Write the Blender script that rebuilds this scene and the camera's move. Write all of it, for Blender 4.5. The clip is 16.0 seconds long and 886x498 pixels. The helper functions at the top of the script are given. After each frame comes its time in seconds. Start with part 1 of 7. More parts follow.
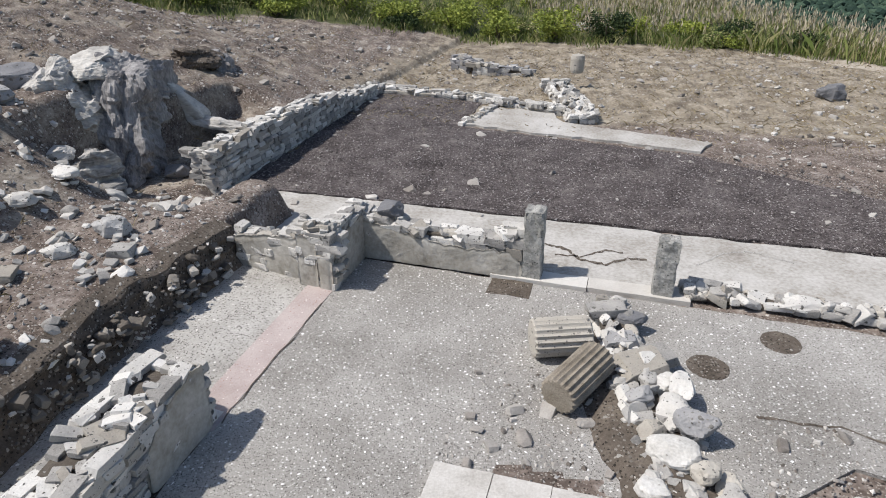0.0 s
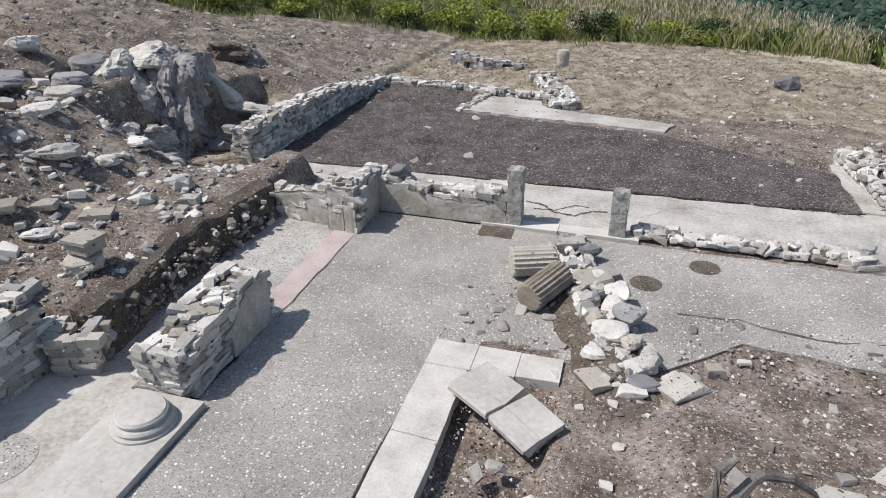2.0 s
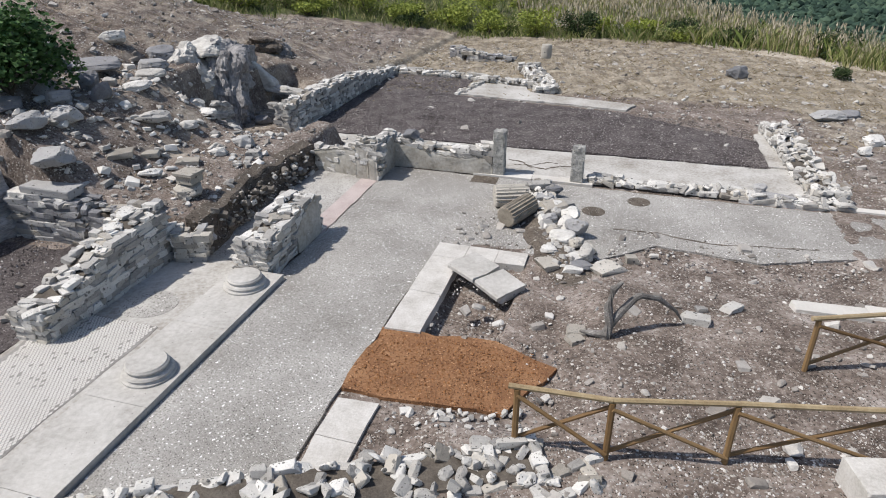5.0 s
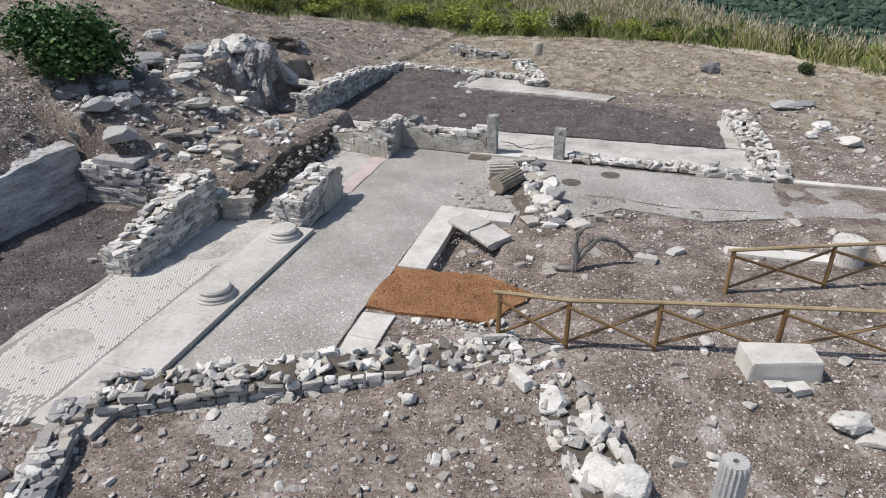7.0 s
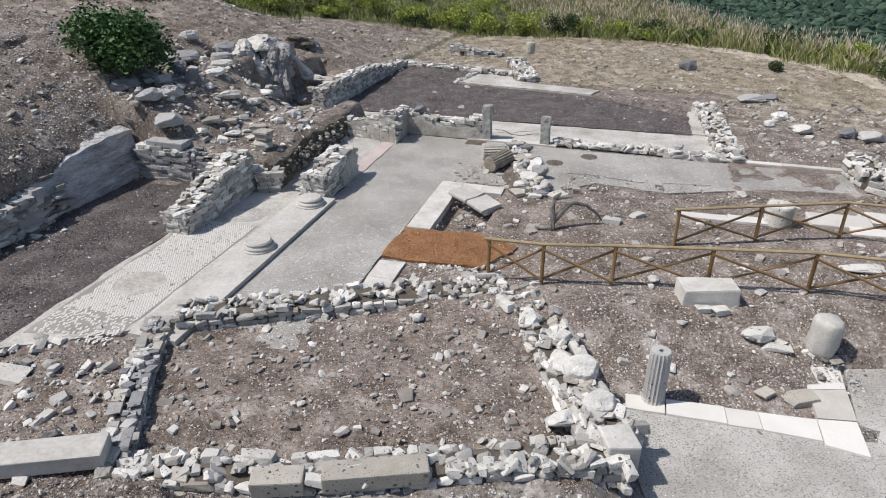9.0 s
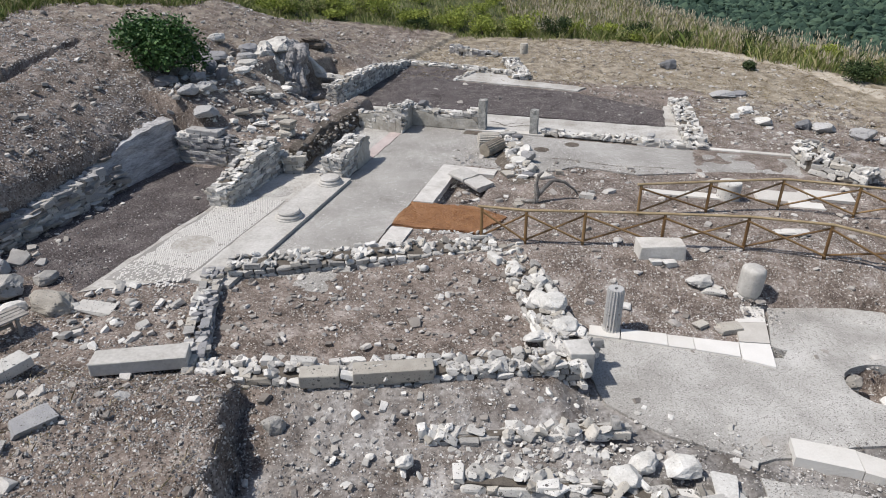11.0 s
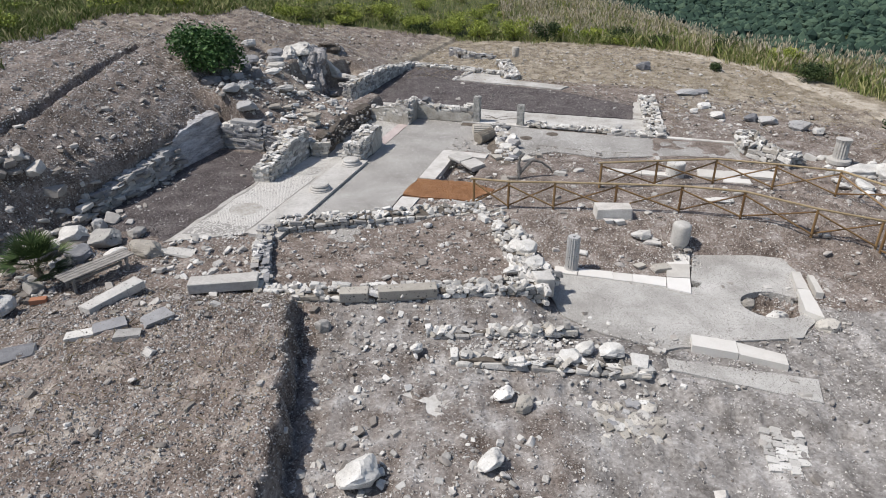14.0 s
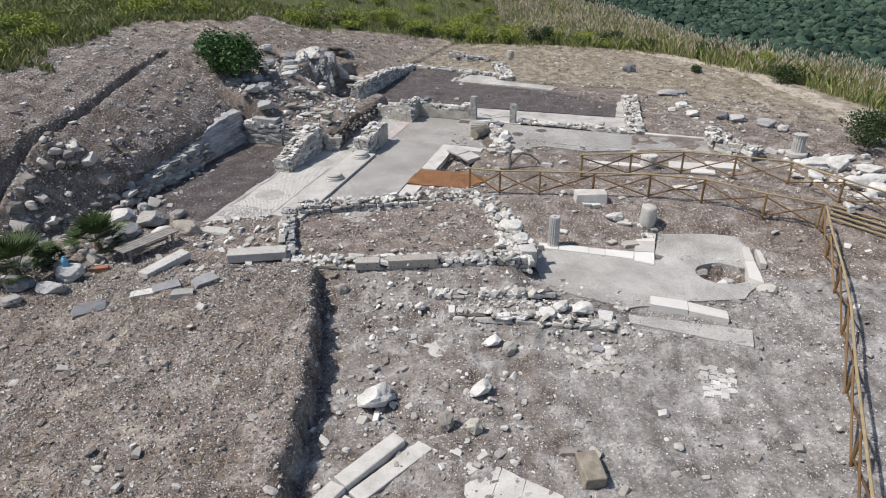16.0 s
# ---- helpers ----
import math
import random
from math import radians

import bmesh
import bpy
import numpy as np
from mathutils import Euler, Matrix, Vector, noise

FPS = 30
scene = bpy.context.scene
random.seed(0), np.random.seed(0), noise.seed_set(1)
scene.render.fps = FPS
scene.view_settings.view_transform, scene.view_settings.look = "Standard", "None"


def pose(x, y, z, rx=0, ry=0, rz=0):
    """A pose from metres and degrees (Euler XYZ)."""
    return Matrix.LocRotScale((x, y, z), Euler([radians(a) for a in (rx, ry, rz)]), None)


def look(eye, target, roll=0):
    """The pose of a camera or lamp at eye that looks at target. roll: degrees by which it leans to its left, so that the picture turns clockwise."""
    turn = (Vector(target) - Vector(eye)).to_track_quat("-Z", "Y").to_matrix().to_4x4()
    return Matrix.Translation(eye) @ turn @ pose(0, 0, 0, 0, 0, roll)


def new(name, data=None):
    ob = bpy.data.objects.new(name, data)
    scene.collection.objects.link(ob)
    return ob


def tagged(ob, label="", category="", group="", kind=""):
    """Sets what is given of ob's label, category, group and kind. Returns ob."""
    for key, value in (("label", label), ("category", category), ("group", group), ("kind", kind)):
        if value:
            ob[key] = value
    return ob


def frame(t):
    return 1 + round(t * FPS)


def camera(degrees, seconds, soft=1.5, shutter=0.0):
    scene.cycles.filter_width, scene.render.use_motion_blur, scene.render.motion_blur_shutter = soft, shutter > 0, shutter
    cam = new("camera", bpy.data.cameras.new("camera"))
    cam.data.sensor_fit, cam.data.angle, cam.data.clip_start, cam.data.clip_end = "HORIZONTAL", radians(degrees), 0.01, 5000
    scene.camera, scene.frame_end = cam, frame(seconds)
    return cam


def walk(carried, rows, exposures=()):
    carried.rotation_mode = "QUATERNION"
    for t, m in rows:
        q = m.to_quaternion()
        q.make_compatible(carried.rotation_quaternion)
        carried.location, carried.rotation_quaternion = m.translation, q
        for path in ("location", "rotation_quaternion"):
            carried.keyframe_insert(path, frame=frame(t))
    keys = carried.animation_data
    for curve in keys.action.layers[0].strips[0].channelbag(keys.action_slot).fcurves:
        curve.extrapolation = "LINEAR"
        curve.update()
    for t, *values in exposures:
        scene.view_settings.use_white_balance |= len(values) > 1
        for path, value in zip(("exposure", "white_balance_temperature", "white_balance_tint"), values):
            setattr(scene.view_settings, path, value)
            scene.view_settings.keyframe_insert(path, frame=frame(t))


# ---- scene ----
import functools

cam = camera(67.4, 16.0, soft=1.0)
TILT = 27.0
ROWS = [
    (0, 0.011, 0.021, 5.822),
    (1, 0.013, -1.512, 6.021),
    (2, 0.011, -3.053, 6.213),
    (3, 0.004, -4.607, 6.406),
    (4, -0.006, -6.173, 6.604),
    (5, -0.019, -7.754, 6.812),
    (6, -0.033, -9.351, 7.034),
    (7, -0.049, -10.963, 7.274),
    (8, -0.065, -12.591, 7.534),
    (9, -0.080, -14.234, 7.816),
    (10, -0.095, -15.890, 8.121),
    (11, -0.107, -17.558, 8.450),
    (12, -0.116, -19.235, 8.802),
    (13, -0.122, -20.917, 9.176),
    (14, -0.123, -22.602, 9.572),
    (15, -0.119, -24.285, 9.986),
    (16, -0.108, -25.962, 10.416),
]
walk(cam, [(t, pose(x, y, z, 90 - TILT, 0, 0)) for t, x, y, z in ROWS])

# ---- light ----
world = bpy.data.worlds.new("sky")
scene.world = world
world.use_nodes = True
wn = world.node_tree
sky = wn.nodes.new("ShaderNodeTexSky")
sky.sky_type, sky.sun_disc = "NISHITA", False
SUN_ELEV, SUN_AZ = radians(56), radians(-98)      # azimuth from +y towards +x
sky.sun_elevation, sky.sun_rotation = SUN_ELEV, SUN_AZ
sky.dust_density, sky.air_density = 1.5, 1.0
wn.links.new(sky.outputs[0], wn.nodes["Background"].inputs[0])
wn.nodes["Background"].inputs[1].default_value = 0.105
sun = new("sun", bpy.data.lights.new("sun", "SUN"))
sun.data.energy, sun.data.angle, sun.data.color = 4.0, radians(1.2), (1.0, 0.948, 0.885)
sd = Vector((math.sin(SUN_AZ) * math.cos(SUN_ELEV), math.cos(SUN_AZ) * math.cos(SUN_ELEV), math.sin(SUN_ELEV)))
sun.matrix_world = look(sd * 50, (0, 0, 0))
scene.view_settings.exposure = 0.12


# ---- materials ----
def material(name, ramp, scale=3.0, fine=40.0, rough=0.9, bump=0.4, vary="", spots=None, metal=0.0, bump_scale=None, stretch=None):
    """Noise at two scales through a colour ramp; vary: 'object' or 'island' shifts the ramp piece by piece; spots: (scale, size, colour, share)."""
    m = bpy.data.materials.new(name)
    m.use_nodes = True
    nt = m.node_tree
    N, L = nt.nodes, nt.links
    b = N["Principled BSDF"]
    b.inputs["Roughness"].default_value, b.inputs["Metallic"].default_value = rough, metal
    b.inputs["Specular IOR Level"].default_value = 0.25
    tc = N.new("ShaderNodeTexCoord")
    geo = N.new("ShaderNodeNewGeometry")
    where = geo.outputs["Position"]
    if stretch:
        vm = N.new("ShaderNodeVectorMath")
        vm.operation = "MULTIPLY"
        L.new(where, vm.inputs[0])
        vm.inputs[1].default_value = stretch
        where = vm.outputs[0]

    def noise_at(s, detail=4.0, rgh=0.6):
        n = N.new("ShaderNodeTexNoise")
        n.inputs["Scale"].default_value, n.inputs["Detail"].default_value, n.inputs["Roughness"].default_value = s, detail, rgh
        L.new(where, n.inputs["Vector"])
        return n

    def calc(op, a, c, d=None):
        n = N.new("ShaderNodeMath")
        n.operation = op
        for k, v in enumerate((a, c, d)):
            if v is None:
                continue
            if isinstance(v, (int, float)):
                n.inputs[k].default_value = v
            else:
                L.new(v, n.inputs[k])
        return n.outputs[0]

    big, small = noise_at(scale), noise_at(fine, 3.0)
    f = calc("ADD", calc("MULTIPLY", big.outputs[0], 0.6), calc("MULTIPLY", small.outputs[0], 0.4))
    f = calc("MULTIPLY_ADD", calc("SUBTRACT", f, 0.5), 2.2, 0.5)
    if vary == "object":
        r = N.new("ShaderNodeObjectInfo").outputs["Random"]
    elif vary == "island":
        r = geo.outputs["Random Per Island"]
    if vary:
        f = calc("ADD", calc("MULTIPLY", f, 0.35), calc("MULTIPLY", r, 0.65))
    cr = N.new("ShaderNodeValToRGB")
    el = cr.color_ramp.elements
    for k, (p, c) in enumerate(ramp):
        e = el[k] if k < 2 else el.new(p)
        e.position, e.color = p, (*c, 1)
    L.new(f, cr.inputs[0])
    col = cr.outputs[0]
    relief = None
    if spots:
        for ss, size, sc, share in spots:
            wn_ = N.new("ShaderNodeTexNoise")
            wn_.inputs["Scale"].default_value, wn_.inputs["Detail"].default_value = ss * 1.7, 1.0
            L.new(where, wn_.inputs["Vector"])
            wv = N.new("ShaderNodeVectorMath")
            wv.operation = "MULTIPLY_ADD"
            L.new(wn_.outputs["Color"], wv.inputs[0])
            wv.inputs[1].default_value = (0.5 / ss,) * 3
            L.new(where, wv.inputs[2])
            v = N.new("ShaderNodeTexVoronoi")
            v.inputs["Scale"].default_value = ss
            L.new(wv.outputs[0], v.inputs["Vector"])
            sep = N.new("ShaderNodeSeparateColor")
            L.new(v.outputs["Color"], sep.inputs[0])
            # each chip has its own size and tone
            own = calc("MULTIPLY", calc("MULTIPLY_ADD", sep.outputs[2], 0.9, 0.55), size)
            here = calc("LESS_THAN", sep.outputs[0], share)
            hit = calc("MULTIPLY", calc("LESS_THAN", v.outputs["Distance"], own), here)
            tone = N.new("ShaderNodeMix")
            tone.data_type = "RGBA"
            L.new(sep.outputs[1], tone.inputs["Factor"])
            tone.inputs["A"].default_value = tuple(c * 0.62 for c in sc) + (1,)
            tone.inputs["B"].default_value = tuple(min(c * 1.28, 0.86) for c in sc) + (1,)
            mx = N.new("ShaderNodeMix")
            mx.data_type = "RGBA"
            L.new(hit, mx.inputs["Factor"])
            L.new(col, mx.inputs["A"])
            L.new(tone.outputs["Result"], mx.inputs["B"])
            col = mx.outputs["Result"]
            dome = calc("MULTIPLY", calc("MAXIMUM", calc("SUBTRACT", 1.0, calc("DIVIDE", v.outputs["Distance"], own)), 0.0), calc("MULTIPLY", here, min(7.0 / ss, 1.0)))
            relief = dome if relief is None else calc("ADD", relief, dome)
    L.new(col, b.inputs["Base Color"])
    bp = N.new("ShaderNodeBump")
    bp.inputs["Strength"].default_value, bp.inputs["Distance"].default_value = bump, 0.03
    rn = noise_at(bump_scale or fine * 0.6, 6.0, 0.65)
    if relief is None:
        L.new(rn.outputs[0], bp.inputs["Height"])
    else:
        L.new(calc("ADD", rn.outputs[0], relief), bp.inputs["Height"])
    L.new(bp.outputs[0], b.inputs["Normal"])
    return m


def two_zone(name, ramp_a, ramp_b, ramp_c, ramp_d, ramp_e, scale, fine):
    """Ground: bare soil, straw where the attribute 'dry' is high, green where 'green' is, crushed stone where 'pale' is, and trodden dust where 'path' is."""
    m = material(name, ramp_a, scale, fine, 0.95, 1.0, "", [(26, 0.36, (0.045, 0.037, 0.031), 0.3), (34, 0.4, (0.30, 0.27, 0.24), 0.3), (19, 0.34, (0.36, 0.335, 0.305), 0.24), (10, 0.24, (0.48, 0.455, 0.42), 0.2)])
    nt = m.node_tree
    N, L = nt.nodes, nt.links
    b = N["Principled BSDF"]
    first = b.inputs["Base Color"].links[0].from_socket
    fac = next(n for n in N if n.bl_idname == "ShaderNodeValToRGB").inputs[0].links[0].from_socket
    for ramp, attr in ((ramp_d, "pale"), (ramp_b, "dry"), (ramp_c, "green"), (ramp_e, "path")):
        cr = N.new("ShaderNodeValToRGB")
        el = cr.color_ramp.elements
        for k, (p, c) in enumerate(ramp):
            e = el[k] if k < 2 else el.new(p)
            e.position, e.color = p, (*c, 1)
        L.new(fac, cr.inputs[0])
        at = N.new("ShaderNodeAttribute")
        at.attribute_name = attr
        nz = N.new("ShaderNodeTexNoise")
        nz.inputs["Scale"].default_value, nz.inputs["Detail"].default_value = 1.3, 6
        g = N.new("ShaderNodeNewGeometry")
        L.new(g.outputs["Position"], nz.inputs["Vector"])
        add = N.new("ShaderNodeMath")
        add.operation = "ADD"
        L.new(at.outputs["Fac"], add.inputs[0])
        L.new(nz.outputs[0], add.inputs[1])
        mr = N.new("ShaderNodeMapRange")
        mr.inputs["From Min"].default_value, mr.inputs["From Max"].default_value = 0.85, 1.25
        L.new(add.outputs[0], mr.inputs["Value"])
        mx = N.new("ShaderNodeMix")
        mx.data_type = "RGBA"
        L.new(mr.outputs[0], mx.inputs["Factor"])
        L.new(first, mx.inputs["A"])
        L.new(cr.outputs[0], mx.inputs["B"])
        first = mx.outputs["Result"]
    L.new(first, b.inputs["Base Color"])
    return m


STONE = [(0.0, (0.14, 0.136, 0.13)), (0.18, (0.27, 0.262, 0.25)), (0.42, (0.44, 0.425, 0.40)), (0.7, (0.60, 0.585, 0.555)), (1.0, (0.80, 0.785, 0.755))]
TANSTONE = [(0.0, (0.17, 0.155, 0.135)), (0.35, (0.35, 0.325, 0.285)), (0.7, (0.48, 0.45, 0.40)), (1.0, (0.64, 0.61, 0.56))]
BLUESTONE = [(0.0, (0.09, 0.095, 0.105)), (0.4, (0.25, 0.25, 0.26)), (0.75, (0.40, 0.395, 0.39)), (1.0, (0.58, 0.57, 0.55))]
LICHEN = [(9, 0.22, (0.15, 0.145, 0.135), 0.35), (30, 0.3, (0.22, 0.21, 0.195), 0.25)]
M_STONE = material("limestone", STONE, 4, 45, 0.9, 0.7, "object", LICHEN)
M_STONE_I = material("limestone_rubble", STONE, 4, 45, 0.9, 0.7, "island")
M_WHITE = material("white_limestone", [(0.0, (0.33, 0.32, 0.30)), (0.4, (0.51, 0.497, 0.47)), (1.0, (0.74, 0.73, 0.705))], 3, 30, 0.9, 0.6, "", [(26, 0.25, (0.42, 0.40, 0.37), 0.2)])
M_DUSTY = material("earth_stained_stone", [(0.0, (0.07, 0.06, 0.05)), (0.5, (0.17, 0.152, 0.132)), (0.85, (0.30, 0.28, 0.25)), (1.0, (0.48, 0.46, 0.43))], 4, 45, 0.92, 0.7, "object")
M_TAN = material("tan_limestone", TANSTONE, 4, 45, 0.9, 0.7, "object", LICHEN)
M_DRUM = material("stained_brown_limestone", [(0.0, (0.11, 0.092, 0.07)), (0.4, (0.23, 0.2, 0.16)), (1.0, (0.40, 0.36, 0.30))], 4, 45, 0.9, 0.7)
M_BLUE = material("blue_grey_limestone", BLUESTONE, 3, 40, 0.9, 0.7, "object", LICHEN)
M_PALEROCK = material("pale_bedrock", [(0.0, (0.22, 0.21, 0.195)), (0.35, (0.42, 0.405, 0.38)), (0.65, (0.56, 0.545, 0.515)), (1.0, (0.72, 0.705, 0.67))], 1.4, 9, 0.95, 1.0, stretch=(1, 1, 4))
M_DARKROCK = material("dark_cut_rock", [(0.0, (0.07, 0.067, 0.07)), (0.35, (0.20, 0.195, 0.198)), (0.65, (0.34, 0.33, 0.327)), (1.0, (0.55, 0.54, 0.53))], 1.6, 10, 0.95, 1.0, stretch=(2.4, 2.4, 0.8))
M_ROCK = material("rock_face", [(0.0, (0.12, 0.118, 0.115)), (0.3, (0.27, 0.262, 0.25)), (0.6, (0.43, 0.415, 0.39)), (1.0, (0.66, 0.635, 0.595))], 1.6, 9, 0.95, 1.0, stretch=(1, 1, 3.5))
M_ROCKCUT = material("rock_cut_plaster", [(0.0, (0.13, 0.127, 0.127)), (0.35, (0.30, 0.293, 0.295)), (0.55, (0.45, 0.443, 0.445)), (1.0, (0.74, 0.73, 0.73))], 1.0, 8, 0.95, 0.9, stretch=(1, 1, 7))
M_RUBBLE = material("dusty_rubble", [(0.0, (0.10, 0.088, 0.078)), (0.35, (0.26, 0.238, 0.216)), (0.65, (0.44, 0.418, 0.39)), (1.0, (0.76, 0.74, 0.71))], 4, 45, 0.92, 0.7, "island")
M_CHIP = material("stone_chips", [(0.0, (0.05, 0.042, 0.036)), (0.3, (0.17, 0.15, 0.132)), (0.6, (0.44, 0.415, 0.385)), (1.0, (0.80, 0.785, 0.76))], 5, 60, 0.95, 0.5, "island")
M_CHIP_W = material("white_stone_chips", [(0.0, (0.06, 0.054, 0.05)), (0.3, (0.24, 0.225, 0.21)), (0.55, (0.48, 0.465, 0.45)), (1.0, (0.80, 0.785, 0.765))], 5, 60, 0.95, 0.5, "island")
M_MARBLE = material("weathered_marble", [(0.0, (0.33, 0.31, 0.28)), (0.45, (0.50, 0.48, 0.45)), (1.0, (0.66, 0.645, 0.62))], 2.2, 30, 0.8, 0.4, "", [(2.3, 0.11, (0.33, 0.31, 0.28), 0.3)])
M_MARBLE_W = material("white_marble_slab", [(0.0, (0.40, 0.375, 0.34)), (0.4, (0.58, 0.56, 0.525)), (1.0, (0.74, 0.725, 0.70))], 2.0, 30, 0.8, 0.4, "object")
M_KERB = material("pale_kerb_stone", [(0.0, (0.26, 0.245, 0.22)), (0.3, (0.38, 0.365, 0.34)), (0.6, (0.47, 0.455, 0.43)), (1.0, (0.58, 0.565, 0.54))], 0.9, 12, 0.85, 0.4, "", [(14, 0.12, (0.28, 0.27, 0.25), 0.2)])
M_PLASTER = material("grey_wall_plaster", [(0.0, (0.20, 0.18, 0.15)), (0.35, (0.35, 0.33, 0.29)), (0.65, (0.45, 0.43, 0.39)), (1.0, (0.58, 0.565, 0.53))], 1.8, 12, 0.9, 0.8)
M_STELE = material("pitted_grey_stone", [(0.0, (0.12, 0.12, 0.115)), (0.35, (0.25, 0.25, 0.235)), (0.6, (0.37, 0.365, 0.345)), (1.0, (0.62, 0.61, 0.58))], 4, 26, 0.9, 1.0, "", [(26, 0.22, (0.06, 0.06, 0.06), 0.3)])
M_PLASTERFLOOR = material("pale_plaster_floor", [(0.0, (0.20, 0.18, 0.155)), (0.3, (0.33, 0.31, 0.28)), (0.6, (0.47, 0.455, 0.43)), (1.0, (0.60, 0.59, 0.57))], 0.75, 14, 0.85, 0.45, "", [(12, 0.12, (0.3, 0.28, 0.25), 0.2)])
M_MOSAIC = material("grey_mosaic", [(0.0, (0.16, 0.15, 0.135)), (0.4, (0.275, 0.263, 0.245)), (0.65, (0.365, 0.352, 0.332)), (1.0, (0.50, 0.487, 0.465))], 0.55, 34, 0.85, 0.35, "",
                    [(46, 0.42, (0.11, 0.104, 0.096), 0.35), (40, 0.4, (0.42, 0.41, 0.39), 0.3), (12, 0.24, (0.74, 0.73, 0.71), 0.6), (20, 0.27, (0.62, 0.61, 0.585), 0.35)])
M_CEMENT = material("grey_cement_floor", [(0.0, (0.20, 0.19, 0.172)), (0.35, (0.33, 0.318, 0.298)), (0.6, (0.44, 0.428, 0.405)), (1.0, (0.58, 0.567, 0.545))], 0.7, 30, 0.9, 0.5, "", [(40, 0.42, (0.17, 0.16, 0.148), 0.3), (17, 0.26, (0.56, 0.55, 0.53), 0.2)])
M_BED = material("grey_mortar_bed", [(0.0, (0.17, 0.162, 0.15)), (0.5, (0.275, 0.263, 0.247)), (1.0, (0.38, 0.368, 0.348))], 0.9, 30, 0.9, 0.5)
M_RED = material("pink_speckled_mortar", [(0.0, (0.33, 0.27, 0.255)), (0.5, (0.44, 0.375, 0.36)), (1.0, (0.53, 0.47, 0.45))], 1.5, 50, 0.85, 0.25, "", [(22, 0.22, (0.62, 0.58, 0.56), 0.3), (30, 0.22, (0.33, 0.2, 0.18), 0.3)])
M_DARK = material("dark_gravel", [(0.0, (0.022, 0.018, 0.018)), (0.3, (0.06, 0.05, 0.05)), (0.6, (0.115, 0.10, 0.098)), (1.0, (0.25, 0.225, 0.215))], 1.2, 15, 0.95, 1.0, "", [(28, 0.42, (0.028, 0.024, 0.024), 0.4), (24, 0.4, (0.19, 0.172, 0.168), 0.35), (16, 0.26, (0.34, 0.32, 0.31), 0.2), (10, 0.17, (0.52, 0.50, 0.49), 0.16)], 0.0, 18)
M_GRAVEL = material("loose_gravel", [(0.0, (0.03, 0.026, 0.026)), (0.5, (0.10, 0.088, 0.086)), (0.75, (0.24, 0.22, 0.215)), (1.0, (0.68, 0.66, 0.65))], 5, 60, 0.95, 0.4, "island")
M_CLOD = material("orange_clods", [(0.0, (0.13, 0.055, 0.024)), (0.5, (0.30, 0.14, 0.058)), (1.0, (0.45, 0.24, 0.11))], 5, 60, 0.95, 0.4, "island")
M_ORANGE = material("orange_pozzolana", [(0.0, (0.12, 0.058, 0.03)), (0.5, (0.245, 0.125, 0.062)), (1.0, (0.37, 0.21, 0.11))], 1.6, 32, 0.95, 1.0, "", [(36, 0.4, (0.14, 0.066, 0.034), 0.35), (30, 0.36, (0.36, 0.21, 0.115), 0.3)])
M_EARTH = material("bare_earth", [(0.0, (0.055, 0.045, 0.036)), (0.5, (0.12, 0.10, 0.082)), (1.0, (0.215, 0.185, 0.155))], 2.2, 26, 0.95, 1.0, "", [(28, 0.4, (0.04, 0.034, 0.028), 0.3), (24, 0.36, (0.24, 0.22, 0.195), 0.3), (10, 0.22, (0.40, 0.38, 0.35), 0.2)])
M_CORE = material("wall_core_earth", [(0.0, (0.05, 0.042, 0.035)), (0.5, (0.11, 0.095, 0.08)), (1.0, (0.18, 0.16, 0.135))], 4, 30, 0.95, 0.8)
M_WOOD = material("brown_stained_timber", [(0.0, (0.10, 0.055, 0.024)), (0.5, (0.19, 0.115, 0.052)), (1.0, (0.30, 0.20, 0.10))], 3, 40, 0.6, 0.3, "object")
M_RAIL = material("sun_bleached_handrail", [(0.0, (0.20, 0.145, 0.08)), (0.5, (0.33, 0.255, 0.15)), (1.0, (0.46, 0.38, 0.25))], 3, 40, 0.6, 0.3)
M_GREYWOOD = material("weathered_grey_wood", [(0.0, (0.13, 0.12, 0.11)), (0.5, (0.26, 0.245, 0.225)), (1.0, (0.38, 0.36, 0.335))], 5, 50, 0.85, 0.5)
M_DEADWOOD = material("dead_grey_wood", [(0.0, (0.05, 0.045, 0.042)), (0.5, (0.17, 0.16, 0.15)), (1.0, (0.46, 0.45, 0.43))], 5, 50, 0.85, 0.6)
M_LEAF = material("fig_leaves", [(0.0, (0.014, 0.036, 0.010)), (0.5, (0.05, 0.115, 0.032)), (1.0, (0.14, 0.235, 0.08))], 2, 20, 0.5, 0.1, "island")
M_SHRUB = material("shrub_leaves", [(0.0, (0.07, 0.10, 0.02)), (0.5, (0.22, 0.27, 0.05)), (1.0, (0.42, 0.44, 0.09))], 0.6, 8, 0.7, 0.1, "island")
M_SHRUB_D = material("dark_shrub_leaves", [(0.0, (0.012, 0.022, 0.008)), (0.5, (0.035, 0.06, 0.02)), (1.0, (0.08, 0.11, 0.04))], 0.6, 8, 0.7, 0.1, "island")
M_PALM = material("fan_palm_leaves", [(0.0, (0.018, 0.035, 0.01)), (0.5, (0.05, 0.085, 0.026)), (1.0, (0.12, 0.155, 0.06))], 2, 20, 0.6, 0.1, "island")
M_BARK = material("bark", [(0.0, (0.05, 0.04, 0.03)), (1.0, (0.16, 0.13, 0.10))], 8, 50, 0.9, 0.6)
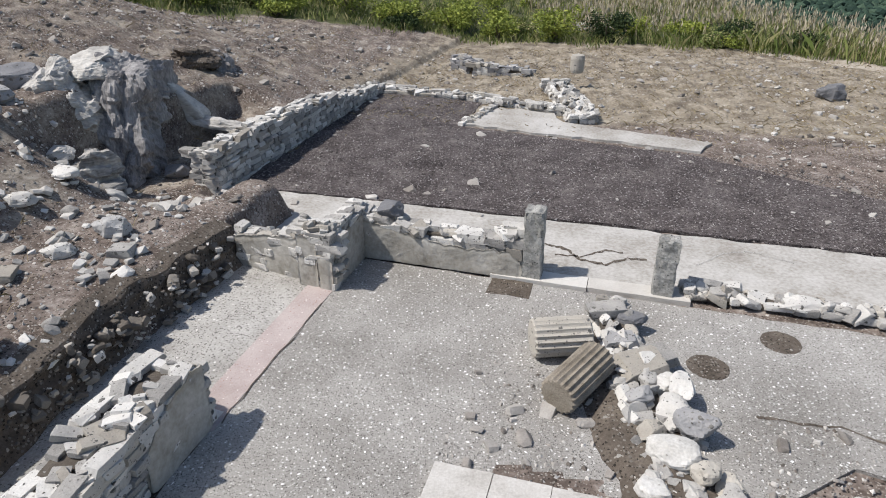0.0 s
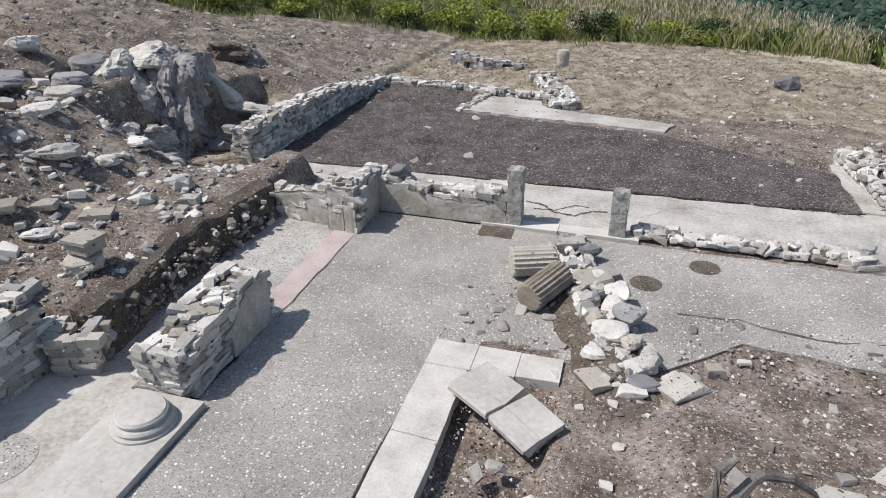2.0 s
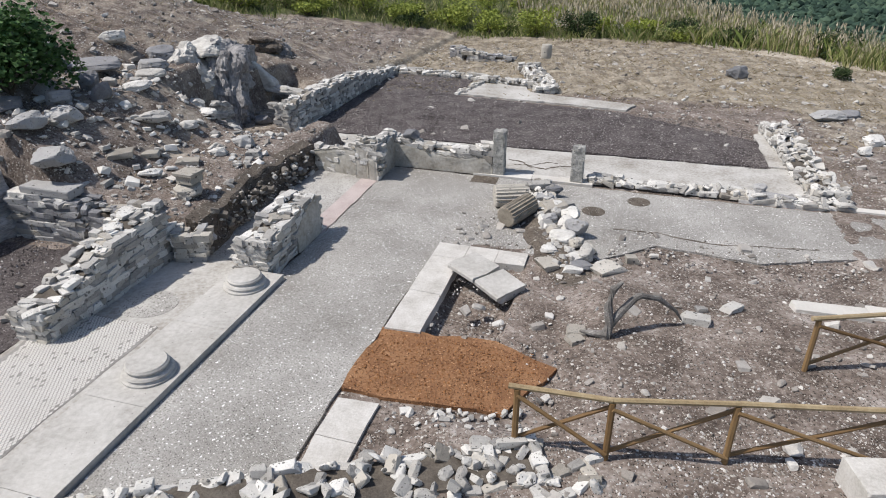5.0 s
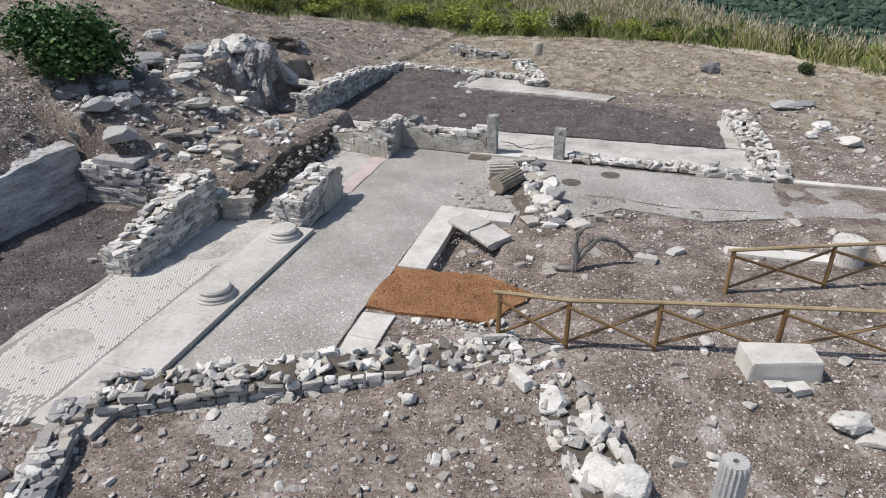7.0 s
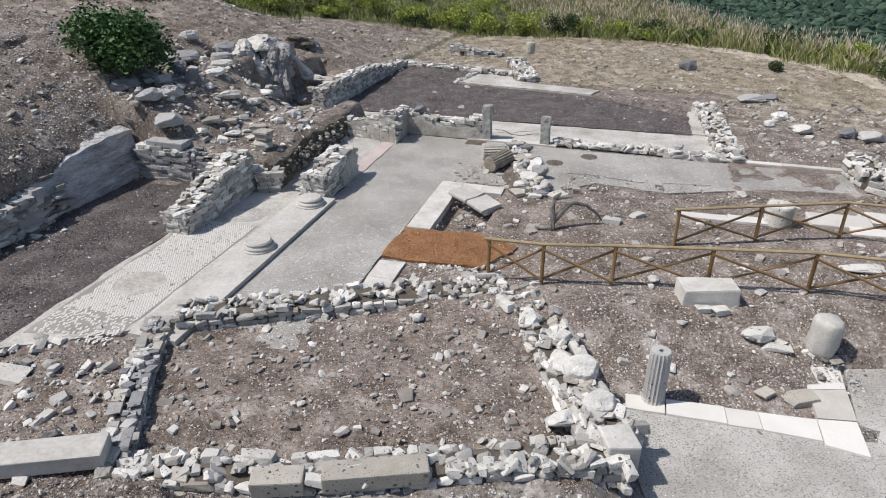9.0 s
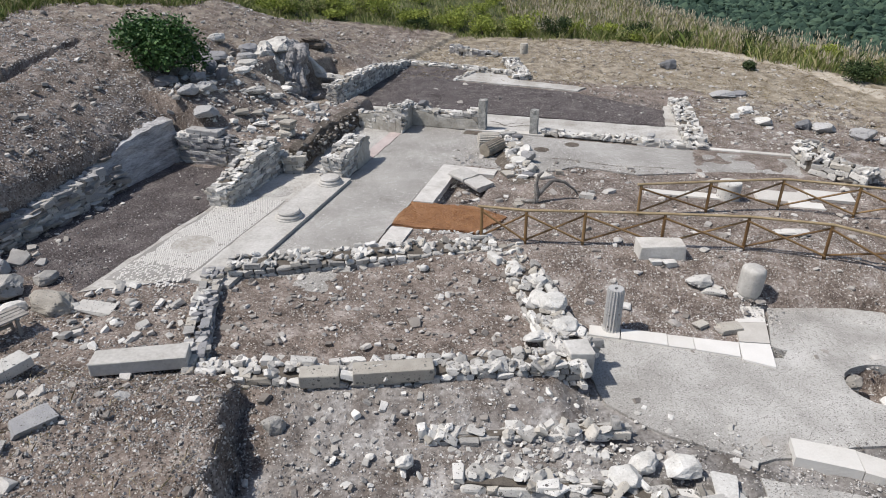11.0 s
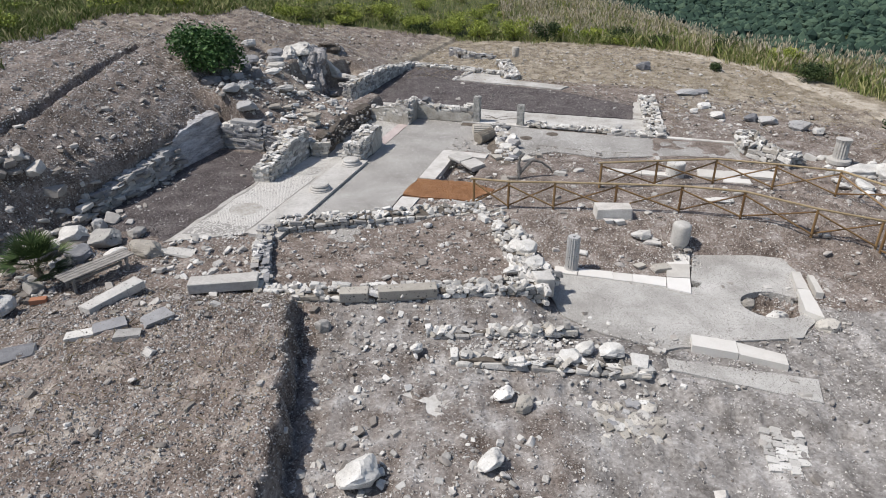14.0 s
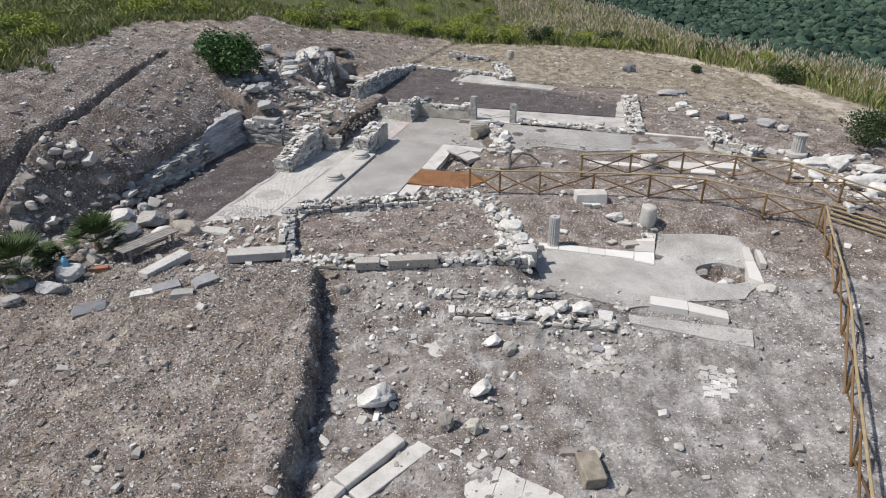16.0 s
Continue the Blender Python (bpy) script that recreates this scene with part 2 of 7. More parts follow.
M_GRASS = material("tall_grass", [(0.0, (0.05, 0.085, 0.018)), (0.4, (0.14, 0.185, 0.05)), (0.62, (0.27, 0.275, 0.11)), (1.0, (0.52, 0.45, 0.29))], 0.25, 3, 0.8, 0.0, "island")
M_PLUME = material("grass_plumes", [(0.0, (0.30, 0.25, 0.17)), (0.5, (0.46, 0.40, 0.30)), (1.0, (0.66, 0.60, 0.49))], 0.6, 9, 0.9, 0.0, "island")
M_STRAW = material("dry_straw", [(0.0, (0.16, 0.12, 0.065)), (0.5, (0.30, 0.245, 0.15)), (1.0, (0.46, 0.39, 0.26))], 0.6, 9, 0.9, 0.0, "island")
# bluish cast paints the distance haze into the leaf colour
M_FOREST_HAZED = material("forest_canopy_haze_tint", [(0.0, (0.010, 0.024, 0.019)), (0.5, (0.032, 0.062, 0.044)), (1.0, (0.085, 0.13, 0.085))], 0.02, 0.4, 0.9, 0.2, "island")
M_BRICK = material("terracotta", [(0.0, (0.26, 0.11, 0.065)), (1.0, (0.42, 0.21, 0.13))], 5, 40, 0.9, 0.4)
M_BLUEP = material("light_blue_plastic", [(0.0, (0.10, 0.32, 0.50)), (1.0, (0.16, 0.42, 0.62))], 5, 30, 0.35, 0.0)
M_GROUND = two_zone("hillside_soil",
                    [(0.0, (0.034, 0.026, 0.021)), (0.35, (0.114, 0.090, 0.076)), (0.6, (0.212, 0.174, 0.151)), (1.0, (0.48, 0.44, 0.41))],
                    [(0.0, (0.085, 0.068, 0.048)), (0.4, (0.21, 0.178, 0.133)), (1.0, (0.50, 0.45, 0.37))],
                    [(0.0, (0.025, 0.034, 0.014)), (0.5, (0.075, 0.088, 0.032)), (1.0, (0.17, 0.165, 0.075))],
                    [(0.0, (0.05, 0.045, 0.041)), (0.35, (0.17, 0.158, 0.148)), (0.6, (0.285, 0.27, 0.257)), (1.0, (0.54, 0.525, 0.51))],
                    [(0.0, (0.25, 0.215, 0.17)), (0.5, (0.42, 0.375, 0.31)), (1.0, (0.56, 0.51, 0.44))], 1.3, 11)

# ---- plan ----
KO, KU, KV = np.array((-3.47, 3.71)), np.array((0.961, -0.277)), np.array((0.277, 0.961))


def hw(u, v):
    """House axes (u across the corridor, v along it) to world x, y."""
    p = KO + u * KU + v * KV
    return float(p[0]), float(p[1])


def uv_of(x, y):
    dx, dy = np.asarray(x) - KO[0], np.asarray(y) - KO[1]
    return dx * KU[0] + dy * KU[1], dx * KV[0] + dy * KV[1]


def sm(a, b, t):
    t = np.clip((t - a) / (b - a), 0, 1)
    return t * t * (3 - 2 * t)


def lumps(x, y, k=1.0):
    return (np.sin(1.3 * x * k + 0.7 * y * k) * np.sin(0.9 * y * k - 1.1 * x * k + 2) + 0.6 * np.sin(2.9 * x * k - 1.7 * y * k + 1) * np.sin(2.3 * y * k + 0.6 * x * k)
            + 0.4 * np.sin(6.1 * x * k + 2.3 * y * k) * np.sin(5.3 * y * k - 1.9 * x * k))


def ground_z(x, y, rough=True):
    x, y = np.asarray(x, float), np.asarray(y, float)
    u, v = uv_of(x, y)
    # terrace of the front rooms, and the spoil bank beside its cut
    cut = np.interp(-y, (6, 7.5, 9.5, 11.5, 13, 16, 20), (-4.4, -4.12, -3.8, -3.5, -3.36, -3.3, -3.2)) + 0.06 * np.sin(y * 4.1) + 0.05 * np.sin(y * 9.3 + 1) + 0.03 * np.sin(y * 21)
    low = -0.5 * np.where(x > 2.9, sm(-2.0, -4.5, y), sm(-6.6, -9.0, y) * (1 - sm(2.0, 2.9, x)) + sm(-2.0, -4.5, y) * sm(2.0, 2.9, x))
    # broken edge of the upper floor across the front room
    edge = np.interp(x, (-3, 0, 1.5, 2.35, 3.6, 4.6, 5.5, 6.35, 7.3, 8.3, 9.1, 12), (-10.6, -10.3, -9.85, -10.1, -9.85, -9.75, -10.1, -10.75, -11.15, -11.3, -11.6, -12.8)) + 0.07 * np.sin(x * 5.3) + 0.05 * np.sin(x * 11.7)
    low = low - (0.05 + 0.13 * sm(0.2, 2.2, x)) * sm(0.1, -0.14, y - edge)
    low = low * sm(-0.11, 0.11, x - cut) * np.where(y < -6.4, 1, sm(2.2, 2.9, x))
    z = low + (0.44 - 0.12 * sm(-11, -15, y)) * sm(-6.0, -8.2, y) * sm(0.11, -0.11, x - cut) * sm(-12, -8, x)
    z = z - 0.12 * np.exp(-((x - cut - 0.1) / 0.1) ** 2) * sm(-6.6, -7.2, y)
    z = z + 0.2 * np.maximum(sm(5.6, 6.6, u), sm(3.6, 4.6, u) * sm(-2.5, -3.0, v)) * sm(2.9, 1.2, v) * sm(-3.0, -1.9, y) * sm(20, 15, x)
    # hill at the left, above the rock-cut wall of the long room
    toe = np.where(v < -8, -7.35 + (v + 8) * 0.10, -7.35)
    d = np.maximum(toe - u, 0)
    step = 1.25 * sm(-15.5, -9.0, v)
    hill = np.where(d > 0, step * sm(0, 0.15 + 2.4 * sm(-7.2, -9.5, v), d) + 3.5 * (1 - np.exp(-d / 3.3)), 0)
    # bank behind the corridor rooms
    d2 = np.maximum(-2.35 - u, 0)
    bank = np.where(u < -2.35, 0.72 * sm(0, 0.3, d2) + 0.13 * d2 + 0.5 * np.maximum(d2 - 2.6, 0), 0)
    bank = np.minimum(bank, 2.05 + 0.06 * d2) * (1 - 0.72 * sm(6.4, 8.3, v) * sm(-3.0, -4.2, u) * sm(-7.4, -6.6, u))
    inb = np.where(u < -3.3, sm(0.95, 1.2, v), sm(0.5, 0.75, v)) * sm(np.where(u < -6.9, 10.6, 9.3), 8.9, v)
    inb = np.where((u > -3.3) & (v < 1.1), 0, inb)
    # behind the retaining wall of the gravelled court
    d3 = np.maximum(-4.65 - u, 0)
    back = np.where(u < -4.65, (0.85 - 0.055 * np.clip(v - 9.6, 0, 12)) * sm(0, 0.2, d3) + (0.36 - 0.2 * sm(13, 26, v)) * d3, 0)
    back = np.minimum(back, 2.6 + 0.12 * d3)
    left = np.where(v <= 0.95, hill, np.maximum(bank * inb, back * np.where(u < -6.9, sm(7.2, 10.6, v), sm(8.9, 9.3, v))))
    left = np.where((v > 0.95) & (u < -7.05), np.maximum(left, hill * sm(14, 8, v)), left)
    # rock-cut pit behind the court
    pit = sm(-7.0, -6.75, u) * sm(-4.5, -4.8, u) * sm(8.3, 8.6, v) * sm(14.6, 13.9, v)
    left = left * (1 - pit) + (0.22 + 0.3 * sm(11.8, 12.6, v)) * pit
    z = z + left
    # narrow trench up the hillside
    tx = np.interp(y, (-6, -4, -2.4, -1.2, 0.8, 6.5, 9.6), (-15.5, -15.42, -15.3, -14.95, -14.72, -14.59, -14.45))
    z = z - 0.5 * np.exp(-((x - tx) / 0.13) ** 4) * sm(-7, -5, y) * sm(9.9, 9.4, y)
    # far side: slow fall, crest, valley
    far = np.maximum(y - 24, 0)
    right = np.maximum(x - 13, 0)
    z = z - 0.03 * np.minimum(far, 14) - 0.035 * np.minimum(right, 14)
    brow = np.interp(y, (-40, -10, 13, 22, 28, 38, 56, 75, 100, 140, 220, 400), (30, 33, 33, 30.5, 27, 22, 18.5, 13, 2, -30, -140, -600))
    r = np.maximum(x - brow, 0) * 0.8
    z = z - 62 * (1 - np.exp(-(r / 95) ** 1.15)) + 18 * sm(500, 1500, r)
    z = np.where(r > 130, np.maximum(z, -62 + 18 * sm(400, 1500, r) + 5 * np.sin(x * 0.013) * np.sin(y * 0.011)), z)
    if rough:
        house = sm(-9, -7, v) * sm(20.5, 19.6, v) * sm(-7.1, -6.9, u) * sm(16.5, 15, u)
        z = z + lumps(x, y) * 0.035 * (1 - 0.8 * house) + 0.02 * lumps(x, y, 2.7) * (1 - 0.85 * house) + 0.03 * lumps(x, y, 4.1) * (1 - house) + 0.022 * lumps(x, y, 8.7) * (1 - house) + 0.012 * lumps(y + 3, x, 13.3) * (1 - house)
    return z


def crest_y(x):
    """The line behind which tall grass grows."""
    return np.interp(x, (-30, -16, -9, 0, 6, 14.5, 19.3, 24.4, 26.7, 30), (10, 24, 33, 36, 35.5, 33.5, 30, 21, 13.6, -4))


def gz(x, y):
    return float(ground_z(x, y, False))


# ---- mesh helpers ----
def link(name, verts, faces, mat, parent=None, label="", smooth=False):
    me = bpy.data.meshes.new(name)
    me.from_pydata(verts, [], faces)
    me.materials.append(mat)
    if smooth:
        me.polygons.foreach_set("use_smooth", [True] * len(me.polygons))
    ob = new(name, me)
    if parent:
        ob.parent = parent
    return tagged(ob, label)


def part(name, bm, mat, parent=None, label="", smooth=False):
    me = bpy.data.meshes.new(name)
    bmesh.ops.recalc_face_normals(bm, faces=bm.faces[:])
    bm.to_mesh(me)
    bm.free()
    me.materials.append(mat)
    if smooth:
        me.polygons.foreach_set("use_smooth", [True] * len(me.polygons))
    ob = new(name, me)
    if parent:
        ob.parent = parent
    return tagged(ob, label)


def empty(name, m, label, category, group="", kind=""):
    e = new(name)
    e.matrix_world = m
    return tagged(e, label, category, group, kind)


def slab_bm(poly, z0, z1, wobble=0.0, seed=0, cut=0.35):
    """A flat plate over a polygon of x, y corners; wobble roughens its outline."""
    rnd = random.Random(seed)
    pts = []
    for (ax, ay), (bx, by) in zip(poly, poly[1:] + poly[:1]):
        n = max(1, int(math.hypot(bx - ax, by - ay) / cut)) if wobble else 1
        for k in range(n):
            w = wobble if k else wobble * 0.3
            pts.append((ax + (bx - ax) * k / n + rnd.uniform(-w, w), ay + (by - ay) * k / n + rnd.uniform(-w, w)))
    bm = bmesh.new()
    lo = [bm.verts.new((x, y, z0)) for x, y in pts]
    hi = [bm.verts.new((x, y, z1)) for x, y in pts]
    top = bm.faces.new(hi)
    for k in range(len(pts)):
        j = (k + 1) % len(pts)
        bm.faces.new((lo[k], lo[j], hi[j], hi[k]))
    bmesh.ops.triangulate(bm, faces=[top])
    return bm


def uvp(*corners):
    return [hw(u, v) for u, v in corners]


def box_bm(sx, sy, sz, bevel=0.02, jitter=0.0, seed=0, at=(0, 0, 0)):
    """A worn block on its base centre."""
    rnd = random.Random(seed)
    bm = bmesh.new()
    bmesh.ops.create_cube(bm, size=1)
    for v in bm.verts:
        v.co = Vector((v.co.x * sx, v.co.y * sy, (v.co.z + 0.5) * sz)) + Vector([rnd.uniform(-jitter, jitter) for _ in range(3)])
    if bevel:
        bmesh.ops.bevel(bm, geom=bm.edges[:], offset=bevel, segments=2, affect="EDGES", profile=0.6)
    if jitter:
        for v in bm.verts:
            v.co += Vector([rnd.uniform(-jitter, jitter) * 0.25 for _ in range(3)])
    bmesh.ops.translate(bm, verts=bm.verts[:], vec=at)
    return bm


def turned_bm(profile, n=32, flutes=0, depth=0.0):
    """A body of revolution from (radius, z) pairs, with optional flutes."""
    bm = bmesh.new()
    rings = []
    for r, z in profile:
        ring = []
        for k in range(n):
            a = 2 * math.pi * k / n
            rr = r - (depth * abs(math.sin(a * flutes / 2)) if flutes else 0)
            ring.append(bm.verts.new((rr * math.cos(a), rr * math.sin(a), z)))
        rings.append(ring)
    for a, b in zip(rings, rings[1:]):
        for k in range(n):
            bm.faces.new((a[k], a[(k + 1) % n], b[(k + 1) % n], b[k]))
    bm.faces.new(rings[0][::-1])
    bm.faces.new(rings[-1])
    return bm


def tube_bm(pts, radii, n=8):
    bm = bmesh.new()
    rings = []
    for k, p in enumerate(pts):
        p = Vector(p)
        d = (Vector(pts[min(k + 1, len(pts) - 1)]) - Vector(pts[max(k - 1, 0)])).normalized()
        side = d.cross(Vector((0.3, 0.2, 1))).normalized()
        up = side.cross(d)
        rings.append([bm.verts.new(p + (side * math.cos(a) + up * math.sin(a)) * radii[k]) for a in [2 * math.pi * j / n for j in range(n)]])
    for a, b in zip(rings, rings[1:]):
        for k in range(n):
            bm.faces.new((a[k], a[(k + 1) % n], b[(k + 1) % n], b[k]))
    bm.faces.new(rings[0][::-1])
    bm.faces.new(rings[-1])
    return bm


# ---- stones ----
def stone_shape(seed, rounded=False):
    """An angular broken stone within a unit box."""
    rnd = random.Random(seed)
    bm = bmesh.new()
    if rounded:
        for k in range(34):
            p = Vector([rnd.gauss(0, 1) for _ in range(3)]).normalized()
            q = (abs(p.x) ** 3 + abs(p.y) ** 3 + abs(p.z) ** 3) ** (-1 / 3)
            bm.verts.new(p * q * 0.5 * rnd.uniform(0.85, 1.0))
    else:
        for sx in (-1, 1):
            for sy in (-1, 1):
                for sz in (-1, 1):
                    c = Vector((sx * rnd.uniform(0.29, 0.5), sy * rnd.uniform(0.27, 0.5), sz * rnd.uniform(0.3, 0.5)))
                    for axis in range(3):
                        q = c.copy()
                        q[axis] *= rnd.uniform(0.45, 0.9)
                        bm.verts.new(q * rnd.uniform(0.94, 1.02))
    res = bmesh.ops.convex_hull(bm, input=bm.verts[:])
    junk = [g for g in res["geom_interior"] if isinstance(g, bmesh.types.BMVert)]
    if junk:
        bmesh.ops.delete(bm, geom=junk, context="VERTS")
    bmesh.ops.dissolve_limit(bm, angle_limit=radians(7), verts=bm.verts[:], edges=bm.edges[:])
    bmesh.ops.recalc_face_normals(bm, faces=bm.faces[:])
    bmesh.ops.triangulate(bm, faces=bm.faces[:])
    return bm


def block_shape(seed):
    """A squared wall stone with broken corners within a unit box."""
    rnd = random.Random(seed + 500)
    bm = bmesh.new()
    skew = rnd.uniform(-0.12, 0.12)
    for sx in (-1, 1):
        for sy in (-1, 1):
            for sz in (-1, 1):
                c = Vector((sx * rnd.uniform(0.37, 0.53), sy * rnd.uniform(0.36, 0.5), sz * rnd.uniform(0.38, 0.52)))
                c.x += skew * sz
                for axis in range(3):
                    q = c.copy()
                    q[axis] *= rnd.uniform(0.6, 0.93)
                    bm.verts.new(q)
    res = bmesh.ops.convex_hull(bm, input=bm.verts[:])
    junk = [g for g in res["geom_interior"] if isinstance(g, bmesh.types.BMVert)]
    if junk:
        bmesh.ops.delete(bm, geom=junk, context="VERTS")
    bmesh.ops.dissolve_limit(bm, angle_limit=radians(6), verts=bm.verts[:], edges=bm.edges[:])
    bmesh.ops.recalc_face_normals(bm, faces=bm.faces[:])
    bmesh.ops.triangulate(bm, faces=bm.faces[:])
    return bm


def rock_shape(seed):
    """A broken rock within a unit box: split faces, bedding and chipped edges."""
    rnd = random.Random(seed + 900)
    bm = bmesh.new()
    bmesh.ops.create_cube(bm, size=1)
    bmesh.ops.subdivide_edges(bm, edges=bm.edges[:], cuts=8, use_grid_fill=True)
    planes = []
    for k in range(11):
        n = Vector((rnd.gauss(0, 1), rnd.gauss(0, 1), rnd.gauss(0, 0.8))).normalized()
        planes.append((n, rnd.uniform(0.36, 0.5)))
    off = Vector((seed * 3.7, seed * 1.9, 0))
    for v in bm.verts:
        p = v.co.copy()
        q = (abs(p.x) ** 5 + abs(p.y) ** 5 + abs(p.z) ** 5) ** (-1 / 5)
        p *= q * 0.5
        for n, d in planes:
            k = p.dot(n) - d
            if k > 0:
                p -= n * k
        bed = math.floor(p.z * 6 + 0.7 * noise.noise(p * 2 + off))
        w = 0.05 * noise.noise(p * 3.2 + off) + 0.03 * noise.noise(p * 8 + off) + 0.035 * noise.noise(Vector((bed * 3.1, p.x * 1.5, p.y * 1.5)) + off)
        v.co = p + p.normalized() * w
    bmesh.ops.triangulate(bm, faces=bm.faces[:])
    return bm


def shape_set(makers, mat_):
    out = []
    for mk in makers:
        bm = mk()
        me = bpy.data.meshes.new("stone")
        bm.to_mesh(me)
        bm.free()
        me.materials.append(mat_)
        out.append(me)
    return out


SHAPES, BLOCKS, ROCKS, ARRAYS = {}, {}, {}, []
for tag_, mat_ in (("grey", M_STONE), ("tan", M_TAN), ("blue", M_BLUE), ("dusty", M_DUSTY), ("white", M_WHITE)):
    SHAPES[tag_] = shape_set([functools.partial(stone_shape, k, k % 4 == 3) for k in range(12)], mat_)
    BLOCKS[tag_] = shape_set([functools.partial(block_shape, k) for k in range(12)], mat_)
    ROCKS[tag_] = shape_set([functools.partial(rock_shape, k) for k in range(9)], mat_)
for me in SHAPES["grey"]:
    co = np.array([v.co[:] for v in me.vertices])
    fa = np.array([p.vertices[:] for p in me.polygons])
    ARRAYS.append((co, fa))


def joined_stones(name, mats, mat, parent=None, label=""):
    """Many stones in one mesh, from their poses."""
    V, F, n = [], [], 0
    for k, m in enumerate(mats):
        co, fa = ARRAYS[k % len(ARRAYS)]
        a = np.array(m)
        V.append(co @ a[:3, :3].T + a[:3, 3])
        F.append(fa + n)
        n += len(co)
    if not V:
        return None
    ob = link(name, np.concatenate(V).tolist(), np.concatenate(F).tolist(), mat, parent, label)
    if parent:
        ob.matrix_parent_inverse = parent.matrix_world.inverted()
    return tagged(ob, kind="stuff")


def stone_pieces(mats, parent, tag="grey", rnd=random, name="stone", limit=300, shapes=SHAPES):
    for k, m in enumerate(mats[:limit]):
        mix = rnd.random()
        kind_ = tag if mix < 0.62 else ("grey" if mix < 0.88 else ("tan" if tag != "tan" else "blue"))
        ob = new(name, rnd.choice(shapes[kind_]))
        ob.parent = parent
        ob.matrix_world = m
    if len(mats) > limit:
        joined_stones("rubble", mats[limit:], M_STONE_I, parent)


def rubble_wall(name, label, line, width, z0, height, tag="grey", seed=1, size=0.27, course=0.11, ragged=0.12, tops=True, sides=(1, -1), neat=True):
    """A dry-stone wall along a line of x, y points: earth core, coursed stones on its faces and ends, loose stones on top. height: numbers along the line; z0 a number or None for the ground."""
    rnd = random.Random(seed)
    seg = [math.dist(a, b) for a, b in zip(line, line[1:])]
    total = sum(seg)

    def at(s):
        s = min(max(s, 0), total)
        for k, d in enumerate(seg):
            if s <= d or k == len(seg) - 1:
                a, b = line[k], line[k + 1]
                f = s / d
                return a[0] + (b[0] - a[0]) * f, a[1] + (b[1] - a[1]) * f, (b[0] - a[0]) / d, (b[1] - a[1]) / d
            s -= d

    def hgt(s):
        f = s / total * (len(height) - 1)
        k = min(int(f), len(height) - 2)
        return height[k] + (height[k + 1] - height[k]) * (f - k)

    def base(x, y):
        return gz(x, y) if z0 is None else z0

    x0, y0, _, _ = at(0)
    wall = empty(name, pose(x0, y0, base(x0, y0)), label, "wall", kind="structure")
    inv = wall.matrix_world.inverted()
    # core
    n = max(2, int(total / 0.4))
    V, F = [], []
    for k in range(n + 1):
        s = total * k / n
        s2 = min(max(s, 0.1), total - 0.1)
        x, y, tx, ty = at(s2)
        h, w = max(hgt(s2) - 0.09, 0.03), width / 2 - 0.09
        for sgn, zz in ((1, -0.3), (1, h), (-1, h), (-1, -0.3)):
            V.append(inv @ Vector((x - ty * w * sgn, y + tx * w * sgn, base(x, y) + zz + (rnd.uniform(-0.03, 0.03) if zz > 0 else 0))))
    for k in range(n):
        for j in range(4):
            a, b = 4 * k + j, 4 * k + (j + 1) % 4
            F.append((a, b, b + 4, a + 4))
    F += [(3, 2, 1, 0), (4 * n, 4 * n + 1, 4 * n + 2, 4 * n + 3)]
    link("wall_core", [v[:] for v in V], F, M_CORE, wall)
    mats = []

    def put(x, y, z, ang, l, d, h, tilt=0.045):
        tilt = tilt if neat else tilt * 3
        m = Matrix.LocRotScale((x, y, z), Euler((rnd.gauss(0, tilt), rnd.gauss(0, tilt), ang + rnd.gauss(0, 0.06))), (l * 1.12, d * 1.1, h * 1.1))
        mats.append(m)

    for sgn in sides:
        z = 0.0
        top = max(height)
        while z < top - 0.03:
            ch = course * rnd.uniform(0.75, 1.3)
            s = rnd.uniform(0, size * 0.5)
            while s < total:
                l = size * rnd.choice((0.45, 0.6, 0.8, 1.0, 1.0, 1.3, 1.6))
                c = s + l / 2
                x, y, tx, ty = at(c)
                if z + ch * 0.6 < hgt(min(c, total)) + rnd.uniform(-ragged, ragged * 0.5):
                    w = width / 2 - 0.09 + rnd.uniform(-0.02, 0.035)
                    put(x - ty * w * sgn, y + tx * w * sgn, base(x, y) + z + ch / 2, math.atan2(ty, tx), l, rnd.uniform(0.16, 0.24), ch * 1.04)
                s += l * 1.0
            z += ch
    for s in (0.05, total - 0.05):
        z = 0.0
        while z < hgt(s) - 0.04:
            ch = course * rnd.uniform(0.8, 1.25)
            x, y, tx, ty = at(s)
            q = -width / 2 + 0.08
            while q < width / 2 - 0.05:
                l = size * rnd.uniform(0.55, 1.0)
                put(x - ty * (q + l / 2), y + tx * (q + l / 2), base(x, y) + z + ch / 2, math.atan2(tx, -ty), l, rnd.uniform(0.15, 0.22), ch * 1.04)
                q += l
            z += ch
    if tops:
        for k in range(int(total * width * 24)):
            s, q = rnd.uniform(0, total), rnd.uniform(-0.42, 0.42) * width
            x, y, tx, ty = at(s)
            l = size * rnd.uniform(0.4, 1.0)
            put(x - ty * q, y + tx * q, base(x, y) + hgt(s) - 0.05 + rnd.uniform(-0.02, 0.04), rnd.uniform(0, 6.3), l, l * rnd.uniform(0.5, 0.9), rnd.uniform(0.05, 0.13), 0.16)
    rnd.shuffle(mats)
    stone_pieces(mats, wall, tag, rnd, shapes=BLOCKS if neat else SHAPES)
    return wall


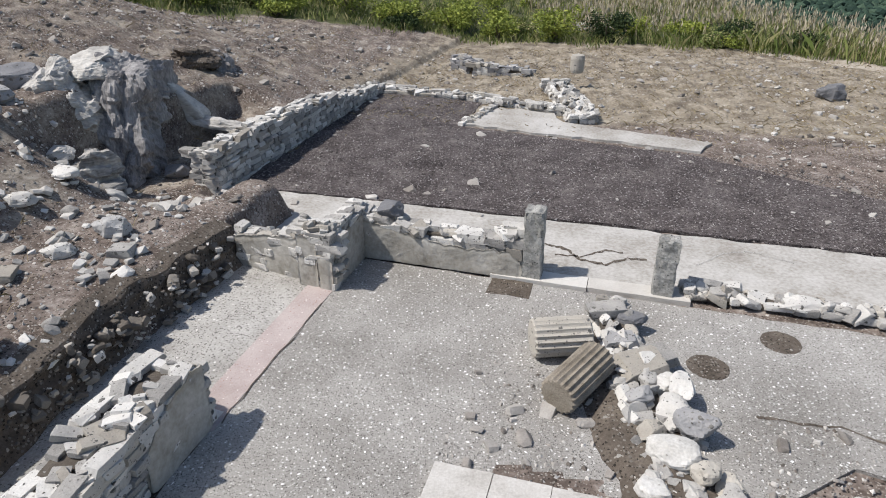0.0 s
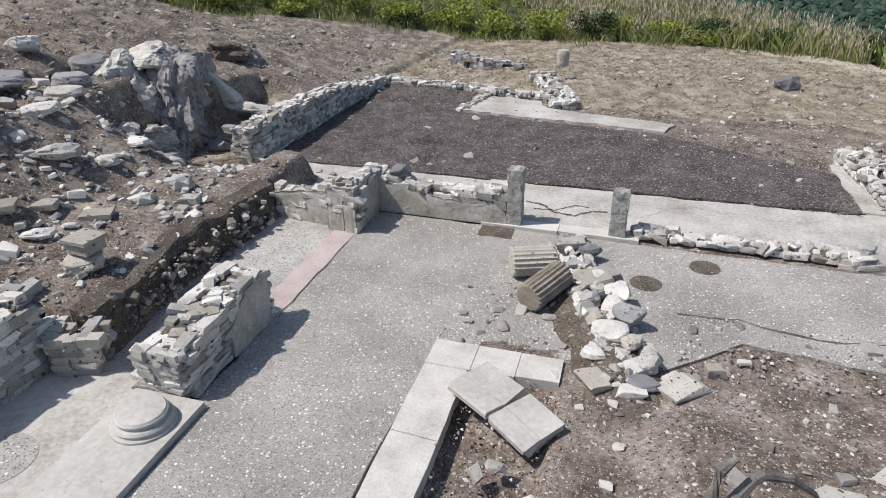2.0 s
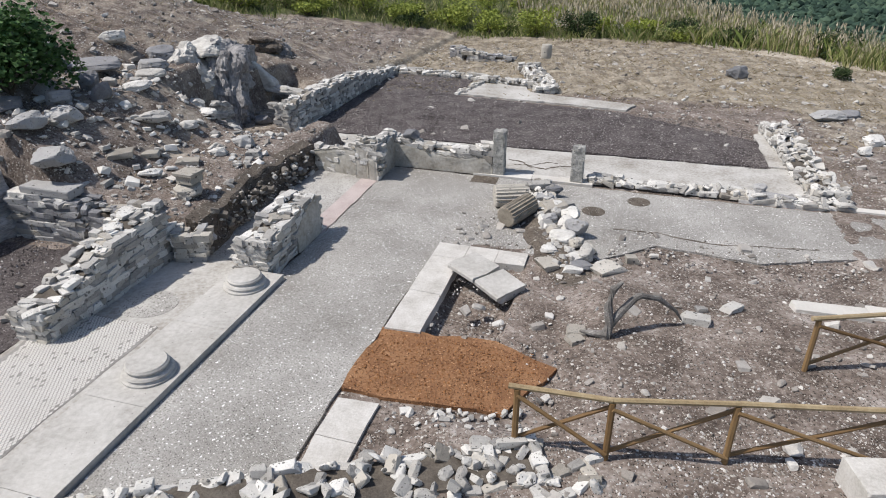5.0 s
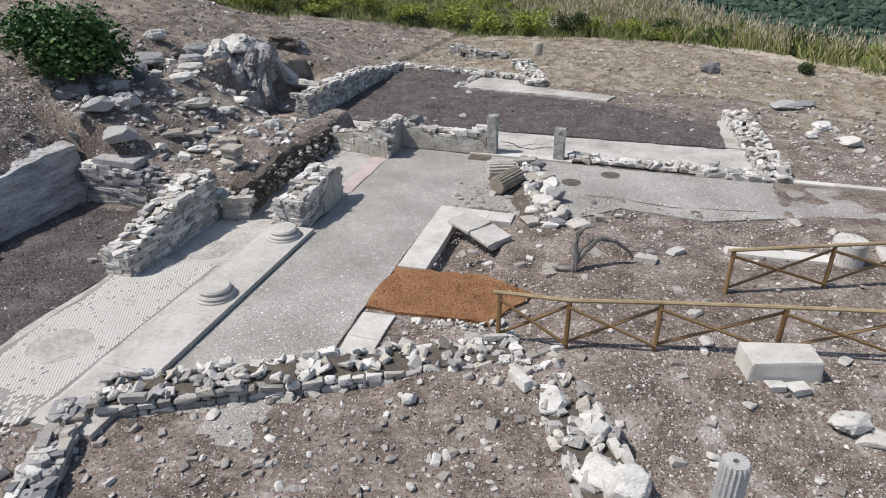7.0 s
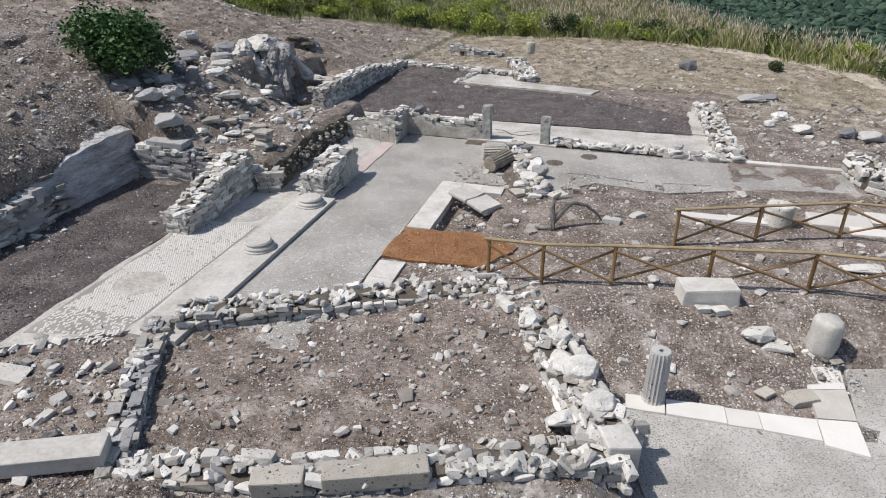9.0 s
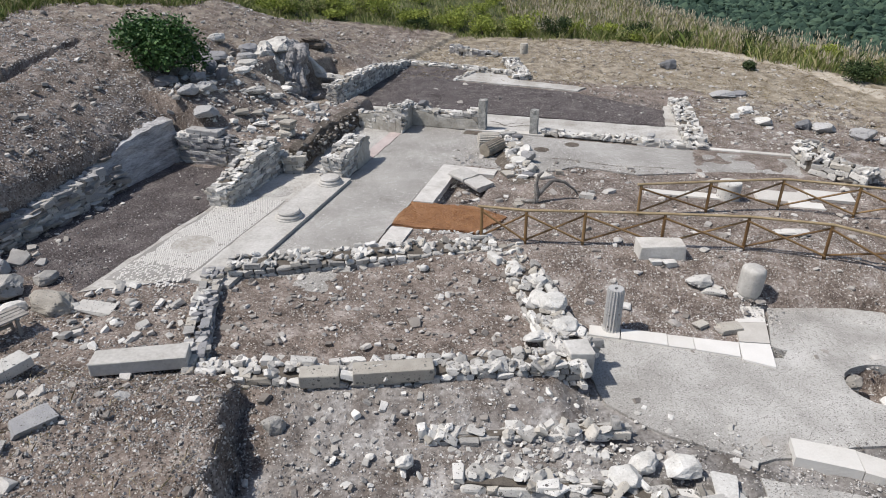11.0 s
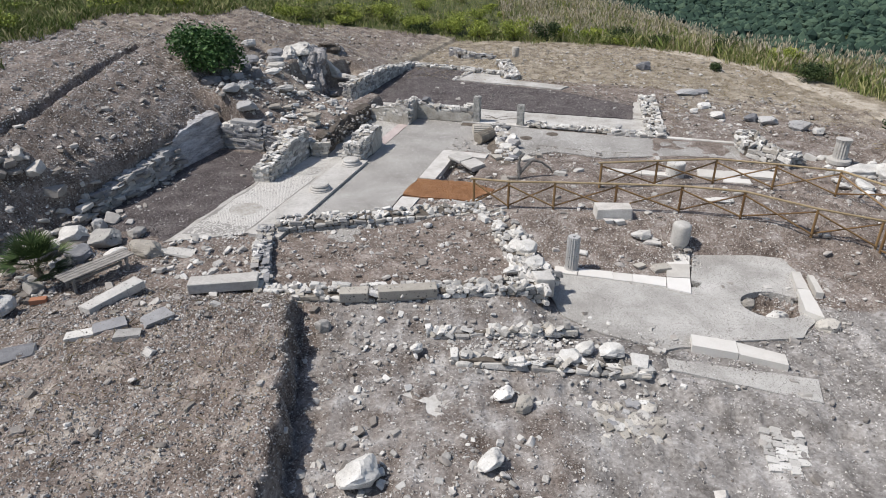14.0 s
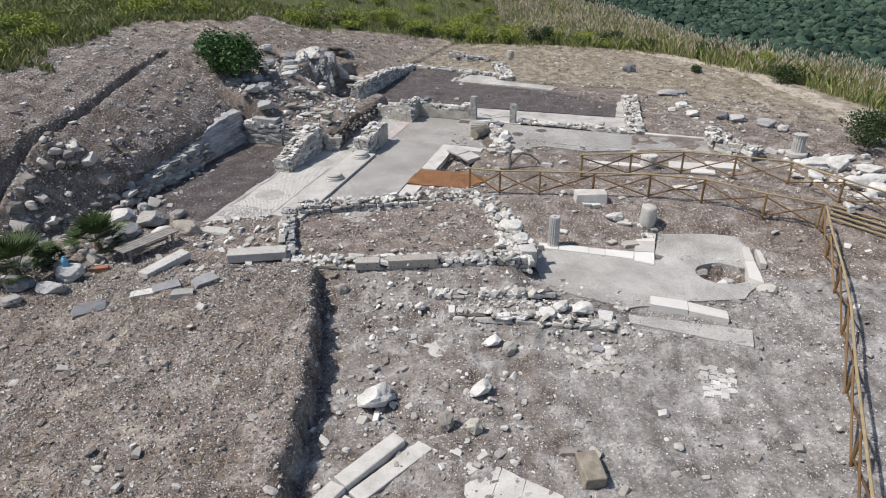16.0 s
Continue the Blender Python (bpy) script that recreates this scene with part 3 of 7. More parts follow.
def loose_stone(x, y, l, d, h, ang=0.0, tag="grey", label="", z=None, seed=None, name="loose_block", group="loose stones on the hillside", tilt=(0, 0)):
    """One lying block of stone."""
    rnd = random.Random(seed if seed is not None else int(x * 131 + y * 917))
    tag = "white" if "white" in label else tag
    ob = new(name, rnd.choice(SHAPES[tag] if max(l, d) < 0.28 else (BLOCKS[tag] if h < 0.17 else ROCKS[tag])))
    ob.matrix_world = Matrix.LocRotScale((x, y, (gz(x, y) if z is None else z) + h * 0.36), Euler((radians(tilt[0]), radians(tilt[1]), radians(ang))), (l * 1.06, d * 1.06, h * 1.06))
    return tagged(ob, label or "rough angular grey limestone block lying on dry soil", "stone", group)


# ---- ground ----
def graded(lo, hi, step, reach, grow=1.28):
    core = list(np.arange(lo, hi + 1e-6, step))
    d, a = step, [hi]
    while a[-1] < reach:
        d *= grow
        a.append(a[-1] + d)
    d, b = step, [lo]
    while b[-1] > -reach:
        d *= grow
        b.append(b[-1] - d)
    return np.array(b[:0:-1] + core + a[1:])


gx_, gy_ = graded(-20, 23, 0.115, 2600), graded(-19, 34, 0.115, 3200)
GX, GY = np.meshgrid(gx_, gy_)
GZ = ground_z(GX, GY)
UU, VV = uv_of(GX, GY)
# the ground dips under the laid floors and the cornered pit
floors = (UU > -3.55) & (UU < 2.75) & (VV > -9.2) & (VV < 10.4) & (UU > -2.3 * (VV > 0.6) - 3.55 * (VV <= 0.6)) & (GY > -1.9 + 0.14 * GX)
floors |= (UU > 2.5) & (UU < 11.6) & (VV > 3.3) & (VV < 10.5)
floors |= (UU > -4.4) & (UU < 10.6) & (VV > 9.6) & (VV < 15.6)
floors |= (UU > 2.55) & (UU < 5.9) & (VV > -2.5) & (VV < -0.4)
floors |= (UU > -7.0) & (UU < -3.3) & (VV > -8.0) & (VV < 0.3)
GZ = np.where(floors, np.minimum(GZ, -0.05), GZ)
# level under the cement of the front peristyle and its steps
level = ((GX > 3.0 + 0.1 * (GY + 4)) & (GX < 10.6) & (GY < -4.5 - 0.3 * (GX - 3.2)) & (GY > -8.3)) | ((GX > 7.3) & (GX < 10.9) & (GY < -3.3) & (GY > -8.1)) | ((GX > 5.5) & (GX < 8.7) & (GY > -10.0 - 0.1 * (GX - 6)) & (GY < -8.0))
GZ = np.where(level, np.minimum(GZ, -0.53), GZ)
GZ = GZ - 0.28 * sm(3.25, 3.4, UU) * sm(4.75, 4.6, UU) * sm(-0.7, -0.55, VV) * sm(2.45, 2.3, VV)
BX, BY = 9.3, -6.4
GZ = GZ - 0.55 * sm(1.0, 0.8, np.hypot((GX - BX) / 0.9, (GY - BY) / 0.75))
GZ = GZ - 0.6 * sm(1.0, 0.6, np.hypot((GX - 7.48) / 0.3, (GY + 5.2) / 0.24))
dry = 0.75 * sm(16.5, 18.5, VV - 0.25 * (UU > 5)) * sm(-9, -4, UU) + 0.55 * sm(11.5, 13, UU) * sm(11.5, 14, VV)
dry = np.maximum(dry, 0.3 * sm(-3, -6, UU) * sm(2, 4, VV) + 0.12 * (GX < -5))
dry = np.maximum(dry, 0.27 * (GY < -7) * (GX < -4))
green = 0.8 * sm(-0.3, 1.2, GY - crest_y(GX))
green = np.maximum(green, 0.8 * sm(0, 2, -18.5 + 0.42 * np.maximum(GY - 12, 0) - GX))
ny, nx = GX.shape
idx = np.arange(nx * ny).reshape(ny, nx)
quads = np.stack([idx[:-1, :-1], idx[:-1, 1:], idx[1:, 1:], idx[1:, :-1]], -1).reshape(-1, 4)
ground = link("ground", np.stack([GX, GY, GZ], -1).reshape(-1, 3).tolist(), quads.tolist(), M_GROUND, smooth=True)
pale = (0.53 + 0.08 * sm(-11.5, -9.5, GY)) * sm(-6.3, -7.0, GY) * sm(-4.0, -3.2, GX) + 0.3 * sm(2.4, 3.2, GX) * sm(0.5, -0.5, GY) * sm(17, 12, GX)
pale = np.maximum(pale, 0.35 * sm(11.8, 13, UU) * sm(3, 6, VV))
pale = np.maximum(pale, 0.3 * np.exp(-((GX - 2.6) ** 2 + (GY + 1.6) ** 2) / 2.0))
path_ = np.zeros_like(GX)
for (ax_, ay_), (bx_, by_) in (((15.3, 34.5), (22.0, 26.0)), ((22.0, 26.0), (24.2, 14.0)), ((24.2, 14.0), (23.0, 2.0))):
    tt = np.clip(((GX - ax_) * (bx_ - ax_) + (GY - ay_) * (by_ - ay_)) / ((bx_ - ax_) ** 2 + (by_ - ay_) ** 2), 0, 1)
    dd = np.hypot(GX - ax_ - tt * (bx_ - ax_), GY - ay_ - tt * (by_ - ay_))
    path_ = np.maximum(path_, 0.8 * sm(1.25, 0.7, dd))
    green = green * (1 - sm(1.5, 0.8, dd))
for nm, arr in (("dry", dry), ("green", green), ("pale", pale), ("path", path_)):
    at_ = ground.data.attributes.new(nm, "FLOAT", "POINT")
    at_.data.foreach_set("value", arr.ravel().astype(np.float32))
tagged(ground, "stony brown hillside soil with dry straw, running down to a valley", "ground", kind="structure")


def floor_plate(name, label, poly, z1, mat, z0=-0.3, wobble=0.0, seed=0, category="floor"):
    return tagged(part(name, slab_bm(poly, z0, z1, wobble, seed), mat), label, category, kind="structure")


floor_plate("floor_corridor", "grey mosaic corridor floor dotted with white tesserae",
            uvp((0.02, -7.0), (0.02, 0.6), (-0.2, 0.6), (-0.2, 7.6), (15.4, 7.3), (15.3, 5.6), (12.6, 5.2), (9.6, 4.0), (7.4, 4.3), (5.9, 2.9), (5.2, 3.3), (4.72, 3.05), (2.66, 3.02), (2.6, -0.6), (2.56, -2.4), (2.62, -6.6)), 0.0, M_MOSAIC, wobble=0.03)
floor_plate("floor_side_room", "grey worn cement floor of the side room", uvp((-2.6, 0.6), (-1.05, 0.5), (-1.05, 2.9), (-0.66, 2.9), (-0.66, 6.9), (-2.6, 6.9)), -0.012, M_CEMENT)
floor_plate("threshold_band", "pink speckled mortar band set in the corridor floor", uvp((-0.68, 2.75), (-0.18, 2.75), (-0.18, 6.4), (-0.68, 6.4)), 0.008, M_RED)
floor_plate("floor_court", "dark purplish brown gravel laid over the court", uvp((-4.55, 10.2), (10.65, 10.5), (10.75, 13.0), (6.1, 15.45), (-0.45, 16.3), (-0.6, 19.5), (-4.5, 19.6)), 0.03, M_DARK, wobble=0.05, seed=3)
floor_plate("floor_long_room", "dark brown gravel floor of the long rock-cut room", uvp((-7.1, -8.2), (-3.45, -8.5), (-3.45, 0.7), (-7.1, 0.8)), 0.0, M_DARK, wobble=0.04, seed=4)
floor_plate("floor_plaster_strip", "pale cracked plaster floor strip along the colonnade", uvp((-4.4, 8.75), (-2.3, 8.35), (-0.4, 8.0), (11.9, 7.95), (11.3, 10.6), (10.2, 10.35), (-4.5, 10.15)), 0.015, M_PLASTERFLOOR, wobble=0.06, seed=5)
floor_plate("floor_plaster_edge", "pale plaster ledge at the end of the court", uvp((10.6, 10.5), (11.35, 10.5), (11.1, 14.2), (10.55, 13.8)), 0.06, M_PLASTERFLOOR, wobble=0.05, seed=6)
floor_plate("floor_far_room", "pale worn plaster floor of the far room", uvp((-0.45, 16.45), (0.2, 18.6), (2.0, 18.4), (2.4, 17.5), (6.6, 16.6), (6.3, 15.7)), 0.07, M_PLASTERFLOOR, wobble=0.1, seed=7)
floor_plate("floor_orange_patch", "orange brown pozzolana fill patch", uvp((2.6, -2.4), (5.2, -2.3), (5.85, -0.95), (4.7, -0.45), (2.6, -0.58)), 0.02, M_ORANGE, wobble=0.07, seed=8)
floor_plate("floor_mosaic_room", "pale grey mortar bed round a white mosaic carpet", uvp((-3.5, -8.4), (-2.3, -7.7), (-1.1, -6.9), (-1.1, 0.9), (-2.75, 1.1), (-3.4, -2.6)), 0.03, M_PLASTERFLOOR, wobble=0.05, seed=9)
for k, (x, y) in enumerate(((3.8, 7.72), (5.12, 8.33))):
    floor_plate("soil_patch", "round dark soil patch in the mosaic", [(x + 0.3 * math.cos(a), y + 0.3 * math.sin(a)) for a in np.linspace(0, 6.28, 15)[:-1]], 0.006, M_EARTH, wobble=0.03, seed=k)
floor_plate("soil_patch", "square gravel patch in the mosaic", uvp((2.35, 7.0), (3.1, 7.0), (3.1, 7.55), (2.35, 7.55)), 0.006, M_EARTH, wobble=0.04, seed=5)
floor_plate("mortar_disc", "round reddish mortar repair in the floor", [(hw(-2.0, -1.1)[0] + 0.55 * math.cos(a), hw(-2.0, -1.1)[1] + 0.5 * math.sin(a)) for a in np.linspace(0, 6.28, 25)[:-1]], 0.036, M_CEMENT)
floor_plate("mortar_patch", "ragged pale mortar repair in the mosaic", [(hw(-2.35, -5.3)[0] + 0.62 * math.cos(a), hw(-2.35, -5.3)[1] + 0.56 * math.sin(a)) for a in np.linspace(0, 6.28, 17)[:-1]], 0.042, M_PLASTERFLOOR, wobble=0.12)

floor_plate("mosaic_bed", "grey mortar bed under the white mosaic", uvp((-3.3, -7.7), (-1.32, -7.2), (-1.32, -1.72), (-3.28, -1.72)), 0.036, M_BED, wobble=0.04, seed=11)

def seam(name, label, pts, width, z, mat, seed):
    """A crooked broken line in a floor, filled with soil."""
    rnd = random.Random(seed)
    left, right_ = [], []
    for (ax, ay), (bx, by) in zip(pts, pts[1:]):
        for k in range(6):
            f = k / 6
            w = width * rnd.uniform(0.25, 1.0)
            d = math.hypot(bx - ax, by - ay)
            jx, jy = rnd.uniform(-0.03, 0.03), rnd.uniform(-0.03, 0.03)
            px, py = ax + (bx - ax) * f + jx, ay + (by - ay) * f + jy
            left.append((px - (by - ay) / d * w, py + (bx - ax) / d * w))
            right_.append((px + (by - ay) / d * w, py - (bx - ax) / d * w))
    n = len(left)
    V = [(x, y, z) for x, y in left + right_]
    F = [(k, n + k, n + k + 1, k + 1) for k in range(n - 1)]
    tagged(link(name, V, F, mat), label, "crack", kind="structure")


seam("floor_crack", "crooked soil-filled crack in the plaster floor", [(1.98, 11.64), (2.37, 11.44), (2.6, 10.95), (2.98, 10.78), (3.46, 11.02), (3.9, 10.95)], 0.06, 0.02, M_EARTH, 1)
seam("floor_crack", "crooked crack in the plaster floor beside the doorpost", [(2.1, 11.2), (2.6, 11.1), (3.1, 11.35), (3.5, 11.2)], 0.04, 0.02, M_EARTH, 2)
seam("floor_crack", "thin crack across the pale plaster strip", [(4.64, 10.76), (5.33, 11.21), (5.9, 11.3), (6.6, 10.7)], 0.03, 0.02, M_CEMENT, 3)
seam("floor_crack", "thin crack across the pale plaster strip", [(8.0, 10.4), (8.3, 9.9), (8.1, 9.4), (8.6, 8.9)], 0.03, 0.02, M_CEMENT, 4)
seam("floor_crack", "soil-filled crack across the corridor mosaic", [hw(6.4, 4.9), hw(7.4, 5.0), hw(8.6, 4.7), hw(9.8, 4.9), hw(11.2, 5.1)], 0.035, 0.006, M_EARTH, 5)
seam("floor_crack", "dark joint along the corridor's pink band", [hw(-0.16, 2.9), hw(-0.17, 4.5), hw(-0.16, 6.2)], 0.014, 0.013, M_EARTH, 6)

# white mosaic of lozenges
V, F = [], []
rnd = random.Random(5)
for i in range(-3, 60):
    for j in range(110):
        v = -7.6 + 0.055 * j
        u = -3.3 + 0.062 * i + (0.031 if j % 2 else 0)
        if not (-3.25 < u < -1.35 and v < -1.75) or (u + 2.35) ** 2 + (v + 5.3) ** 2 < 0.28 or u < -3.2 + 0.05 * math.sin(v * 3) or rnd.random() < 0.05 + 0.5 * (v < -6.6):
            continue
        n = len(V)
        for du, dv in ((0.026, 0), (0, 0.045), (-0.026, 0), (0, -0.045)):
            x, y = hw(u + du, v + dv)
            V.append((x, y, 0.0405))
        F.append((n, n + 1, n + 2, n + 3))
tagged(link("mosaic_carpet", V, F, M_MARBLE_W), "white lozenge mosaic tesserae in grey mortar", "mosaic", kind="stuff")

# kerb of the peristyle: long pale stones end to end
kerb = empty("stylobate", pose(*hw(-0.55, -3), 0), "pale grey stylobate of long flat stones beside the corridor", "kerb", kind="structure")
edges_ = [0.55, -1.55, -3.75, -5.6, -7.2]
for k, (a, b) in enumerate(zip(edges_, edges_[1:])):
    bm = slab_bm(uvp((-1.12, b + 0.008), (0.0, b + 0.008), (0.0, a), (-1.12, a)), -0.2, 0.11, 0.0)
    ob = part("kerb_stone", bm, M_KERB)
    ob.parent, ob.matrix_parent_inverse = kerb, kerb.matrix_world.inverted()

# marble surround of the planted basin
for corners, wob in (([(2.66, -0.62), (3.33, -0.6), (3.33, 0.75), (2.66, 0.8)], 0.01), ([(2.66, 0.81), (3.33, 0.76), (3.33, 2.33), (2.66, 2.33)], 0.01),
                     ([(2.66, 2.34), (3.36, 2.34), (3.36, 3.0), (2.66, 3.0)], 0.01), ([(3.37, 2.36), (4.04, 2.36), (4.04, 2.99), (3.37, 2.99)], 0.01), ([(4.05, 2.38), (4.7, 2.4), (4.7, 2.98), (4.05, 2.98)], 0.02),
                     ([(2.66, -3.5), (3.33, -3.52), (3.33, -2.62), (2.66, -2.66)], 0.02), ([(2.74, -4.4), (3.36, -4.3), (3.33, -3.53), (2.66, -3.51)], 0.02)):
    tagged(part("paving_slab", slab_bm(uvp(*corners), -0.25, 0.055, wob, int(corners[0][1] * 7)), M_MARBLE), "worn pale marble slab bordering the sunken basin", "paving slab", "marble slabs of the basin border")

# threshold line of the colonnade
for a, b in ((2.3, 4.0), (4.01, 5.7), (9.5, 11.6), (11.61, 13.4), (13.41, 15.4)):
    z1 = 0.045
    tagged(part("threshold_slab", slab_bm(uvp((a, 7.6), (b, 7.58), (b, 7.86 if b > 6 else 7.97), (a, 7.86 if b > 6 else 7.97)), -0.1, z1, 0.012, int(a * 10)), M_MARBLE_W), "narrow white marble threshold strip", "threshold", "threshold strips of the colonnade")


# ---- walls ----
rubble_wall("stub_wall", "rubble wall stub with plaster on its corridor face", [hw(-0.64, 0.6), hw(-0.64, 2.8)], 0.74, 0.0, (0.72, 0.92, 1.0, 0.98), "grey", 11, size=0.3, course=0.088, ragged=0.05)


def plaster_patch(name, label, a, b, thick, low, high, seed, ragged=0.1, mat=M_PLASTER):
    """A thin coat of plaster on a wall between two u, v points, broken along its top and ends; high: heights along it."""
    (ax, ay), (bx, by) = hw(*a), hw(*b)
    L_ = math.hypot(bx - ax, by - ay)
    tx, ty = (bx - ax) / L_, (by - ay) / L_
    n, m = max(6, int(L_ / 0.05)), 12
    V, F = [], []
    for side in (0, 1):
        for k in range(n + 1):
            f = k / n
            g = f * (len(high) - 1)
            j = min(int(g), len(high) - 2)
            top = high[j] + (high[j + 1] - high[j]) * (g - j) + ragged * (noise.noise(Vector((f * L_ * 3.5, seed, 0))) + 0.5 * noise.noise(Vector((f * L_ * 11, seed, 4))))
            for i in range(m + 1):
                z = low + (top - low) * i / m
                e = 0.5 * ragged * noise.noise(Vector((z * 4, seed, 7 + (k > n / 2)))) * (k in (0, n))
                w = (thick * (0.55 if i == m or k in (0, n) else 1.0) + 0.022 * noise.noise(Vector((f * L_ * 2.2, z * 2.2, seed))) + 0.008 * noise.noise(Vector((f * L_ * 9, z * 9, seed)))) if side else 0.0
                s_ = f * L_ + e
                V.append((ax + tx * s_ + ty * w, ay + ty * s_ - tx * w, z))
    o = (n + 1) * (m + 1)
    for k in range(n):
        for i in range(m):
            p = k * (m + 1) + i
            F.append((o + p, o + p + m + 1, o + p + m + 2, o + p + 1))
            F.append((p, p + 1, p + m + 2, p + m + 1))
        p = k * (m + 1) + m
        F.append((p, o + p, o + p + m + 1, p + m + 1)[::-1])
    for k in (0, n):
        for i in range(m):
            p = k * (m + 1) + i
            F.append((p, o + p, o + p + 1, p + 1) if k else (p, p + 1, o + p + 1, o + p))
    return tagged(link(name, V, F, mat, smooth=True), label, "plaster", kind="structure")


plaster_patch("plaster_face", "smooth grey plaster left on the stub wall", (-0.27, 1.7), (-0.27, 2.86), 0.05, 0.0, (0.45, 0.8, 0.92, 0.95), 3, 0.1)
plaster_patch("plaster_face", "smooth grey plaster on the stub wall's end", (-0.24, 2.84), (-0.98, 2.84), 0.04, 0.0, (0.9, 0.92, 0.86), 5, 0.07)
rubble_wall("peristyle_back_wall", "dry rubble wall of flat grey and buff stones beside the mosaic", [hw(-3.12, -2.7), hw(-3.1, 0.65)], 0.72, 0.0, (0.62, 0.82, 1.05, 1.25, 1.25), "grey", 12, size=0.32, course=0.105)
rubble_wall("low_pier_wall", "squat rubble pier of tan stones", [hw(-2.65, 0.75), hw(-2.1, 0.95)], 0.55, 0.0, (0.62, 0.6), "tan", 13, size=0.28, course=0.13, ragged=0.04)


def wall_top(a, b, width, h0, h1, seed, count, big=0.3, label="broken rubble bedded on the plastered wall"):
    rnd = random.Random(seed)
    (ax, ay), (bx, by) = hw(*a), hw(*b)
    e = empty("wall_coping", pose(ax, ay, 0), label, "wall", kind="structure")
    mats = []
    for k in range(count):
        f = rnd.random()
        l = big * rnd.uniform(0.4, 1.0)
        q = rnd.uniform(-0.4, 0.4) * width
        mats.append(Matrix.LocRotScale((ax + (bx - ax) * f - (by - ay) / math.dist((ax, ay), (bx, by)) * q, ay + (by - ay) * f + (bx - ax) / math.dist((ax, ay), (bx, by)) * q, h0 + (h1 - h0) * f + rnd.uniform(-0.03, 0.07)),
                                       Euler((rnd.gauss(0, 0.15), rnd.gauss(0, 0.15), rnd.uniform(0, 6.3))), (l, l * rnd.uniform(0.5, 0.9), rnd.uniform(0.07, 0.17))))
    stone_pieces(mats, e, "grey", rnd, shapes=BLOCKS)
    return e


rubble_wall("wall_side_room", "low rubble wall closing the side room", [hw(-2.3, 7.0), hw(-0.85, 6.8)], 0.36, 0.0, (0.62, 0.7, 0.92), "grey", 51, size=0.3, course=0.11, ragged=0.07)
plaster_patch("plaster_face", "stained grey plaster on the side room's wall", (-2.3, 6.84), (-0.8, 6.63), 0.05, -0.02, (0.58, 0.66, 0.74, 0.86), 6, 0.08)
rubble_wall("wall_pier", "rubble core of the plastered pier beside the corridor", [hw(-0.82, 6.64), hw(-0.2, 6.56)], 0.36, 0.0, (1.06, 1.1, 1.06), "grey", 52, size=0.26, course=0.1, ragged=0.05)
plaster_patch("plaster_face", "grey plaster on the pier's front", (-0.84, 6.46), (-0.45, 6.42), 0.05, 0.0, (0.98, 0.9), 7, 0.09)
plaster_patch("plaster_face", "grey plaster on the pier's corner", (-0.44, 6.43), (-0.16, 6.4), 0.07, 0.0, (0.62, 0.66, 0.52), 8, 0.09)
rubble_wall("wall_pier_return", "rubble wall returning from the pier", [hw(-0.36, 6.8), hw(-0.32, 7.95)], 0.32, 0.0, (1.06, 1.02, 1.0), "grey", 53, size=0.28, course=0.1, ragged=0.06)
plaster_patch("plaster_face", "grey plaster on the wall returning from the pier", (-0.2, 6.5), (-0.15, 7.72), 0.05, 0.0, (0.6, 0.84, 0.9, 0.88), 9, 0.12)
rubble_wall("wall_colonnade", "rubble wall with large stones beside the old doorway", [hw(-0.2, 7.9), hw(2.84, 7.88)], 0.36, 0.0, (0.84, 0.78, 0.66, 0.7, 0.86), "grey", 54, size=0.38, course=0.15, ragged=0.1)
plaster_patch("plaster_face", "stained grey plaster on the colonnade wall", (-0.16, 7.71), (2.84, 7.68), 0.05, 0.0, (0.76, 0.7, 0.56, 0.5, 0.44, 0.5, 0.4), 10, 0.12)
wall_top((-0.8, 6.62), (-0.25, 6.56), 0.34, 1.08, 1.08, 6, 9, 0.28)
loose_stone(*hw(0.35, 7.95), 0.5, 0.38, 0.28, -16, "blue", "dark squared stone block on the plastered wall", 0.8, name="wall_block", group="blocks on the walls")


def stele(name, u, v, w, d, h, seed, label):
    """An upright eroded post."""
    rnd = random.Random(seed)
    bm = box_bm(w, d, h, 0.035, 0.012, seed)
    bmesh.ops.subdivide_edges(bm, edges=[e for e in bm.edges if abs(e.verts[0].co.z - e.verts[1].co.z) > 0.3], cuts=11)
    bmesh.ops.subdivide_edges(bm, edges=[e for e in bm.edges if (e.verts[0].co - e.verts[1].co).length > 0.15], cuts=3, use_grid_fill=True)
    for p in bm.verts:
        k = p.co.z / h
        p.co += p.co.normalized() * 0.03 * k * noise.noise(p.co * 7 + Vector((seed, 0, 0)))
        p.co += Vector((rnd.uniform(-1, 1), rnd.uniform(-1, 1), rnd.uniform(-1, 0.3))) * 0.02 * (0.3 + k * k)
        p.co.x *= 1 - 0.08 * k
    ob = part(name, bm, M_STELE)
    ob.matrix_world = pose(*hw(u, v), 0.02, 0, 0, -16)
    return tagged(ob, label, "stone post", "stone doorposts of the colonnade")


stele("doorpost", 3.02, 7.82, 0.34, 0.34, 1.3, 1, "tall weathered grey stone doorpost with a pitted top")
stele("doorpost", 5.24, 7.8, 0.36, 0.3, 1.05, 2, "shorter pitted grey stone doorpost standing free")

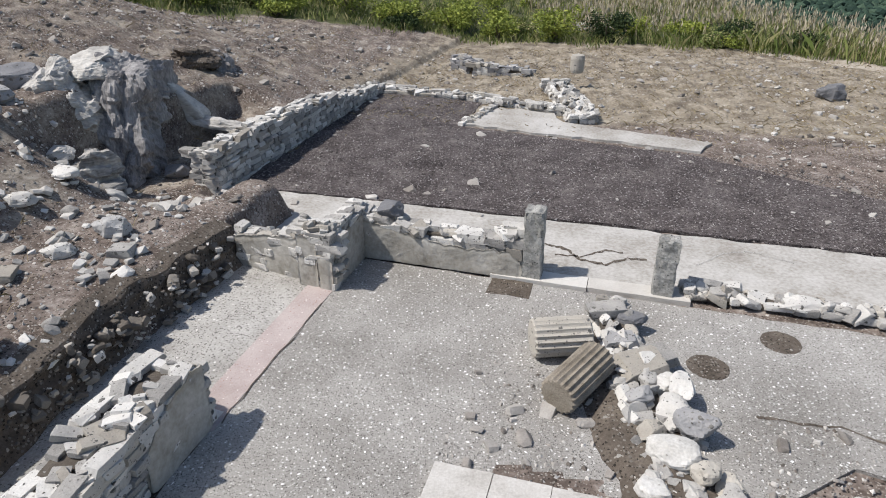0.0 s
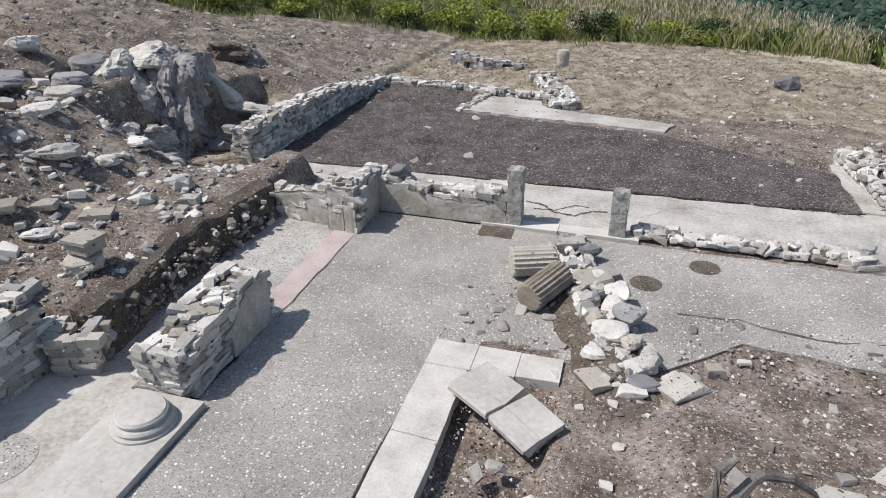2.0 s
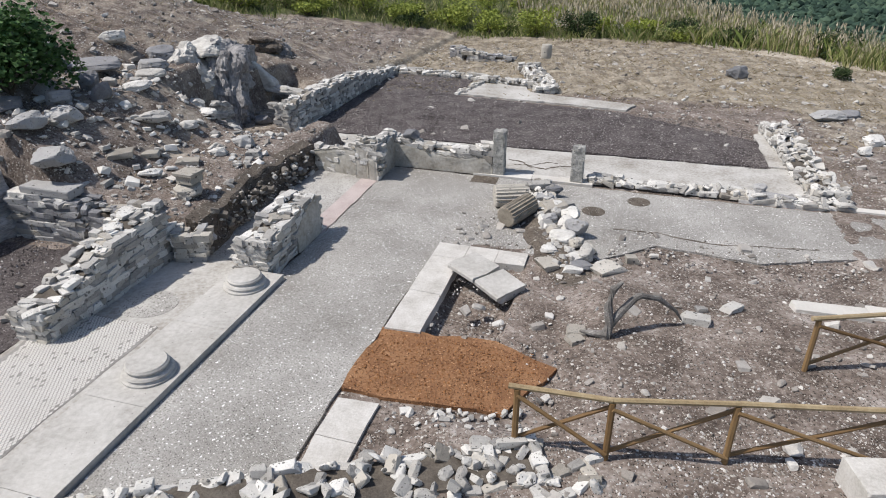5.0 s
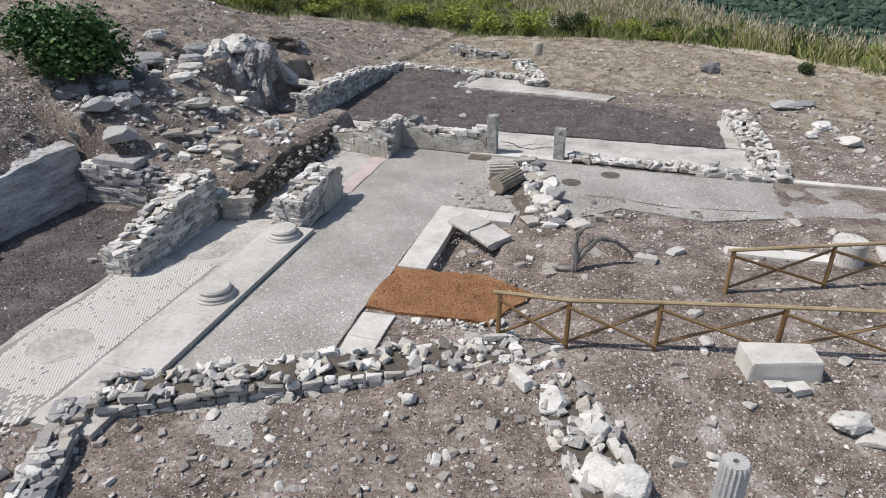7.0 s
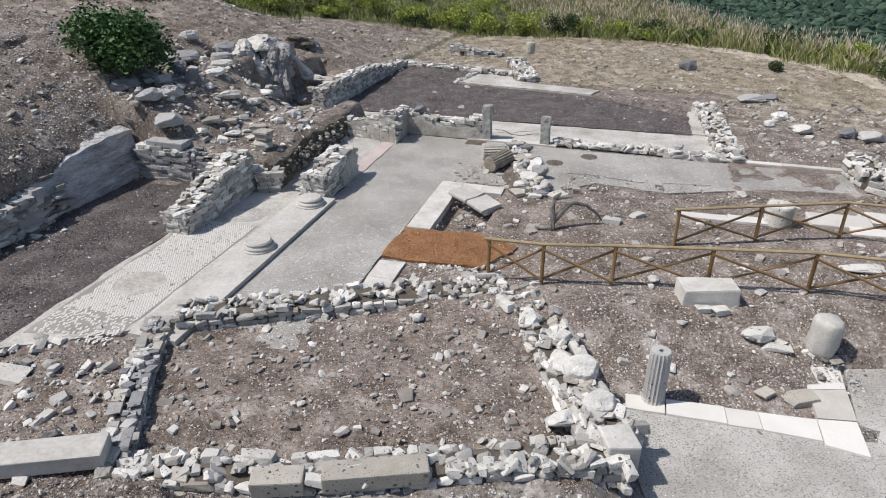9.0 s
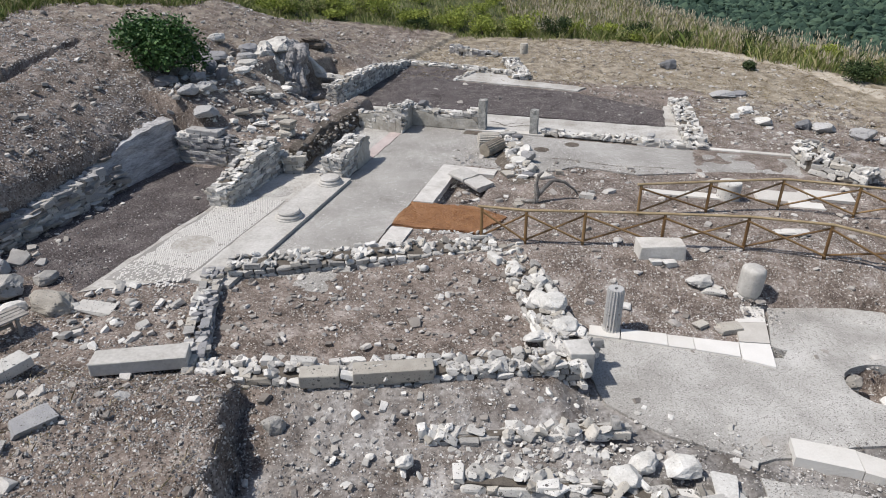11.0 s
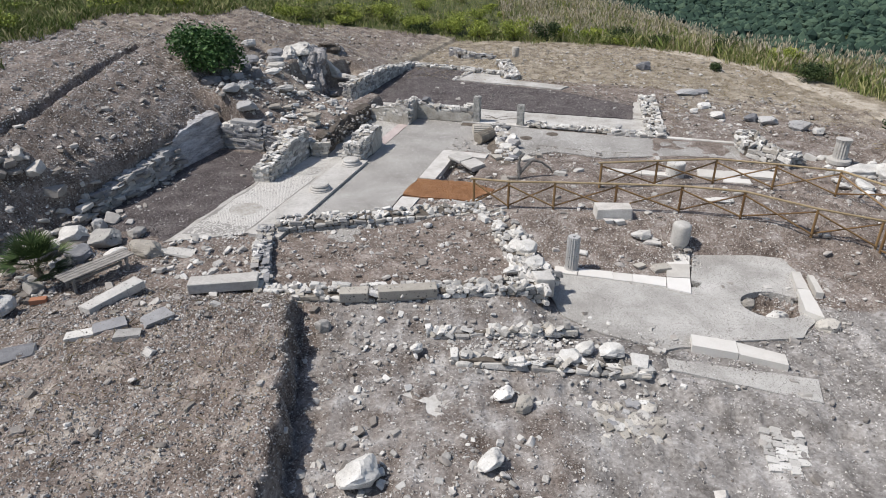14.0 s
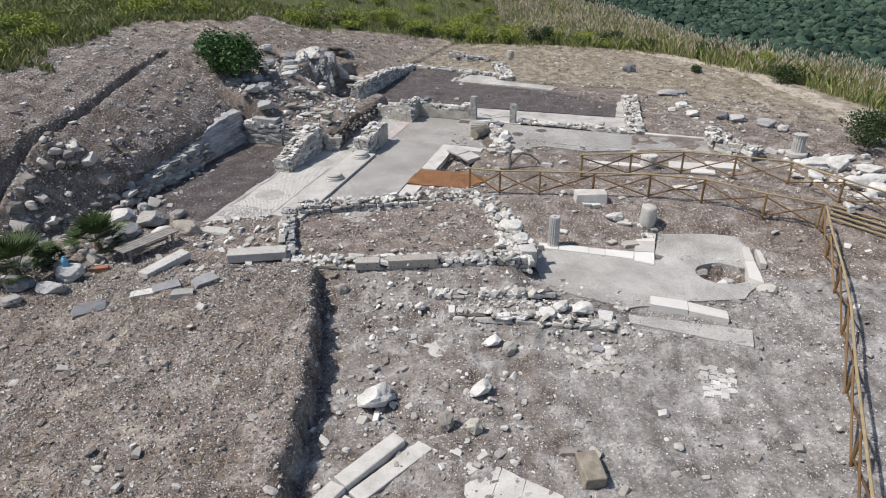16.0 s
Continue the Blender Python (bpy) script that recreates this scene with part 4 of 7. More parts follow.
rubble_wall("colonnade_footing", "low broken footing of grey stones along the colonnade", [hw(5.55, 7.95), hw(8.2, 7.9), hw(12.0, 7.75)], 0.45, 0.0, (0.2, 0.14, 0.2, 0.16, 0.22), "grey", 21, size=0.36, course=0.12, ragged=0.08, neat=False)
rubble_wall("court_retaining_wall", "dry-stone retaining wall of flat grey stones beside the court", [hw(-4.75, 9.55), hw(-4.7, 14.0), hw(-4.6, 19.6)], 0.6, 0.0, (1.0, 1.05, 1.0, 0.85, 0.5, 0.3), "grey", 22, size=0.34, course=0.115, ragged=0.1)
rubble_wall("court_end_wall", "low line of pale stones at the court's end", [hw(-4.4, 19.8), hw(-1.2, 19.6), hw(2.3, 18.6)], 0.45, 0.0, (0.22, 0.2, 0.2, 0.28), "grey", 23, size=0.36, course=0.13)
rubble_wall("far_room_wall", "tumbled rubble wall of the far room", [hw(3.0, 17.6), hw(1.7, 21.6)], 0.9, 0.0, (0.32, 0.4, 0.38), "grey", 24, size=0.36, course=0.14, neat=False)
rubble_wall("far_room_edge", "short line of pale stones edging the far plaster floor", [hw(-0.5, 16.4), hw(0.0, 18.7)], 0.25, 0.0, (0.14, 0.16), "grey", 25, size=0.24)
rubble_wall("court_side_wall", "broad ruined rubble wall beside the court", [hw(11.75, 7.9), hw(11.5, 10.5), hw(11.2, 14.2)], 0.85, 0.0, (0.35, 0.3, 0.42, 0.4), "grey", 26, size=0.36, course=0.13, neat=False)
rubble_wall("corridor_rubble", "tumbled wall of mixed stones across the corridor", [hw(4.4, 6.9), hw(4.75, 5.5), hw(5.1, 4.3)], 0.62, 0.0, (0.3, 0.27, 0.18), "grey", 27, size=0.36, course=0.12, ragged=0.12, neat=False)
rubble_wall("corridor_end_rubble", "ruined rubble corner at the corridor's end", [hw(15.6, 7.5), hw(15.9, 6.2), hw(17.3, 5.2)], 1.0, 0.0, (0.75, 0.55, 0.45), "grey", 28, size=0.4, course=0.16, neat=False)
rubble_wall("enclosure_wall_north", "low rubble wall of pale stones round the small enclosure", [(-5.7, -2.35), (-3.9, -1.97), (-1.7, -1.55), (1.3, -1.1)], 0.82, -0.05, (0.38, 0.36, 0.38, 0.36), "grey", 31, size=0.3, course=0.12, neat=False)
rubble_wall("enclosure_wall_east", "tumbled low rubble wall of pale stones", [(1.45, -1.25), (2.0, -2.4), (2.25, -4.1), (2.6, -5.9)], 1.0, -0.2, (0.45, 0.42, 0.45, 0.5), "grey", 32, size=0.36, course=0.15, ragged=0.12, neat=False)
rubble_wall("enclosure_wall_south", "rubble wall of pale stones with long blocks on top", [(2.8, -6.3), (0.5, -6.5), (-2.2, -6.75), (-5.3, -6.55)], 0.66, -0.3, (0.6, 0.56, 0.52, 0.5), "grey", 33, size=0.34, course=0.14, ragged=0.08, neat=False)
rubble_wall("enclosure_wall_west", "sunken rubble face of dark flat stones", [(-6.0, -2.5), (-5.75, -4.2), (-5.3, -6.2)], 0.5, -0.25, (0.5, 0.5, 0.52), "blue", 34, size=0.26, course=0.07)
rubble_wall("front_room_wall", "low two-faced rubble wall in the front room", [(-0.55, -8.1), (1.3, -7.98), (3.2, -7.88)], 0.35, -0.45, (0.22, 0.24, 0.24), "grey", 35, size=0.42, course=0.2, neat=False)
rubble_wall("front_room_wall_face", "row of pale facing stones in the front room", [(0.1, -9.05), (2.0, -9.2), (4.9, -9.6)], 0.4, -0.55, (0.27, 0.25, 0.2), "grey", 36, size=0.44, course=0.2, ragged=0.08, neat=False)


# rock-cut wall of the long room
def rock_face(name, label, line, thick, heights, seed, mat=M_ROCK, lean=0.12, rough=0.08, z0=-0.1):
    """A rough upright rock face along x, y points: layered, leaning back, with an uneven top."""
    seg = [math.dist(a, b) for a, b in zip(line, line[1:])]
    total = sum(seg)
    n, rows = max(4, int(total / 0.13)), 16
    off = Vector((seed * 13.7, seed * 3.1, 0))
    bm = bmesh.new()
    cols = []
    for k in range(n + 1):
        s = total * k / n
        q = s
        for j, d in enumerate(seg):
            if q <= d or j == len(seg) - 1:
                a, b = line[j], line[j + 1]
                break
            q -= d
        f = min(q / d, 1)
        x, y = a[0] + (b[0] - a[0]) * f, a[1] + (b[1] - a[1]) * f
        tx, ty = (b[0] - a[0]) / d, (b[1] - a[1]) / d
        g = s / total * (len(heights) - 1)
        g0 = min(int(g), len(heights) - 2)
        h = heights[g0] + (heights[g0 + 1] - heights[g0]) * (g - g0) + 0.16 * noise.noise(Vector((s * 1.4, seed, 0)))
        col = []
        for r in range(rows + 1):
            z = z0 + (h - z0) * r / rows
            p = Vector((s * 0.9, z * 3.2, 0)) + off
            bed = math.floor(z * 5.5 + 1.5 * noise.noise(Vector((s * 0.35, seed, 1))))
            w = lean * r / rows + rough * noise.noise(p) + rough * 0.5 * noise.noise(p * 3.1) + rough * 0.9 * noise.noise(Vector((s * 0.55, bed * 3.7, 5.0)) + off)
            col.append(bm.verts.new((x - ty * w, y + tx * w, z)))
        col.append(bm.verts.new((x - ty * thick, y + tx * thick, h + 0.1)))
        col.append(bm.verts.new((x - ty * thick, y + tx * thick, z0)))
        cols.append(col)
    for p, q in zip(cols, cols[1:]):
        m = len(p)
        for j in range(m):
            bm.faces.new((p[j], q[j], q[(j + 1) % m], p[(j + 1) % m]))
    bm.faces.new(cols[0])
    bm.faces.new(cols[-1][::-1])
    return tagged(part(name, bm, mat), label, "rock", kind="structure")


rock_face("wall_rock_cut", "smooth pale grey rock-cut wall along the long room", [hw(-7.15, -3.4), hw(-7.1, -1.0), hw(-7.0, 1.0)], 0.7, (0.95, 1.12, 1.4, 1.55, 1.5), 1, M_ROCKCUT, 0.3, 0.06)
rubble_wall("wall_rock_coursed", "coursed wall of dark grey blocks carrying on the rock-cut wall", [hw(-7.5, -7.3), hw(-7.4, -5.2), hw(-7.3, -3.2)], 0.6, 0.0, (0.66, 0.78, 0.88, 1.0), "blue", 44, size=0.5, course=0.16, ragged=0.1)
rock_face("bank_cut", "dark earth bank cut with stones in its face", [hw(-2.15, 1.2), hw(-2.35, 4.0), hw(-2.2, 6.9)], 0.5, (0.7, 0.74, 0.76, 0.7), 3, M_EARTH, 0.22, 0.09)


# ---- things of the house ----
def place(ob, x, y, z, ang=0.0, rx=0.0, ry=0.0):
    ob.matrix_world = pose(x, y, z, rx, ry, ang)
    return ob


BASE = [(0.43, 0.0), (0.43, 0.035), (0.40, 0.05), (0.385, 0.07), (0.40, 0.1), (0.375, 0.13), (0.33, 0.145), (0.325, 0.165), (0.345, 0.185), (0.345, 0.205), (0.325, 0.225), (0.315, 0.24), (0.1, 0.243), (0.02, 0.243)]
for k, v in enumerate((-0.05, -3.0)):
    ob = part("moulded_pedestal", turned_bm(BASE, 48), M_KERB)
    tagged(place(ob, *hw(-0.52, v), 0.108), ("round moulded pale stone column base against the stub wall", "free-standing round moulded pale stone column base")[k], "column base", "column bases of the peristyle")


def drum(name, label, r, length, m, flutes=20, mat=M_TAN, depth=0.03):
    e = 0.02
    prof = [(r * 0.93, 0.0), (r, e), (r, length - e), (r * 0.93, length), (0.05, length), (0.045, length - 0.05)]
    ob = part(name, turned_bm(prof, flutes * 4, flutes, depth), mat)
    ob.matrix_world = m
    return tagged(ob, label, "column drum", "fallen column drums")


def lying(a, b, z, dip=0.0):
    """The pose of a drum whose axis runs from a towards b."""
    return Matrix.Translation((*a, z)) @ Euler((0, radians(90 - dip), math.atan2(b[1] - a[1], b[0] - a[0]))).to_matrix().to_4x4()


drum("column_drum", "fallen fluted tan column drum lying in the corridor", 0.29, 0.84, lying((1.3, 8.02), (2.12, 8.1), 0.30))
drum("column_drum", "second fluted tan column drum resting on rubble", 0.27, 1.02, lying((1.47, 6.74), (2.15, 7.49), 0.27, 4), mat=M_DRUM)


def cornice(x, y, z, ang, l, w, h, seed, tilt, label):
    """A moulded block: stepped section swept along its length, broken ends."""
    rnd = random.Random(seed)
    sec = [(-w / 2, 0), (w * 0.30, 0), (w * 0.33, h * 0.25), (w * 0.40, h * 0.3), (w * 0.42, h * 0.5), (w * 0.5, h * 0.62), (w * 0.5, h * 0.9), (w * 0.46, h), (w * 0.1, h), (w * 0.08, h - 0.015), (-w / 2, h - 0.02)]
    bm = bmesh.new()
    cols = [[bm.verts.new((s * l / 2 + rnd.uniform(-0.03, 0.03), p, q)) for p, q in sec] for s in (-1, -0.5, 0, 0.5, 1)]
    for a, b in zip(cols, cols[1:]):
        for j in range(len(sec)):
            bm.faces.new((a[j], a[(j + 1) % len(sec)], b[(j + 1) % len(sec)], b[j]))
    bm.faces.new(cols[0])
    bm.faces.new(cols[-1][::-1])
    ob = part("cornice_block", bm, M_KERB)
    ob.matrix_world = pose(x, y, z, tilt[0], tilt[1], ang)
    return tagged(ob, label, "cornice block", "broken cornice over the basin")


cornice(0.62, 4.40, 0.03, 131.5, 0.76, 0.78, 0.24, 1, (-3, -4), "broken moulded grey cornice block on the marble border")
cornice(1.12, 3.8, -0.05, 128, 0.68, 0.76, 0.24, 2, (-4, -7), "second broken moulded cornice block sloping into the basin")

# blocks of the colonnade footing
for u, l, h, tg in ((7.4, 0.7, 0.24, "grey"), (10.15, 1.5, 0.26, "blue"), (11.0, 0.9, 0.2, "grey"), (9.5, 0.45, 0.26, "tan")):
    loose_stone(*hw(u, 7.85), l, 0.42, h, -16, tg, "flat grey block of the colonnade footing", 0.0, name="footing_block", group="blocks of the colonnade footing")
loose_stone(*hw(10.0, 7.95), 0.3, 0.26, 0.2, 5, "blue", "small round dark stone on the footing", 0.22, name="footing_block", group="blocks of the colonnade footing")

# stones on the tumbled corridor wall
for u, v, l, w, h, ang, tg in ((5.15, 5.6, 0.5, 0.42, 0.16, 20, "grey"), (5.45, 4.9, 0.42, 0.36, 0.3, 60, "grey"), (5.6, 4.25, 0.46, 0.4, 0.3, 10, "blue"), (5.05, 5.05, 0.3, 0.24, 0.2, 40, "grey"), (5.95, 3.1, 0.42, 0.3, 0.22, 70, "grey"), (5.7, 3.5, 0.34, 0.26, 0.2, 15, "tan"),
                               (6.4, 2.75, 0.7, 0.45, 0.14, 30, "tan"), (6.9, 3.3, 0.28, 0.2, 0.16, 0, "tan"), (4.75, 6.5, 0.55, 0.3, 0.2, -10, "blue")):
    loose_stone(*hw(u, v), l, w, h, ang, tg, "tumbled pale stone on the ruined corridor wall", 0.16 if u < 6 else 0.02, name="tumbled_stone", group="tumbled stones of the corridor wall")


# ---- fence ----
def fence(posts, label, tops=0.98):
    """Round posts, crossed braces and a pale top rail."""
    f = empty("timber_fence", pose(*posts[0], gz(*posts[0])), label, "fence", "timber fences of the walkway")
    inv = f.matrix_world.inverted()
    P = [Vector((x, y, gz(x, y))) for x, y in posts]

    def bar(name, a, b, r, mat, n=7):
        ob = part(name, tube_bm([a, a.lerp(b, 0.5), b], [r, r * 0.97, r], n), mat)
        ob.parent, ob.matrix_parent_inverse = f, inv
        return ob

    for p in P:
        bar("post", p - Vector((0, 0, 0.15)), p + Vector((0, 0, tops - 0.02)), 0.046, M_WOOD)
    for k, (a, b) in enumerate(zip(P, P[1:])):
        t, n = (b - a).normalized(), Vector((-(b - a).y, (b - a).x, 0)).normalized()
        z0, z1 = Vector((0, 0, 0.1)), Vector((0, 0, tops - 0.1))
        bar("brace", a + z0 + n * 0.03, b + z1 + n * 0.03, 0.031, M_WOOD)
        bar("brace", a + z1 - n * 0.035, b + z0 - n * 0.035, 0.031, M_WOOD)
        e = 0.12 if k == 0 else 0.0
        bar("handrail", a + Vector((0, 0, tops + 0.02)) - t * e, b + Vector((0, 0, tops + 0.02)) + t * (0.12 if k == len(P) - 2 else 0.0), 0.04, M_RAIL)
    return f


fence([(0.97, -0.75), (2.17, -1.03), (3.76, -1.1), (5.87, -1.25), (8.05, -1.45), (10.0, -1.95), (12.1, -2.75), (14.0, -3.25)], "brown timber walkway fence with crossed braces and a pale handrail")
fence([(5.8, 0.9), (7.95, 1.12), (10.28, 1.4), (12.3, 0.8), (14.4, 0.22), (15.5, -1.75), (17.6, -2.9), (20.0, -3.9)], "second timber fence with crossed braces beyond the walkway")
fence([(14.05, -3.45), (13.35, -5.3), (12.45, -7.6), (11.4, -10.0), (10.2, -12.5), (9.1, -14.8), (8.15, -16.8), (7.2, -18.8)], "timber fence running down the path beside the excavation", 0.98)

for k in range(4):
    a, b = Vector((14.7 + 0.12 * k, -2.75 + 0.22 * k, 0)), Vector((17.3 + 0.2 * k, -4.2 + 0.3 * k, 0))
    a.z, b.z = gz(a.x, a.y) + 0.07, gz(b.x, b.y) + 0.07
    tagged(part("timber_pole", tube_bm([a, a.lerp(b, 0.5), b], [0.045, 0.043, 0.04], 7), M_RAIL), "pale round timber pole lying beside the fence", "pole", "timber poles by the fence")

# ---- things round the walkway ----
fc = empty("fluted_column", pose(3.9, -4.3, -0.47, 0, 0, 8), "short standing fluted grey column stump on a pale plinth", "column")
part("shaft", turned_bm([(0.24, 0.0), (0.235, 0.04), (0.205, 0.1), (0.2, 1.1), (0.185, 1.15), (0.06, 1.15), (0.05, 1.08)], 72, 18, 0.022), M_BLUE, fc)
st = part("column_stump", turned_bm([(0.26, -0.05), (0.285, 0.1), (0.295, 0.3), (0.29, 0.46), (0.285, 0.66), (0.275, 0.74), (0.23, 0.78), (0.05, 0.8)], 28), M_KERB, smooth=True)
rnd = random.Random(4)
for p in st.data.vertices:
    p.co += Vector((rnd.uniform(-1, 1), rnd.uniform(-1, 1), 0)) * 0.018
tagged(place(st, 7.62, -3.05, -0.22, 0, 2, 2), "rounded weathered grey column stump standing on a slab", "column")
rs = part("column_stump", turned_bm([(0.36, -0.05), (0.36, 0.55), (0.34, 0.6), (0.05, 0.61)], 28), M_STONE, smooth=False)
tagged(place(rs, 9.15, 2.45, 0.08), "low pale grey column stump beyond the walkway", "column")
fcol = empty("fluted_column", pose(16.9, 4.6, 0.0), "far short fluted pale column on a round base", "column")
part("shaft", turned_bm([(0.3, 0.1), (0.29, 0.14), (0.28, 0.8), (0.3, 0.85), (0.34, 0.95), (0.05, 0.96)], 64, 16, 0.03), M_KERB, fcol)
part("base", turned_bm([(0.48, -0.1), (0.48, 0.06), (0.42, 0.1), (0.05, 0.101)], 28), M_KERB, fcol)
nc = part("column_stump", turned_bm([(0.22, 0.0), (0.25, 0.1), (0.26, 0.5), (0.23, 0.62), (0.05, 0.65)], 20), M_TAN)
tagged(place(nc, 4.9, 24.6, 0.55), "weathered brown column stump on the far wall", "column")

bb = part("dressed_block", box_bm(1.22, 0.58, 0.56, 0.04, 0.045, 3), M_MARBLE)
tagged(place(bb, 5.72, -1.72, 0.02, -3), "large dressed grey limestone block beside the fence", "stone block")
for x, y, l, w, h, ang, tg, lab in ((6.45, -2.75, 0.75, 0.42, 0.24, 18, "grey", "pale broken slab lying by the fence"), (6.75, -3.05, 0.5, 0.25, 0.1, -20, "grey", "flat pale stone lying in dirt"), (5.5, -2.15, 0.3, 0.2, 0.12, 0, "grey", "small white stone under the block"), (5.85, -2.2, 0.35, 0.25, 0.14, 10, "grey", "small white stone under the block"),
                                   (9.85, -0.42, 0.95, 0.45, 0.18, -10, "grey", "flat pale slab between the fences"), (6.1, -4.15, 0.35, 0.25, 0.12, 30, "tan", "flat buff stone on the soil"), (6.75, -4.3, 0.6, 0.35, 0.16, 10, "tan", "flat buff stone by the slab row"), (4.3, -3.45, 0.55, 0.25, 0.06, -25, "grey", "white marble splinter beside the column"),
                                   (2.35, 2.15, 0.3, 0.34, 0.12, 80, "tan", "cream flat stone by the dead branch"), (2.3, 1.9, 0.28, 0.26, 0.1, 20, "tan", "cream flat stone by the dead branch"), (4.55, 2.35, 0.45, 0.3, 0.14, -20, "grey", "grey stone at the branch's end"), (5.35, 2.75, 0.34, 0.25, 0.12, 30, "grey", "grey stone on dark soil"), (4.75, 2.7, 0.22, 0.18, 0.1, 0, "grey", "small pale stone on dark soil")):
    loose_stone(x, y, l, w, h, ang, tg, lab, None, name="stone_slab" if h < 0.2 else "stone_block", group="blocks round the walkway")

# marble rows of the front peristyle
PIT = [(9.3 + 0.88 * math.cos(a), -6.4 + 0.72 * math.sin(a)) for a in np.linspace(0.45, 5.7, 19)]
floor_plate("floor_front_cement", "pale grey cement floor of the front peristyle", [(3.15, -4.3), (6.6, -5.3), (7.2, -5.42), (7.5, -5.42), (7.72, -5.15), (7.42, -4.98), (8.15, -2.95), (11.2, -3.6), (10.5, -5.7)] + PIT + [(10.2, -6.9), (10.1, -7.3), (9.4, -8.05), (7.6, -8.2), (5.6, -8.6), (4.2, -7.9), (3.2, -7.0), (2.95, -5.6)], -0.468, M_CEMENT, -0.9, 0.05, 4)
for k, poly in enumerate(([(7.36, -2.72), (8.1, -2.8), (8.02, -3.12), (7.28, -3.05)], [(7.27, -3.07), (8.01, -3.14), (7.7, -4.03), (6.97, -4.03)], [(6.97, -4.05), (7.69, -4.05), (7.42, -4.93), (6.74, -4.85)], [(6.73, -4.87), (7.41, -4.95), (7.17, -5.82), (6.56, -5.52)],
                          [(3.42, -4.15), (4.12, -4.32), (4.0, -4.72), (3.32, -4.55)], [(4.14, -4.33), (5.15, -4.54), (5.05, -5.0), (4.03, -4.73)], [(5.16, -4.55), (5.72, -4.67), (5.63, -5.14), (5.06, -5.01)], [(5.73, -4.68), (6.71, -4.88), (6.55, -5.43), (5.64, -5.15)],
                          [(10.6, -4.7), (10.85, -4.75), (10.6, -5.8), (10.3, -5.7)], [(10.3, -5.72), (10.62, -5.8), (10.3, -7.3), (9.95, -6.95)], [(11.0, -4.9), (11.15, -4.95), (10.95, -6.0), (10.75, -5.95)])):
    lab = "white marble slab of the front peristyle" if k not in (4, 5) else "greyish marble slab under the standing column"
    tagged(part("paving_slab", slab_bm(poly, -0.7, -0.43 + 0.006 * (k % 3) + (0.1 if k > 7 else 0), 0.01, k), M_MARBLE_W), lab, "paving slab", "marble slabs of the front peristyle")
for k, (poly, zt, mat, lab) in enumerate((([(6.38, -8.1), (7.42, -8.42), (7.3, -8.95), (6.25, -8.6)], -0.32, M_MARBLE_W, "long white marble block in the front room"), ([(7.44, -8.43), (8.45, -8.98), (8.35, -9.42), (7.32, -8.96)], -0.34, M_MARBLE_W, "long white marble block in the front room"),
                                          ([(5.5, -8.95), (8.9, -9.8), (8.6, -10.65), (5.45, -9.4)], -0.47, M_CEMENT, "flat grey mortar step in the front room"))):
    tagged(part("stone_step", slab_bm(poly, -0.8, zt, 0.012, k), mat), lab, "step", "steps of the front room")
loose_stone(9.45, -6.55, 0.6, 0.42, 0.3, 5, "grey", "white squared block set in the round pit", -0.95, name="pit_block", group="blocks of the pit")
loose_stone(8.75, -6.1, 0.45, 0.3, 0.25, 40, "tan", "rough stone lining the round pit", -0.75, name="pit_block", group="blocks of the pit")
loose_stone(10.3, -7.55, 0.55, 0.4, 0.3, 15, "tan", "buff block at the corner of the peristyle", -0.55, name="pit_block", group="blocks of the pit")
floor_plate("floor_white_patch", "worn white plaster patch in the front room", [(-1.1, -10.3), (-0.55, -9.9), (0.05, -9.75), (0.1, -10.3), (-0.15, -11.1), (-0.5, -10.9), (-0.55, -10.6)], -0.53, M_PLASTERFLOOR, -0.9, 0.05, 2)


def flags(name, label, x0, y0, x1, y1, n, z, seed):
    """Irregular flat stones set close in the ground."""
    rnd = random.Random(seed)
    e = empty(name, pose(x0, y0, z), label, "paving", kind="structure")
    mats = []
    for i in range(n):
        x, y, l = rnd.uniform(x0, x1), rnd.uniform(y0, y1), rnd.uniform(0.2, 0.42)
        mats.append(Matrix.LocRotScale((x, y, z), Euler((0, 0, rnd.uniform(0, 6.3))), (l, l * rnd.uniform(0.6, 0.9), 0.09)))
    stone_pieces(mats, e, "tan", rnd)


flags("stone_paving", "patch of irregular buff paving stones", 3.3, -11.7, 4.75, -10.35, 60, -0.665, 3)
pv = empty("stone_paving", pose(7.15, -12.0, -0.68, 0, 0, -14), "small patch of cracked white paving stones", "paving", kind="structure")
rnd = random.Random(4)
for i in range(6):
    for j in range(4):
        if rnd.random() < 0.9:
            ob = new("paving_stone", rnd.choice(BLOCKS["grey"]))
            ob.parent = pv
            ob.matrix_world = pose(7.15, -12.0, -0.672, 0, 0, -14) @ Matrix.LocRotScale((-0.33 + 0.22 * j + rnd.uniform(-0.02, 0.02), -0.55 + 0.22 * i + 0.08 * (j % 2) + rnd.uniform(-0.02, 0.02), 0), Euler((0, 0, rnd.gauss(0, 0.12))), (0.24, 0.23, 0.09))

